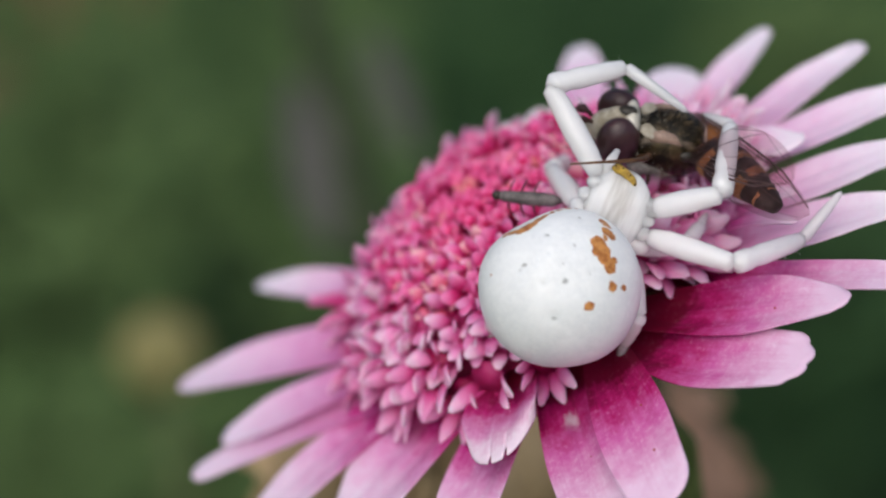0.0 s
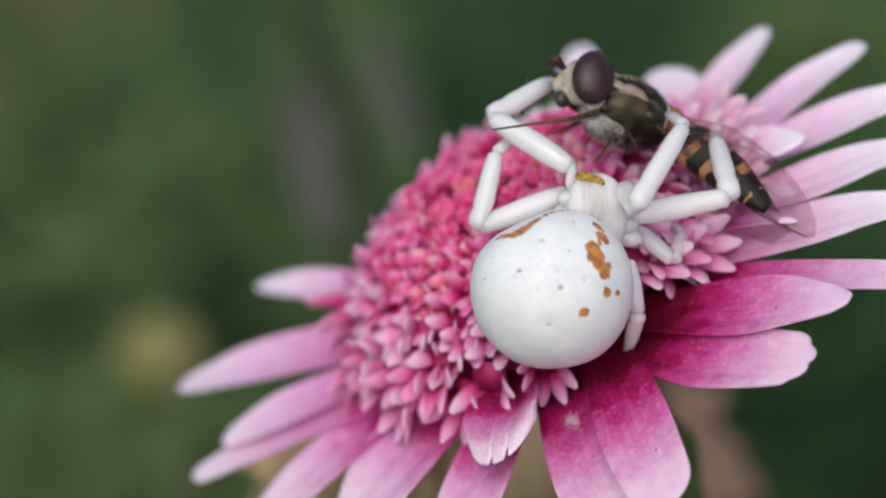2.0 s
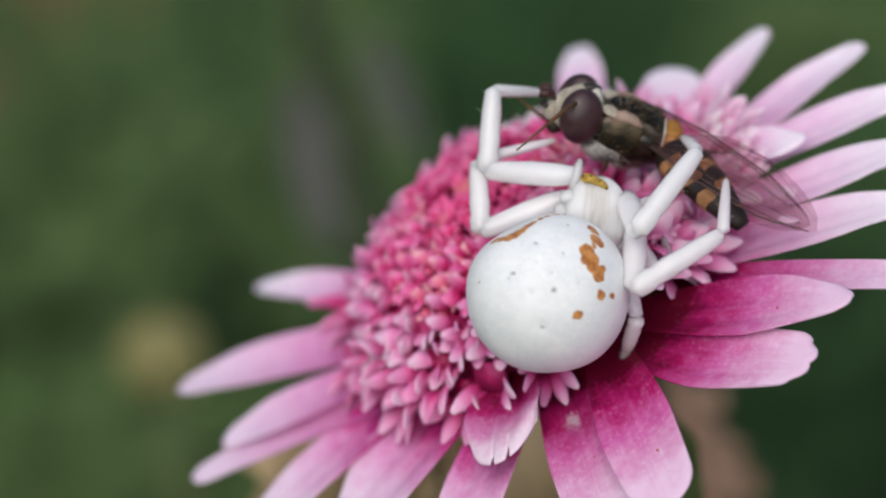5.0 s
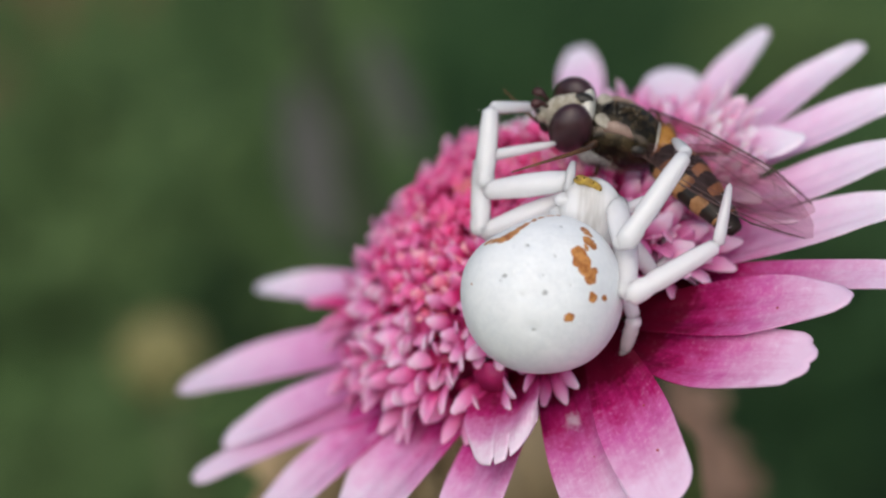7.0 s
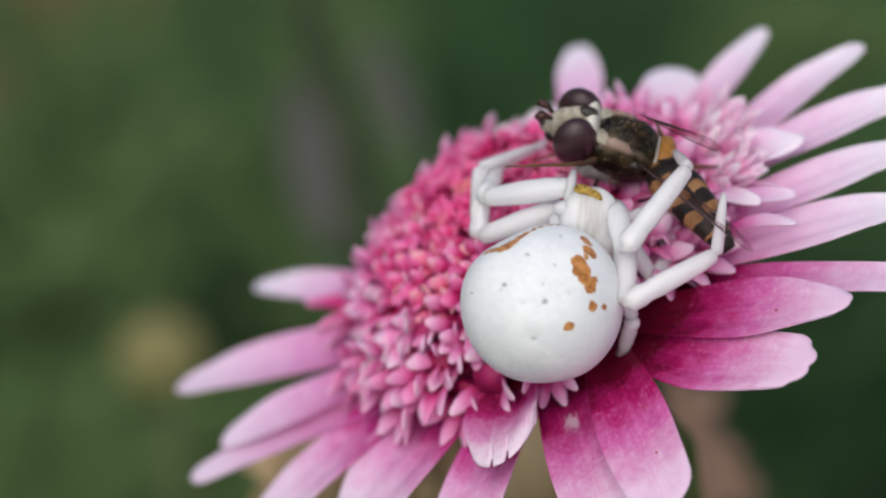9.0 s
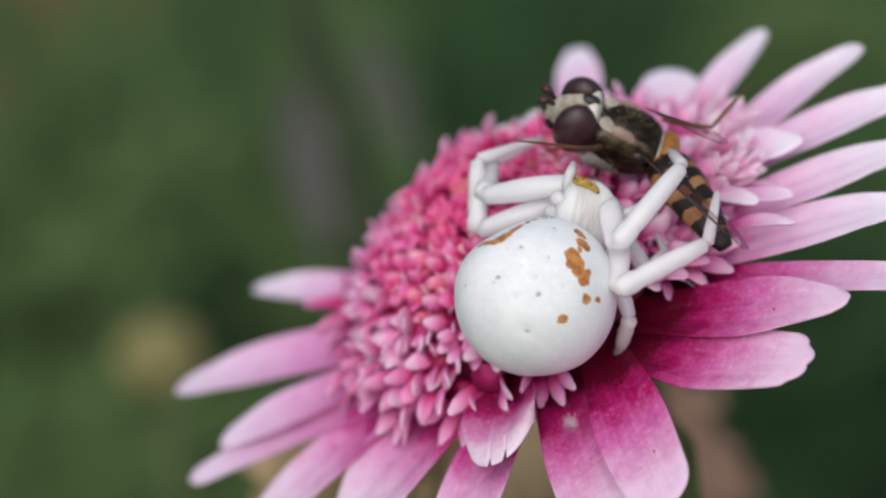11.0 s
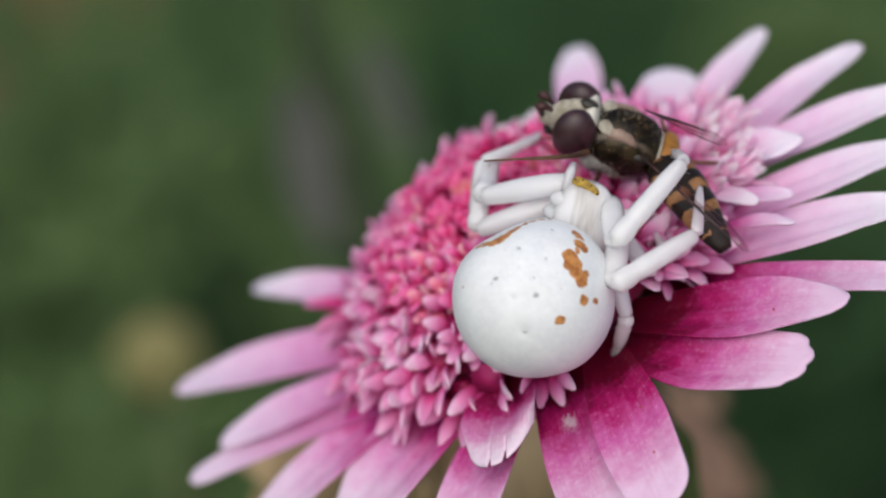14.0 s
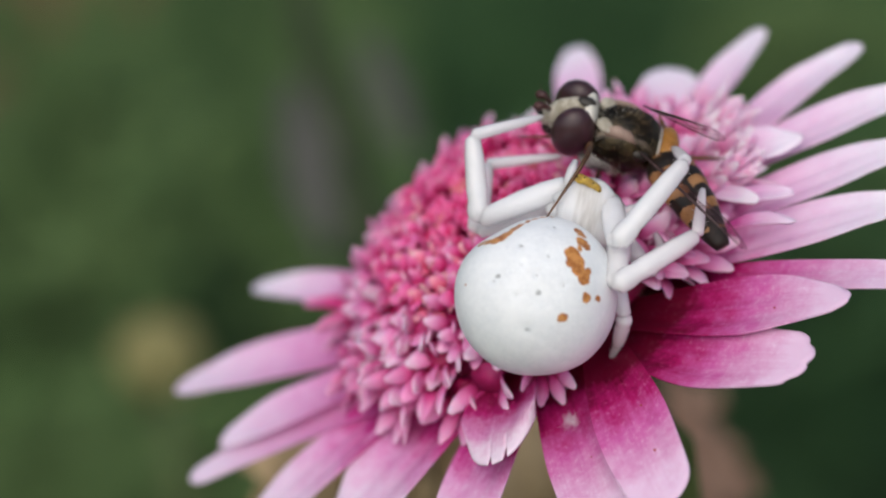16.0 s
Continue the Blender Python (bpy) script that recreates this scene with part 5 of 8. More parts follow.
def motions():
    """The spider hauls the fly about on the flower."""
    left_leg_one, left_leg_two = spider_legs["left_one"], spider_legs["left_two"]
    right_leg_one, right_leg_two = spider_legs["right_one"], spider_legs["right_two"]
    right_leg_three, right_leg_four, left_leg_three = spider_legs["right_three"], spider_legs["right_four"], spider_legs["left_three"]
    walk(spider, [
        (0, pose(0.00459, -0.00066, 0.39886, 60.0, -0.4, 0.3)), (0.5, pose(0.00527, -0.00036, 0.39937, 60.0, -0.4, 0.3)), (1, pose(0.00502, -0.00053, 0.39908, 60.0, -0.3, 0.2)),
        (1.5, pose(0.00475, -0.00074, 0.39872, 60.0, -0.2, 0.1)), (2, pose(0.00432, -0.00081, 0.39861, 60.0, -0.2, 0.1)), (2.5, pose(0.00427, -0.00080, 0.39862, 60.0, -0.1, 0.1)),
        (3, pose(0.00418, -0.00081, 0.39859, 60.0, -0.0, 0.0)), (3.5, pose(0.00414, -0.00083, 0.39857, 60.0, -0.1, 0.0)), (4, pose(0.00424, -0.00083, 0.39856, 60.0, -0.0, 0.0)),
        (6.5, pose(0.00388, -0.00089, 0.39846, 60.0, -0.0, 0.0)), (7, pose(0.00395, -0.00089, 0.39846, 60.0, -0.0, 0.0)), (7.5, pose(0.00395, -0.00089, 0.39846, 60.0, -0.0, 0.0)),
        (8, pose(0.00392, -0.00090, 0.39844, 60.0, -0.0, 0.0)), (8.5, pose(0.00405, -0.00089, 0.39847, 60.0, -0.0, 0.0)), (9, pose(0.00394, -0.00105, 0.39821, 60.0, -0.3, 0.2)),
        (11.5, pose(0.00370, -0.00087, 0.39849, 60.0, -0.0, 0.0)), (12, pose(0.00368, -0.00102, 0.39823, 60.0, -0.2, 0.2)), (12.5, pose(0.00369, -0.00101, 0.39828, 60.0, -0.2, 0.1)),
        (13, pose(0.00368, -0.00088, 0.39849, 60.0, 0.1, -0.1)), (13.5, pose(0.00367, -0.00090, 0.39845, 60.0, -0.2, 0.1)), (14, pose(0.00363, -0.00090, 0.39844, 60.0, -0.1, 0.0)),
        (14.5, pose(0.00365, -0.00085, 0.39854, 60.0, 0.1, -0.1)), (15, pose(0.00367, -0.00094, 0.39840, 60.0, -0.0, -0.0)), (15.5, pose(0.00370, -0.00088, 0.39847, 60.0, 0.0, -0.0)),
        (16, pose(0.00376, -0.00088, 0.39848, 60.0, 0.0, -0.0)),
    ])
    walk(spider_abdomen, [
        (0, pose(0.00003, -0.00012, 0, -3.9, 1.3, 0)), (0.5, pose(0.00021, -0.00022, 0, -11.1, 10.0, 0)), (1, pose(0.00014, -0.00009, 0, -7.7, 8.4, 0)), (1.5, pose(-0.00001, -0.00003, 0, -1.4, 3.8, 0)),
        (2, pose(-0.00002, 0.00012, 0, -0.0, 3.9, 0)), (2.5, pose(0.00004, 0.00008, 0, -0.6, 3.1, 0)), (3, pose(0.00002, 0.00003, 0, -1.2, 2.9, 0)), (3.5, pose(-0.00001, 0.00011, 0, -0.5, 3.3, 0)),
        (4, pose(0.00000, 0.00004, 0, -1.4, 3.2, 0)), (6.5, pose(-0.00002, 0.00013, 0, -0.5, 0.0, 0)), (7, pose(-0.00006, 0.00010, 0, -0.1, -0.3, 0)), (7.5, pose(-0.00006, 0.00010, 0, -0.1, -0.3, 0)),
        (8, pose(-0.00004, 0.00011, 0, -0.2, -0.6, 0)), (8.5, pose(-0.00003, 0.00005, 0, -1.2, -0.7, 0)), (9, pose(-0.00002, 0.00010, 0, -0.5, -0.4, 0)), (11.5, pose(0.00004, 0.00006, 0, -0.7, -0.4, 0)),
        (12, pose(0.00003, 0.00009, 0, -0.9, -0.3, 0)), (12.5, pose(0.00004, 0.00012, 0, -1.0, -0.4, 0)), (13, pose(0.00006, 0.00009, 0, -1.1, -0.8, 0)), (13.5, pose(0.00004, 0.00006, 0, -1.0, -0.4, 0)),
        (14, pose(0.00005, 0.00003, 0, -1.1, -0.7, 0)), (14.5, pose(0.00005, 0.00000, 0, -0.9, -0.7, 0)), (15, pose(0.00004, 0.00001, 0, -1.2, -0.7, 0)), (15.5, pose(0.00004, 0.00003, 0, -0.8, -0.8, 0)),
        (16, pose(-0.00000, 0.00001, 0, -1.4, -0.6, 0)),
    ])
    walk(cephalothorax, [
        (0, aim(1.75, 1.75, -1.50, 2.97, 4.54, -1.10)), (0.5, aim(1.75, 1.75, -1.50, 2.06, 4.74, -1.10)), (1, aim(1.75, 1.75, -1.50, 1.63, 5.03, -1.10)),
        (1.5, aim(1.75, 1.75, -1.50, 1.67, 5.03, -1.10)), (2, aim(1.75, 1.75, -1.50, 1.72, 5.03, -1.10)), (2.5, aim(1.75, 1.75, -1.50, 1.87, 4.96, -1.10)),
        (3, aim(1.75, 1.75, -1.50, 2.04, 4.80, -1.10)), (3.5, aim(1.75, 1.75, -1.50, 1.81, 4.82, -1.10)), (4, aim(1.75, 1.75, -1.50, 2.10, 4.71, -1.10)),
        (6.5, aim(1.75, 1.75, -1.50, 2.07, 4.69, -1.10)), (7, aim(1.75, 1.75, -1.50, 2.00, 4.67, -1.10)), (7.5, aim(1.75, 1.75, -1.50, 2.00, 4.65, -1.10)),
        (8, aim(1.75, 1.75, -1.50, 2.05, 4.67, -1.10)), (8.5, aim(1.75, 1.75, -1.50, 2.14, 4.58, -1.10)), (9, aim(1.75, 1.75, -1.50, 2.07, 4.69, -1.10)),
        (11.5, aim(1.75, 1.75, -1.50, 2.32, 4.59, -1.10)), (12, aim(1.75, 1.75, -1.50, 2.32, 4.65, -1.10)), (12.5, aim(1.75, 1.75, -1.50, 2.36, 4.63, -1.10)),
        (13, aim(1.75, 1.75, -1.50, 2.27, 4.59, -1.10)), (13.5, aim(1.75, 1.75, -1.50, 2.36, 4.59, -1.10)), (14, aim(1.75, 1.75, -1.50, 2.38, 4.59, -1.10)),
        (14.5, aim(1.75, 1.75, -1.50, 2.36, 4.62, -1.10)), (15, aim(1.75, 1.75, -1.50, 2.38, 4.60, -1.10)), (15.5, aim(1.75, 1.75, -1.50, 2.34, 4.60, -1.10)),
        (16, aim(1.75, 1.75, -1.50, 2.32, 4.58, -1.10)),
    ])
    walk(left_leg_one[0], [
        (0, aim(1.61, 4.31, -1.20, -0.35, 7.87, -1.09)), (0.5, aim(0.68, 4.14, -1.20, -2.25, 6.45, -2.83)), (1, aim(0.61, 4.81, -1.20, -2.74, 6.87, -2.25)),
        (1.5, aim(0.67, 4.87, -1.20, -2.67, 6.61, -2.74)), (2, aim(0.78, 4.89, -1.20, -2.38, 6.97, -2.70)), (2.5, aim(1.04, 4.83, -1.20, -2.26, 6.95, -2.26)),
        (3, aim(1.24, 4.80, -1.20, -1.88, 7.10, -2.46)), (3.5, aim(1.05, 4.72, -1.20, -3.00, 5.09, -1.21)), (4, aim(1.16, 4.72, -1.20, -2.52, 5.05, -2.91)),
        (6.5, aim(1.20, 4.60, -1.20, -2.32, 4.35, -3.23)), (7, aim(1.16, 4.60, -1.20, -2.36, 4.17, -3.19)), (7.5, aim(1.22, 4.59, -1.20, -2.32, 4.17, -3.17)),
        (8, aim(1.32, 4.62, -1.20, -2.18, 4.12, -3.21)), (8.5, aim(1.25, 4.58, -1.20, -2.18, 4.10, -3.35)), (9, aim(1.18, 4.69, -1.20, -2.20, 4.28, -3.43)),
        (11.5, aim(1.40, 4.48, -1.20, -1.93, 4.00, -3.48)), (12, aim(1.42, 4.72, -1.20, -1.93, 4.25, -3.45)), (12.5, aim(1.45, 4.59, -1.20, -1.93, 4.13, -3.42)),
        (13, aim(1.46, 4.44, -1.20, -1.89, 3.97, -3.47)), (13.5, aim(1.42, 4.55, -1.20, -1.89, 4.07, -3.52)), (14, aim(1.48, 4.60, -1.20, -1.94, 4.03, -3.34)),
        (14.5, aim(1.47, 4.51, -1.20, -2.05, 3.87, -3.14)), (15, aim(1.45, 4.61, -1.20, -2.10, 3.77, -3.00)), (15.5, aim(1.39, 4.46, -1.20, -2.10, 3.02, -2.71)),
        (16, aim(1.31, 4.40, -1.20, -2.21, 3.00, -2.67)),
    ])
    walk(left_leg_one[1], [
        (0, aim(-0.35, 7.87, -1.09, 2.74, 8.63, -2.24)), (0.5, aim(-2.25, 6.45, -2.83, 0.17, 8.30, -4.32)), (1, aim(-2.74, 6.87, -2.25, -0.09, 8.38, -3.73)),
        (1.5, aim(-2.67, 6.61, -2.74, -0.23, 8.13, -4.54)), (2, aim(-2.38, 6.97, -2.70, -0.01, 8.43, -4.63)), (2.5, aim(-2.26, 6.95, -2.26, 0.24, 8.51, -3.95)),
        (3, aim(-1.88, 7.10, -2.46, 0.56, 8.44, -4.39)), (3.5, aim(-3.00, 5.09, -1.21, -4.29, 7.71, -2.94)), (4, aim(-2.52, 5.05, -2.91, -2.92, 8.27, -3.87)),
        (6.5, aim(-2.32, 4.35, -3.23, -1.87, 7.71, -3.07)), (7, aim(-2.36, 4.17, -3.19, -2.05, 7.54, -3.04)), (7.5, aim(-2.32, 4.17, -3.17, -2.01, 7.54, -3.02)),
        (8, aim(-2.18, 4.12, -3.21, -2.11, 6.81, -5.27)), (8.5, aim(-2.18, 4.10, -3.35, -1.81, 5.37, -6.47)), (9, aim(-2.20, 4.28, -3.43, -1.69, 5.57, -6.52)),
        (11.5, aim(-1.93, 4.00, -3.48, -1.54, 5.45, -6.52)), (12, aim(-1.93, 4.25, -3.45, -1.49, 5.70, -6.48)), (12.5, aim(-1.93, 4.13, -3.42, -1.43, 5.58, -6.44)),
        (13, aim(-1.89, 3.97, -3.47, -1.41, 5.41, -6.50)), (13.5, aim(-1.89, 4.07, -3.52, -1.43, 5.52, -6.55)), (14, aim(-1.94, 4.03, -3.34, -1.50, 5.54, -6.35)),
        (14.5, aim(-2.05, 3.87, -3.14, -1.65, 5.42, -6.12)), (15, aim(-2.10, 3.77, -3.00, -1.79, 5.21, -6.05)), (15.5, aim(-2.10, 3.02, -2.71, -2.25, 6.33, -3.42)),
        (16, aim(-2.21, 3.00, -2.67, -2.48, 6.38, -2.55)),
    ])
    walk(left_leg_one[2], [
        (0, aim(2.74, 8.63, -2.24, 5.21, 6.84, -2.12)), (0.5, aim(0.17, 8.30, -4.32, 2.63, 7.75, -6.04)), (1, aim(-0.09, 8.38, -3.73, 1.74, 8.67, -6.16)),
        (1.5, aim(-0.23, 8.13, -4.54, 1.83, 8.29, -6.79)), (2, aim(-0.01, 8.43, -4.63, 1.93, 8.66, -6.97)), (2.5, aim(0.24, 8.51, -3.95, 2.17, 8.63, -6.30)),
        (3, aim(0.56, 8.44, -4.39, 2.40, 8.44, -6.82)), (3.5, aim(-4.29, 7.71, -2.94, -1.30, 8.35, -2.84)), (4, aim(-2.92, 8.27, -3.87, -0.07, 8.26, -4.97)),
        (6.5, aim(-1.87, 7.71, -3.07, 0.20, 7.76, -5.31)), (7, aim(-2.05, 7.54, -3.04, 0.33, 7.65, -4.94)), (7.5, aim(-2.01, 7.54, -3.02, 0.33, 7.66, -4.98)),
        (8, aim(-2.11, 6.81, -5.27, 0.33, 7.11, -7.08)), (8.5, aim(-1.81, 5.37, -6.47, 0.68, 6.65, -7.69)), (9, aim(-1.69, 5.57, -6.52, 0.46, 6.72, -8.35)),
        (11.5, aim(-1.54, 5.45, -6.52, 0.61, 6.56, -8.37)), (12, aim(-1.49, 5.70, -6.48, 0.67, 6.81, -8.34)), (12.5, aim(-1.43, 5.58, -6.44, 0.73, 6.68, -8.30)),
        (13, aim(-1.41, 5.41, -6.50, 0.69, 6.55, -8.40)), (13.5, aim(-1.43, 5.52, -6.55, 0.61, 6.68, -8.49)), (14, aim(-1.50, 5.54, -6.35, 0.61, 6.79, -8.16)),
        (14.5, aim(-1.65, 5.42, -6.12, 0.54, 6.76, -7.77)), (15, aim(-1.79, 5.21, -6.05, 0.53, 6.76, -7.30)), (15.5, aim(-2.25, 6.33, -3.42, 0.52, 6.67, -4.65)),
        (16, aim(-2.48, 6.38, -2.55, 0.41, 7.17, -3.14)),
    ])
    walk(left_leg_two[0], [
        (0, aim(0.98, 2.98, -2.20, -0.09, 4.60, -5.57)), (0.5, aim(0.49, 2.81, -2.20, -1.17, 3.67, -5.61)), (1, aim(0.20, 3.82, -2.20, -3.24, 4.20, -3.98)),
        (1.5, aim(0.37, 4.00, -2.20, -3.18, 4.21, -3.77)), (2, aim(0.70, 3.90, -2.20, -2.93, 2.52, -2.24)), (2.5, aim(0.80, 3.93, -2.20, -2.71, 2.28, -2.49)),
        (3, aim(0.94, 3.97, -2.20, -2.62, 2.41, -2.25)), (3.5, aim(0.98, 3.95, -2.20, -2.53, 2.27, -2.24)), (4, aim(0.86, 3.90, -2.20, -2.69, 2.33, -2.25)),
        (6.5, aim(1.06, 3.88, -2.20, -2.43, 2.53, -3.25)), (7, aim(1.01, 3.83, -2.20, -2.45, 2.44, -3.27)), (7.5, aim(1.02, 3.76, -2.20, -2.43, 2.49, -3.45)),
        (8, aim(1.07, 3.73, -2.20, -2.37, 2.59, -3.59)), (8.5, aim(0.95, 3.63, -2.20, -2.49, 2.63, -3.71)), (9, aim(0.95, 3.92, -2.20, -2.43, 2.69, -3.69)),
        (11.5, aim(1.21, 3.82, -2.20, -2.21, 2.59, -3.58)), (12, aim(1.21, 4.13, -2.20, -2.21, 2.67, -3.34)), (12.5, aim(1.21, 4.05, -2.20, -2.21, 2.67, -3.43)),
        (13, aim(1.24, 3.85, -2.20, -2.16, 2.52, -3.55)), (13.5, aim(1.21, 3.91, -2.20, -2.16, 2.63, -3.66)), (14, aim(1.28, 3.90, -2.20, -2.14, 2.70, -3.61)),
        (14.5, aim(1.28, 3.76, -2.20, -2.18, 2.64, -3.56)), (15, aim(1.28, 3.89, -2.20, -2.14, 2.68, -3.61)), (15.5, aim(1.24, 3.77, -2.20, -2.25, 2.62, -3.47)),
        (16, aim(1.17, 3.74, -2.20, -2.27, 2.55, -3.56)),
    ])
    walk(left_leg_two[1], [
        (0, aim(-0.09, 4.60, -5.57, 0.88, 5.09, -8.47)), (0.5, aim(-1.17, 3.67, -5.61, -0.30, 4.42, -8.48)), (1, aim(-3.24, 4.20, -3.98, -1.62, 5.58, -6.24)),
        (1.5, aim(-3.18, 4.21, -3.77, -1.91, 5.35, -6.35)), (2, aim(-2.93, 2.52, -2.24, -2.19, 5.53, -2.14)), (2.5, aim(-2.71, 2.28, -2.49, -3.26, 5.32, -2.41)),
        (3, aim(-2.62, 2.41, -2.25, -3.19, 5.46, -2.16)), (3.5, aim(-2.53, 2.27, -2.24, -3.60, 4.88, -3.51)), (4, aim(-2.69, 2.33, -2.25, -3.24, 5.11, -3.49)),
        (6.5, aim(-2.43, 2.53, -3.25, -2.45, 5.51, -4.09)), (7, aim(-2.45, 2.44, -3.27, -2.45, 5.53, -3.19)), (7.5, aim(-2.43, 2.49, -3.45, -2.44, 5.53, -4.07)),
        (8, aim(-2.37, 2.59, -3.59, -2.39, 5.53, -4.56)), (8.5, aim(-2.49, 2.63, -3.71, -2.52, 5.47, -4.94)), (9, aim(-2.43, 2.69, -3.69, -2.41, 5.53, -4.92)),
        (11.5, aim(-2.21, 2.59, -3.58, -2.20, 5.55, -4.46)), (12, aim(-2.21, 2.67, -3.34, -2.13, 5.76, -3.25)), (12.5, aim(-2.21, 2.67, -3.43, -2.04, 5.70, -4.07)),
        (13, aim(-2.16, 2.52, -3.55, -2.01, 5.51, -4.35)), (13.5, aim(-2.16, 2.63, -3.66, -2.03, 5.58, -4.60)), (14, aim(-2.14, 2.70, -3.61, -1.93, 5.50, -4.93)),
        (14.5, aim(-2.18, 2.64, -3.56, -1.89, 5.28, -5.15)), (15, aim(-2.14, 2.68, -3.61, -2.11, 4.51, -6.11)), (15.5, aim(-2.25, 2.62, -3.47, -1.73, 5.26, -5.01)),
        (16, aim(-2.27, 2.55, -3.56, -1.91, 5.28, -4.98)),
    ])
    walk(left_leg_two[2], [
        (0, aim(0.88, 5.09, -8.47, 2.08, 5.50, -11.37)), (0.5, aim(-0.30, 4.42, -8.48, 0.89, 4.76, -11.40)), (1, aim(-1.62, 5.58, -6.24, 0.33, 6.20, -8.65)),
        (1.5, aim(-1.91, 5.35, -6.35, 0.03, 6.13, -8.73)), (2, aim(-2.19, 5.53, -2.14, -0.93, 6.60, -4.83)), (2.5, aim(-3.26, 5.32, -2.41, -1.62, 6.19, -4.97)),
        (3, aim(-3.19, 5.46, -2.16, -1.54, 6.20, -4.76)), (3.5, aim(-3.60, 4.88, -3.51, -0.69, 6.12, -3.38)), (4, aim(-3.24, 5.11, -3.49, -0.23, 6.09, -3.37)),
        (6.5, aim(-2.45, 5.51, -4.09, 0.65, 6.17, -3.96)), (7, aim(-2.45, 5.53, -3.19, 0.65, 6.11, -3.06)), (7.5, aim(-2.44, 5.53, -4.07, 0.56, 6.23, -4.76)),
        (8, aim(-2.39, 5.53, -4.56, 0.46, 6.36, -5.65)), (8.5, aim(-2.52, 5.47, -4.94, 0.17, 6.41, -6.30)), (9, aim(-2.41, 5.53, -4.92, -0.05, 6.48, -6.80)),
        (11.5, aim(-2.20, 5.55, -4.46, 0.42, 6.41, -6.02)), (12, aim(-2.13, 5.76, -3.25, 0.37, 6.61, -5.00)), (12.5, aim(-2.04, 5.70, -4.07, 0.37, 6.49, -5.95)),
        (13, aim(-2.01, 5.51, -4.35, 0.40, 6.36, -6.21)), (13.5, aim(-2.03, 5.58, -4.60, 0.39, 6.49, -6.42)), (14, aim(-1.93, 5.50, -4.93, 0.49, 6.56, -6.68)),
        (14.5, aim(-1.89, 5.28, -5.15, 0.51, 6.49, -6.81)), (15, aim(-2.11, 4.51, -6.11, 0.57, 6.18, -5.96)), (15.5, aim(-1.73, 5.26, -5.01, 1.42, 5.50, -4.88)),
        (16, aim(-1.91, 5.28, -4.98, 1.23, 5.63, -4.84)),
    ])
    walk(right_leg_one[0], [
        (0, aim(3.64, 2.93, -1.40, 6.39, 3.51, 0.04)), (0.5, aim(3.15, 2.75, -1.40, 5.50, 3.32, 0.64)), (1, aim(2.75, 3.81, -1.40, 4.23, 3.64, 1.39)),
        (1.5, aim(2.92, 4.09, -1.40, 3.34, 3.48, 1.68)), (2, aim(2.92, 4.00, -1.40, 3.13, 3.29, 1.68)), (2.5, aim(3.07, 3.93, -1.40, 3.29, 3.40, 1.71)),
        (3, aim(3.27, 3.87, -1.40, 3.53, 3.38, 1.71)), (3.5, aim(2.97, 3.93, -1.40, 2.93, 2.52, 1.43)), (4, aim(3.19, 3.82, -1.40, 3.40, 2.57, 1.50)),
        (6.5, aim(3.00, 3.78, -1.40, 3.15, 2.06, 1.26)), (7, aim(2.92, 3.71, -1.40, 3.04, 1.98, 1.24)), (7.5, aim(2.95, 3.69, -1.40, 3.09, 2.02, 1.28)),
        (8, aim(3.03, 3.73, -1.40, 3.22, 2.12, 1.32)), (8.5, aim(2.94, 3.69, -1.40, 3.17, 2.16, 1.36)), (9, aim(2.94, 3.87, -1.40, 3.13, 2.23, 1.30)),
        (11.5, aim(3.02, 3.74, -1.40, 3.11, 2.01, 1.25)), (12, aim(3.06, 3.98, -1.40, 3.19, 2.03, 1.10)), (12.5, aim(3.09, 3.83, -1.40, 3.11, 2.08, 1.23)),
        (13, aim(3.11, 3.65, -1.40, 3.13, 1.97, 1.28)), (13.5, aim(3.09, 3.75, -1.40, 3.11, 2.12, 1.32)), (14, aim(3.16, 3.77, -1.40, 3.13, 2.17, 1.33)),
        (14.5, aim(3.16, 3.66, -1.40, 3.09, 2.08, 1.34)), (15, aim(3.16, 3.82, -1.40, 3.18, 2.08, 1.25)), (15.5, aim(3.11, 3.73, -1.40, 3.13, 2.02, 1.26)),
        (16, aim(3.05, 3.73, -1.40, 3.07, 2.04, 1.28)),
    ])
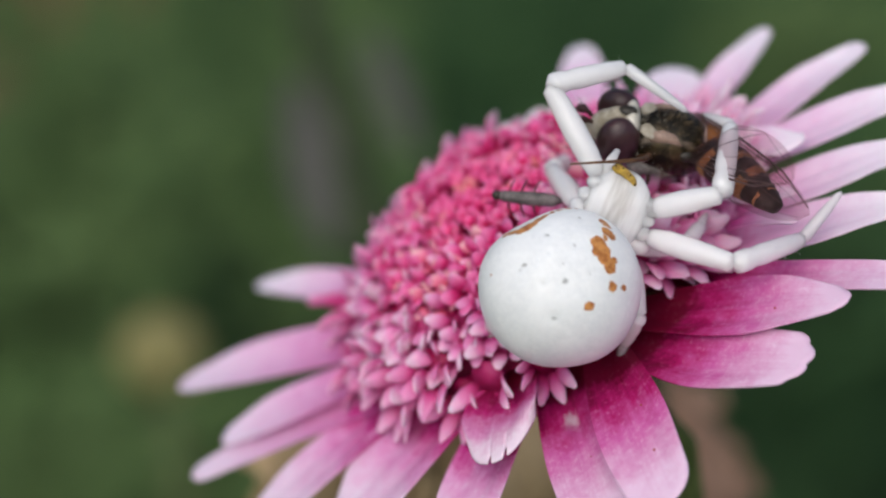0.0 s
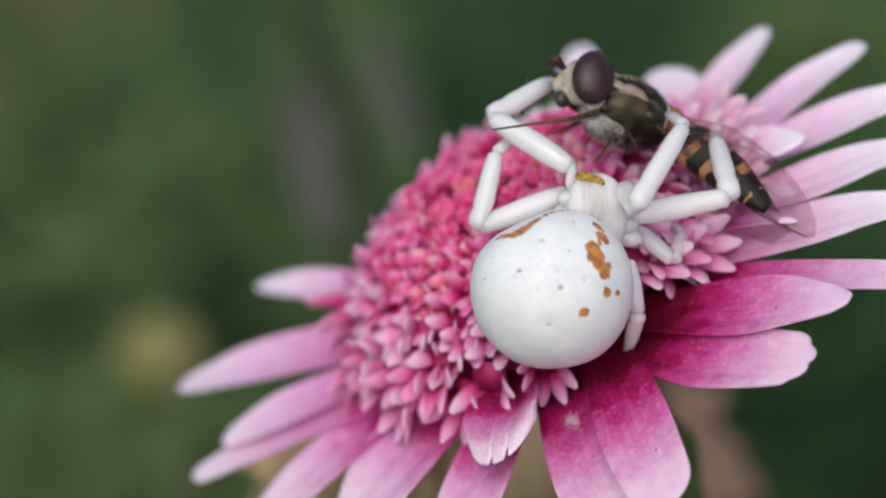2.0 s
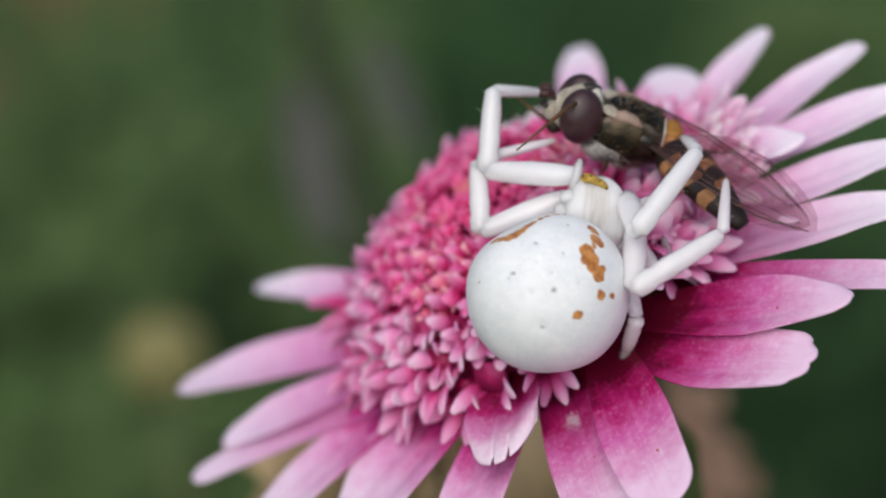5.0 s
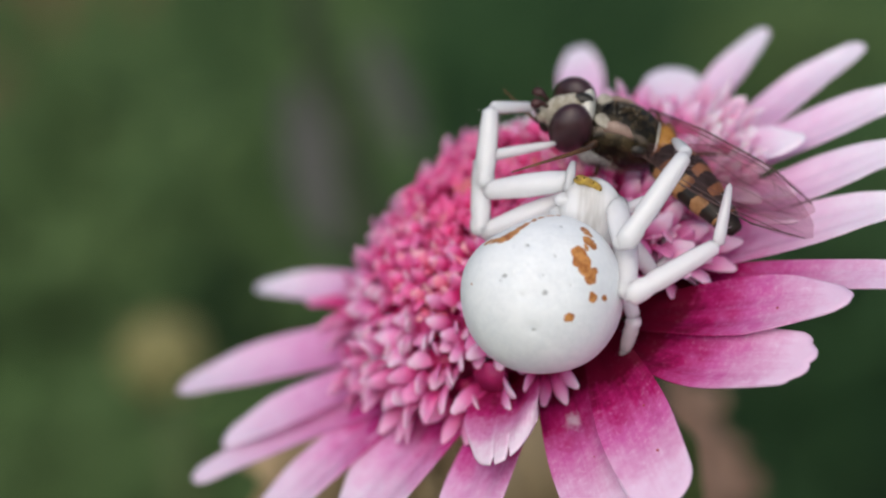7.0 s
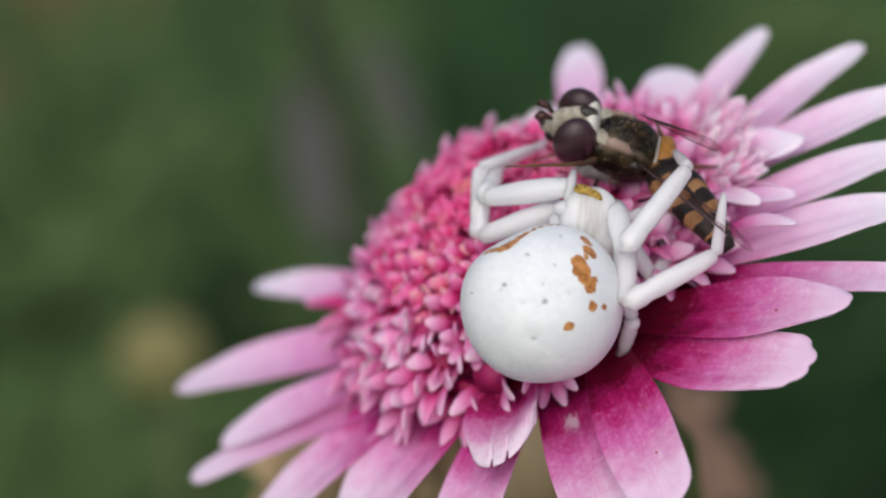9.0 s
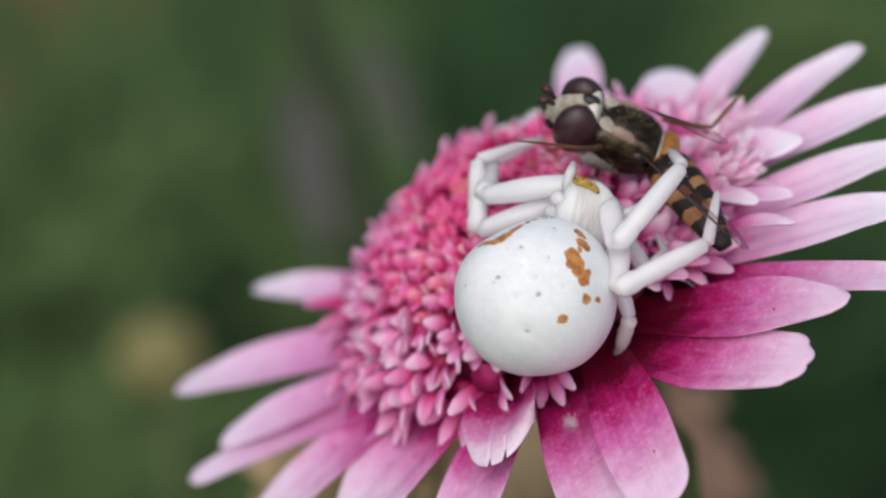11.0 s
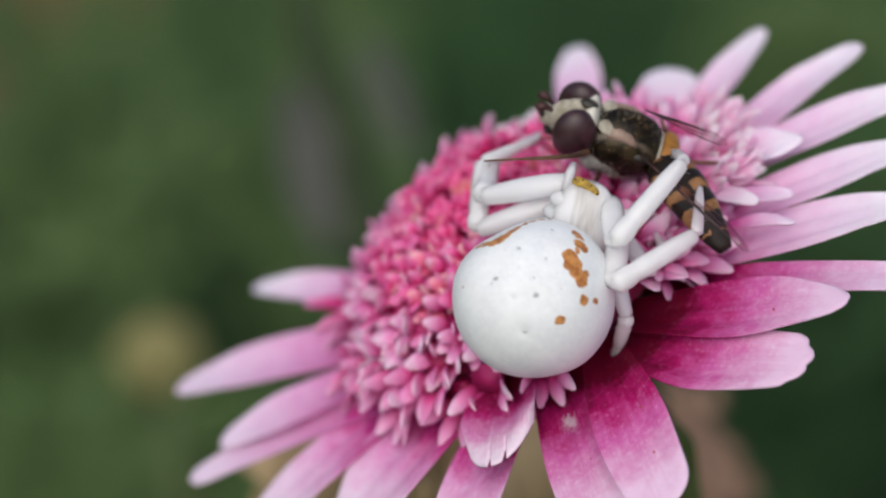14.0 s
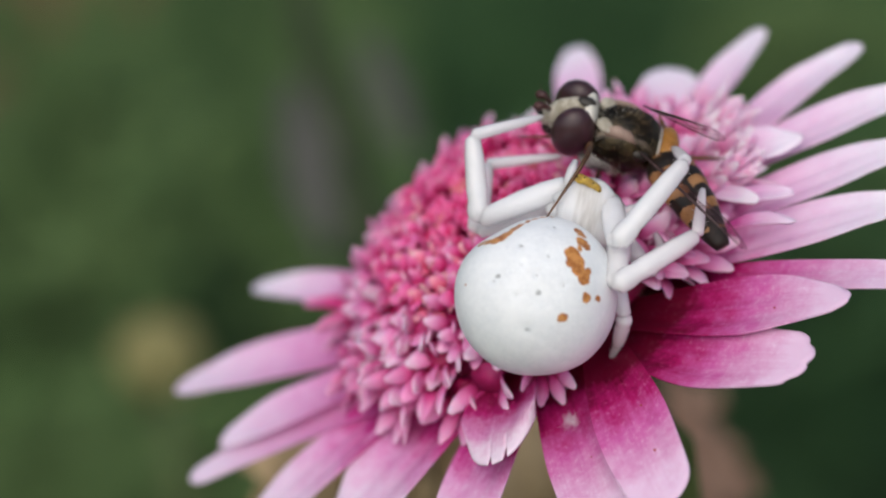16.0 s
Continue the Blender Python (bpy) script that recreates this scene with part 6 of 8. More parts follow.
    walk(right_leg_one[1], [
        (0, aim(6.39, 3.51, 0.04, 7.03, 6.36, -3.25)), (0.5, aim(5.50, 3.32, 0.64, 5.94, 6.43, -2.44)), (1, aim(4.23, 3.64, 1.39, 5.71, 6.77, -1.35)),
        (1.5, aim(3.34, 3.48, 1.68, 5.28, 6.61, -0.76)), (2, aim(3.13, 3.29, 1.68, 5.21, 6.55, -0.44)), (2.5, aim(3.29, 3.40, 1.71, 5.27, 6.43, -0.81)),
        (3, aim(3.53, 3.38, 1.71, 5.62, 6.40, -0.72)), (3.5, aim(2.93, 2.52, 1.43, 5.34, 6.11, 0.58)), (4, aim(3.40, 2.57, 1.50, 6.03, 5.59, -0.35)),
        (6.5, aim(3.15, 2.06, 1.26, 5.54, 5.73, 0.75)), (7, aim(3.04, 1.98, 1.24, 5.53, 5.59, 0.90)), (7.5, aim(3.09, 2.02, 1.28, 5.56, 5.60, 0.59)),
        (8, aim(3.22, 2.12, 1.32, 5.76, 5.53, 0.17)), (8.5, aim(3.17, 2.16, 1.36, 5.78, 5.38, -0.11)), (9, aim(3.13, 2.23, 1.30, 5.73, 5.41, -0.29)),
        (11.5, aim(3.11, 2.01, 1.25, 5.85, 5.17, -0.14)), (12, aim(3.19, 2.03, 1.10, 5.95, 5.22, -0.20)), (12.5, aim(3.11, 2.08, 1.23, 5.88, 5.30, 0.06)),
        (13, aim(3.13, 1.97, 1.28, 5.90, 5.18, 0.08)), (13.5, aim(3.11, 2.12, 1.32, 5.88, 5.32, 0.09)), (14, aim(3.13, 2.17, 1.33, 5.93, 5.37, 0.16)),
        (14.5, aim(3.09, 2.08, 1.34, 5.91, 5.28, 0.24)), (15, aim(3.18, 2.08, 1.25, 5.99, 5.28, 0.11)), (15.5, aim(3.13, 2.02, 1.26, 5.94, 5.23, 0.15)),
        (16, aim(3.07, 2.04, 1.28, 5.87, 5.26, 0.19)),
    ])
    walk(right_leg_one[2], [
        (0, aim(7.03, 6.36, -3.25, 5.97, 6.84, -5.45)), (0.5, aim(5.94, 6.43, -2.44, 4.37, 6.79, -4.34)), (1, aim(5.71, 6.77, -1.35, 4.82, 7.09, -3.64)),
        (1.5, aim(5.28, 6.61, -0.76, 4.73, 7.20, -3.11)), (2, aim(5.21, 6.55, -0.44, 4.70, 7.09, -2.81)), (2.5, aim(5.27, 6.43, -0.81, 4.87, 6.99, -3.19)),
        (3, aim(5.62, 6.40, -0.72, 5.18, 6.85, -3.12)), (3.5, aim(5.34, 6.11, 0.58, 4.90, 6.75, -1.78)), (4, aim(6.03, 5.59, -0.35, 5.53, 6.22, -2.70)),
        (6.5, aim(5.54, 5.73, 0.75, 5.27, 6.30, -1.65)), (7, aim(5.53, 5.59, 0.90, 5.21, 6.18, -1.50)), (7.5, aim(5.56, 5.60, 0.59, 5.33, 6.08, -1.84)),
        (8, aim(5.76, 5.53, 0.17, 5.50, 6.03, -2.25)), (8.5, aim(5.78, 5.38, -0.11, 5.49, 5.90, -2.53)), (9, aim(5.73, 5.41, -0.29, 5.38, 6.08, -2.65)),
        (11.5, aim(5.85, 5.17, -0.14, 5.53, 5.80, -2.52)), (12, aim(5.95, 5.22, -0.20, 5.64, 5.82, -2.60)), (12.5, aim(5.88, 5.30, 0.06, 5.63, 5.79, -2.36)),
        (13, aim(5.90, 5.18, 0.08, 5.65, 5.63, -2.35)), (13.5, aim(5.88, 5.32, 0.09, 5.63, 5.75, -2.35)), (14, aim(5.93, 5.37, 0.16, 5.69, 5.79, -2.27)),
        (14.5, aim(5.91, 5.28, 0.24, 5.68, 5.70, -2.20)), (15, aim(5.99, 5.28, 0.11, 5.69, 5.89, -2.28)), (15.5, aim(5.94, 5.23, 0.15, 5.64, 5.82, -2.25)),
        (16, aim(5.87, 5.26, 0.19, 5.57, 5.84, -2.21)),
    ])
    walk(right_leg_two[0], [
        (0, aim(3.65, 1.85, -1.60, 6.83, 0.78, 0.71)), (0.5, aim(3.39, 2.17, -1.60, 7.35, 2.05, -0.67)), (1, aim(3.21, 2.73, -1.60, 6.90, 4.39, -1.21)),
        (1.5, aim(3.16, 2.97, -1.60, 7.11, 3.89, -1.23)), (2, aim(3.27, 2.99, -1.60, 7.01, 3.71, -0.19)), (2.5, aim(3.35, 2.99, -1.60, 7.04, 3.71, -0.04)),
        (3, aim(3.50, 2.90, -1.60, 4.74, 0.90, 1.72)), (3.5, aim(3.32, 2.81, -1.60, 3.13, 0.44, 1.70)), (4, aim(3.54, 2.77, -1.60, 3.24, 0.33, 1.64)),
        (6.5, aim(3.35, 2.81, -1.60, 3.26, 0.04, 1.38)), (7, aim(3.26, 2.74, -1.60, 3.21, -0.05, 1.36)), (7.5, aim(3.30, 2.73, -1.60, 3.21, -0.05, 1.37)),
        (8, aim(3.38, 2.76, -1.60, 3.29, -0.02, 1.36)), (8.5, aim(3.29, 2.73, -1.60, 3.19, -0.07, 1.36)), (9, aim(3.29, 2.90, -1.60, 3.19, 0.09, 1.34)),
        (11.5, aim(3.44, 2.78, -1.60, 3.12, 0.30, 1.61)), (12, aim(3.44, 3.08, -1.60, 3.22, 0.30, 1.35)), (12.5, aim(3.44, 3.01, -1.60, 3.10, 0.34, 1.45)),
        (13, aim(3.46, 2.81, -1.60, 3.10, 0.27, 1.55)), (13.5, aim(3.44, 2.87, -1.60, 3.05, 0.46, 1.65)), (14, aim(3.51, 2.87, -1.60, 3.07, 0.51, 1.69)),
        (14.5, aim(3.51, 2.73, -1.60, 3.02, 0.44, 1.72)), (15, aim(3.51, 2.86, -1.60, 3.11, 0.46, 1.66)), (15.5, aim(3.46, 2.75, -1.60, 3.07, 0.38, 1.69)),
        (16, aim(3.40, 2.72, -1.60, 3.00, 0.40, 1.71)),
    ])
    walk(right_leg_two[1], [
        (0, aim(6.83, 0.78, 0.71, 9.79, 1.74, -2.18)), (0.5, aim(7.35, 2.05, -0.67, 7.59, 3.99, -4.44)), (1, aim(6.90, 4.39, -1.21, 7.35, 5.84, -5.18)),
        (1.5, aim(7.11, 3.89, -1.23, 6.23, 6.74, -4.26)), (2, aim(7.01, 3.71, -0.19, 6.64, 6.25, -3.57)), (2.5, aim(7.04, 3.71, -0.04, 6.61, 6.14, -3.51)),
        (3, aim(4.74, 0.90, 1.72, 6.94, 4.22, 0.24)), (3.5, aim(3.13, 0.44, 1.70, 6.46, 2.75, 0.42)), (4, aim(3.24, 0.33, 1.64, 6.74, 2.61, 0.91)),
        (6.5, aim(3.26, 0.04, 1.38, 6.84, 2.07, 0.32)), (7, aim(3.21, -0.05, 1.36, 6.81, 2.02, 0.43)), (7.5, aim(3.21, -0.05, 1.37, 6.78, 1.98, 0.25)),
        (8, aim(3.29, -0.02, 1.36, 6.95, 1.96, 0.52)), (8.5, aim(3.19, -0.07, 1.36, 6.95, 1.87, 0.90)), (9, aim(3.19, 0.09, 1.34, 6.81, 2.00, 0.18)),
        (11.5, aim(3.12, 0.30, 1.61, 6.71, 2.10, 0.24)), (12, aim(3.22, 0.30, 1.35, 6.61, 2.15, -0.42)), (12.5, aim(3.10, 0.34, 1.45, 6.49, 2.17, -0.35)),
        (13, aim(3.10, 0.27, 1.55, 6.46, 2.17, -0.21)), (13.5, aim(3.05, 0.46, 1.65, 6.38, 2.44, -0.09)), (14, aim(3.07, 0.51, 1.69, 6.44, 2.51, 0.04)),
        (14.5, aim(3.02, 0.44, 1.72, 6.43, 2.44, 0.16)), (15, aim(3.11, 0.46, 1.66, 6.49, 2.44, 0.00)), (15.5, aim(3.07, 0.38, 1.69, 6.42, 2.36, -0.01)),
        (16, aim(3.00, 0.40, 1.71, 6.33, 2.38, -0.02)),
    ])
    walk(right_leg_two[2], [
        (0, aim(9.79, 1.74, -2.18, 11.32, 3.63, -1.97)), (0.5, aim(7.59, 3.99, -4.44, 6.52, 4.04, -6.63)), (1, aim(7.35, 5.84, -5.18, 6.16, 6.96, -7.00)),
        (1.5, aim(6.23, 6.74, -4.26, 5.67, 7.11, -6.60)), (2, aim(6.64, 6.25, -3.57, 5.64, 6.47, -5.79)), (2.5, aim(6.61, 6.14, -3.51, 5.74, 6.33, -5.78)),
        (3, aim(6.94, 4.22, 0.24, 6.57, 5.89, -1.49)), (3.5, aim(6.46, 2.75, 0.42, 6.46, 5.13, -0.11)), (4, aim(6.74, 2.61, 0.91, 6.78, 4.33, -0.83)),
        (6.5, aim(6.84, 2.07, 0.32, 7.33, 4.45, 0.41)), (7, aim(6.81, 2.02, 0.43, 7.28, 4.41, 0.35)), (7.5, aim(6.78, 1.98, 0.25, 7.38, 4.31, -0.17)),
        (8, aim(6.95, 1.96, 0.52, 7.47, 4.23, -0.18)), (8.5, aim(6.95, 1.87, 0.90, 7.38, 4.09, -0.01)), (9, aim(6.81, 2.00, 0.18, 7.10, 4.43, 0.25)),
        (11.5, aim(6.71, 2.10, 0.24, 7.25, 4.18, -0.91)), (12, aim(6.61, 2.15, -0.42, 7.31, 4.42, -0.97)), (12.5, aim(6.49, 2.17, -0.35, 7.39, 4.28, -1.19)),
        (13, aim(6.46, 2.17, -0.21, 7.04, 4.19, -1.45)), (13.5, aim(6.38, 2.44, -0.09, 6.63, 4.38, -1.55)), (14, aim(6.44, 2.51, 0.04, 6.69, 4.42, -1.45)),
        (14.5, aim(6.43, 2.44, 0.16, 6.68, 4.33, -1.36)), (15, aim(6.49, 2.44, 0.00, 6.71, 4.44, -1.39)), (15.5, aim(6.42, 2.36, -0.01, 6.70, 4.30, -1.47)),
        (16, aim(6.33, 2.38, -0.02, 6.67, 4.25, -1.55)),
    ])
    walk(right_leg_three[0], [
        (0, aim(3.27, 1.40, -2.80, 5.03, 1.40, -2.03)), (0.5, aim(3.36, 1.46, -2.80, 4.81, 0.62, -1.86)), (1, aim(3.28, 2.13, -2.80, 5.03, 1.36, -2.67)),
        (1.5, aim(3.23, 2.31, -2.80, 4.72, 1.10, -2.69)), (2, aim(3.45, 2.44, -2.80, 4.91, 1.19, -2.70)), (2.5, aim(3.43, 2.38, -2.80, 4.89, 1.13, -2.70)),
        (3, aim(3.46, 2.35, -2.80, 4.40, 1.17, -1.61)), (3.5, aim(3.50, 2.26, -2.80, 4.33, 1.01, -1.59)), (4, aim(3.38, 2.14, -2.80, 4.34, 0.79, -1.83)),
        (6.5, aim(3.57, 2.25, -2.80, 4.64, 0.71, -2.38)), (7, aim(3.44, 2.25, -2.80, 4.58, 0.71, -2.71)), (7.5, aim(3.44, 2.25, -2.80, 4.56, 0.70, -2.72)),
        (8, aim(3.47, 2.30, -2.80, 4.58, 0.73, -2.72)), (8.5, aim(3.33, 2.28, -2.80, 4.43, 0.70, -2.72)), (9, aim(3.44, 2.57, -2.80, 4.52, 0.98, -2.72)),
        (11.5, aim(3.67, 2.29, -2.80, 4.57, 0.93, -1.78)), (12, aim(3.67, 2.60, -2.80, 4.58, 1.24, -1.78)), (12.5, aim(3.66, 2.53, -2.80, 4.58, 1.18, -1.79)),
        (13, aim(3.68, 2.34, -2.80, 4.60, 0.98, -1.80)), (13.5, aim(3.65, 2.40, -2.80, 4.58, 1.05, -1.80)), (14, aim(3.71, 2.40, -2.80, 4.64, 1.05, -1.81)),
        (14.5, aim(3.70, 2.27, -2.80, 4.64, 0.92, -1.82)), (15, aim(3.70, 2.41, -2.80, 4.64, 1.05, -1.82)), (15.5, aim(3.65, 2.30, -2.80, 4.60, 0.94, -1.83)),
        (16, aim(3.57, 2.28, -2.80, 4.53, 0.92, -1.84)),
    ])
    walk(right_leg_three[1], [
        (0, aim(5.03, 1.40, -2.03, 5.78, 2.31, -2.95)), (0.5, aim(4.81, 0.62, -1.86, 5.55, 1.57, -2.73)), (1, aim(5.03, 1.36, -2.67, 5.23, 1.98, -4.01)),
        (1.5, aim(4.72, 1.10, -2.69, 5.16, 2.31, -3.45)), (2, aim(4.91, 1.19, -2.70, 5.39, 2.28, -3.59)), (2.5, aim(4.89, 1.13, -2.70, 5.13, 2.02, -3.87)),
        (3, aim(4.40, 1.17, -1.61, 4.83, 1.78, -2.90)), (3.5, aim(4.33, 1.01, -1.59, 4.86, 1.69, -2.81)), (4, aim(4.34, 0.79, -1.83, 4.87, 1.46, -3.05)),
        (6.5, aim(4.64, 0.71, -2.38, 5.34, 1.57, -3.38)), (7, aim(4.58, 0.71, -2.71, 5.27, 1.57, -3.72)), (7.5, aim(4.56, 0.70, -2.72, 5.25, 1.59, -3.70)),
        (8, aim(4.58, 0.73, -2.72, 5.27, 1.64, -3.67)), (8.5, aim(4.43, 0.70, -2.72, 5.12, 1.64, -3.65)), (9, aim(4.52, 0.98, -2.72, 5.21, 1.94, -3.63)),
        (11.5, aim(4.57, 0.93, -1.78, 5.32, 1.72, -2.80)), (12, aim(4.58, 1.24, -1.78, 5.30, 2.04, -2.81)), (12.5, aim(4.58, 1.18, -1.79, 5.28, 1.99, -2.82)),
        (13, aim(4.60, 0.98, -1.80, 5.28, 1.81, -2.83)), (13.5, aim(4.58, 1.05, -1.80, 5.24, 1.89, -2.84)), (14, aim(4.64, 1.05, -1.81, 5.29, 1.90, -2.85)),
        (14.5, aim(4.64, 0.92, -1.82, 5.27, 1.78, -2.86)), (15, aim(4.64, 1.05, -1.82, 5.25, 1.93, -2.87)), (15.5, aim(4.60, 0.94, -1.83, 5.18, 1.83, -2.88)),
        (16, aim(4.53, 0.92, -1.84, 5.10, 1.82, -2.88)),
    ])
    walk(right_leg_three[2], [
        (0, aim(5.78, 2.31, -2.95, 6.10, 2.77, -4.08)), (0.5, aim(5.55, 1.57, -2.73, 5.83, 2.04, -3.88)), (1, aim(5.23, 1.98, -4.01, 4.33, 2.38, -4.80)),
        (1.5, aim(5.16, 2.31, -3.45, 4.71, 2.89, -4.48)), (2, aim(5.39, 2.28, -3.59, 4.81, 2.91, -4.53)), (2.5, aim(5.13, 2.02, -3.87, 4.76, 2.68, -4.89)),
        (3, aim(4.83, 1.78, -2.90, 4.67, 2.47, -3.96)), (3.5, aim(4.86, 1.69, -2.81, 4.69, 2.49, -3.78)), (4, aim(4.87, 1.46, -3.05, 4.57, 2.49, -3.73)),
        (6.5, aim(5.34, 1.57, -3.38, 4.92, 2.60, -3.99)), (7, aim(5.27, 1.57, -3.72, 4.85, 2.60, -4.31)), (7.5, aim(5.25, 1.59, -3.70, 4.84, 2.60, -4.32)),
        (8, aim(5.27, 1.64, -3.67, 4.87, 2.65, -4.33)), (8.5, aim(5.12, 1.64, -3.65, 4.73, 2.63, -4.33)), (9, aim(5.21, 1.94, -3.63, 4.83, 2.92, -4.33)),
        (11.5, aim(5.32, 1.72, -2.80, 5.00, 2.63, -3.62)), (12, aim(5.30, 2.04, -2.81, 5.00, 2.94, -3.65)), (12.5, aim(5.28, 1.99, -2.82, 4.99, 2.88, -3.68)),
        (13, aim(5.28, 1.81, -2.83, 5.00, 2.68, -3.70)), (13.5, aim(5.24, 1.89, -2.84, 4.97, 2.75, -3.73)), (14, aim(5.29, 1.90, -2.85, 5.03, 2.75, -3.75)),
        (14.5, aim(5.27, 1.78, -2.86, 5.02, 2.62, -3.78)), (15, aim(5.25, 1.93, -2.87, 5.01, 2.75, -3.80)), (15.5, aim(5.18, 1.83, -2.88, 4.96, 2.64, -3.82)),
        (16, aim(5.10, 1.82, -2.88, 4.89, 2.62, -3.84)),
    ])
    walk(right_leg_four[0], [
        (0, aim(2.98, 0.73, -1.60, 3.21, -1.28, -0.88)), (0.5, aim(2.94, 1.00, -1.60, 3.32, -1.11, -1.54)), (1, aim(2.76, 1.11, -1.60, 3.06, -1.01, -1.54)),
        (1.5, aim(2.82, 1.29, -1.60, 3.18, -0.83, -1.54)), (2, aim(3.04, 1.19, -1.60, 3.46, -0.91, -1.53)), (2.5, aim(3.05, 1.14, -1.60, 3.50, -0.96, -1.53)),
        (3, aim(3.11, 1.10, -1.60, 3.58, -0.99, -1.53)), (3.5, aim(3.12, 1.07, -1.60, 3.60, -1.00, -1.33)), (4, aim(2.97, 1.01, -1.60, 3.46, -1.00, -1.03)),
        (6.5, aim(3.07, 1.13, -1.60, 3.74, -0.89, -1.30)), (7, aim(2.93, 1.13, -1.60, 3.64, -0.90, -1.46)), (7.5, aim(2.92, 1.13, -1.60, 3.63, -0.90, -1.52)),
        (8, aim(2.96, 1.17, -1.60, 3.67, -0.85, -1.52)), (8.5, aim(2.82, 1.15, -1.60, 3.52, -0.87, -1.52)), (9, aim(2.92, 1.44, -1.60, 3.63, -0.59, -1.52)),
        (11.5, aim(3.16, 1.16, -1.60, 3.80, -0.89, -1.52)), (12, aim(3.15, 1.47, -1.60, 3.78, -0.58, -1.52)), (12.5, aim(3.15, 1.41, -1.60, 3.77, -0.65, -1.52)),
        (13, aim(3.16, 1.21, -1.60, 3.77, -0.85, -1.52)), (13.5, aim(3.13, 1.27, -1.60, 3.73, -0.79, -1.53)), (14, aim(3.19, 1.28, -1.60, 3.76, -0.77, -1.30)),
        (14.5, aim(3.19, 1.14, -1.60, 3.73, -0.90, -1.21)), (15, aim(3.18, 1.28, -1.60, 3.71, -0.75, -1.14)), (15.5, aim(3.13, 1.17, -1.60, 3.64, -0.85, -1.08)),
        (16, aim(3.06, 1.15, -1.60, 3.54, -0.86, -1.03)),
    ])
    walk(right_leg_four[1], [
        (0, aim(3.21, -1.28, -0.88, 2.67, -2.44, -2.16)), (0.5, aim(3.32, -1.11, -1.54, 2.40, -2.67, -1.55)), (1, aim(3.06, -1.01, -1.54, 2.52, -2.62, -2.19)),
        (1.5, aim(3.18, -0.83, -1.54, 2.76, -2.30, -2.50)), (2, aim(3.46, -0.91, -1.53, 3.15, -2.25, -2.70)), (2.5, aim(3.50, -0.96, -1.53, 3.18, -2.27, -2.74)),
        (3, aim(3.58, -0.99, -1.53, 3.25, -2.27, -2.77)), (3.5, aim(3.60, -1.00, -1.33, 3.27, -2.26, -2.59)), (4, aim(3.46, -1.00, -1.03, 3.12, -2.27, -2.27)),
        (6.5, aim(3.74, -0.89, -1.30, 3.44, -2.16, -2.55)), (7, aim(3.64, -0.90, -1.46, 3.35, -2.17, -2.71)), (7.5, aim(3.63, -0.90, -1.52, 3.34, -2.16, -2.78)),
        (8, aim(3.67, -0.85, -1.52, 3.37, -2.11, -2.78)), (8.5, aim(3.52, -0.87, -1.52, 3.22, -2.12, -2.79)), (9, aim(3.63, -0.59, -1.52, 3.32, -1.83, -2.79)),
        (11.5, aim(3.80, -0.89, -1.52, 3.52, -2.08, -2.85)), (12, aim(3.78, -0.58, -1.52, 3.50, -1.76, -2.86)), (12.5, aim(3.77, -0.65, -1.52, 3.49, -1.82, -2.87)),
        (13, aim(3.77, -0.85, -1.52, 3.50, -2.02, -2.88)), (13.5, aim(3.73, -0.79, -1.53, 3.46, -1.94, -2.89)), (14, aim(3.76, -0.77, -1.30, 3.51, -1.93, -2.67)),
        (14.5, aim(3.73, -0.90, -1.21, 3.49, -2.05, -2.58)), (15, aim(3.71, -0.75, -1.14, 3.47, -1.91, -2.51)), (15.5, aim(3.64, -0.85, -1.08, 3.41, -2.01, -2.45)),
        (16, aim(3.54, -0.86, -1.03, 3.32, -2.02, -2.40)),
    ])
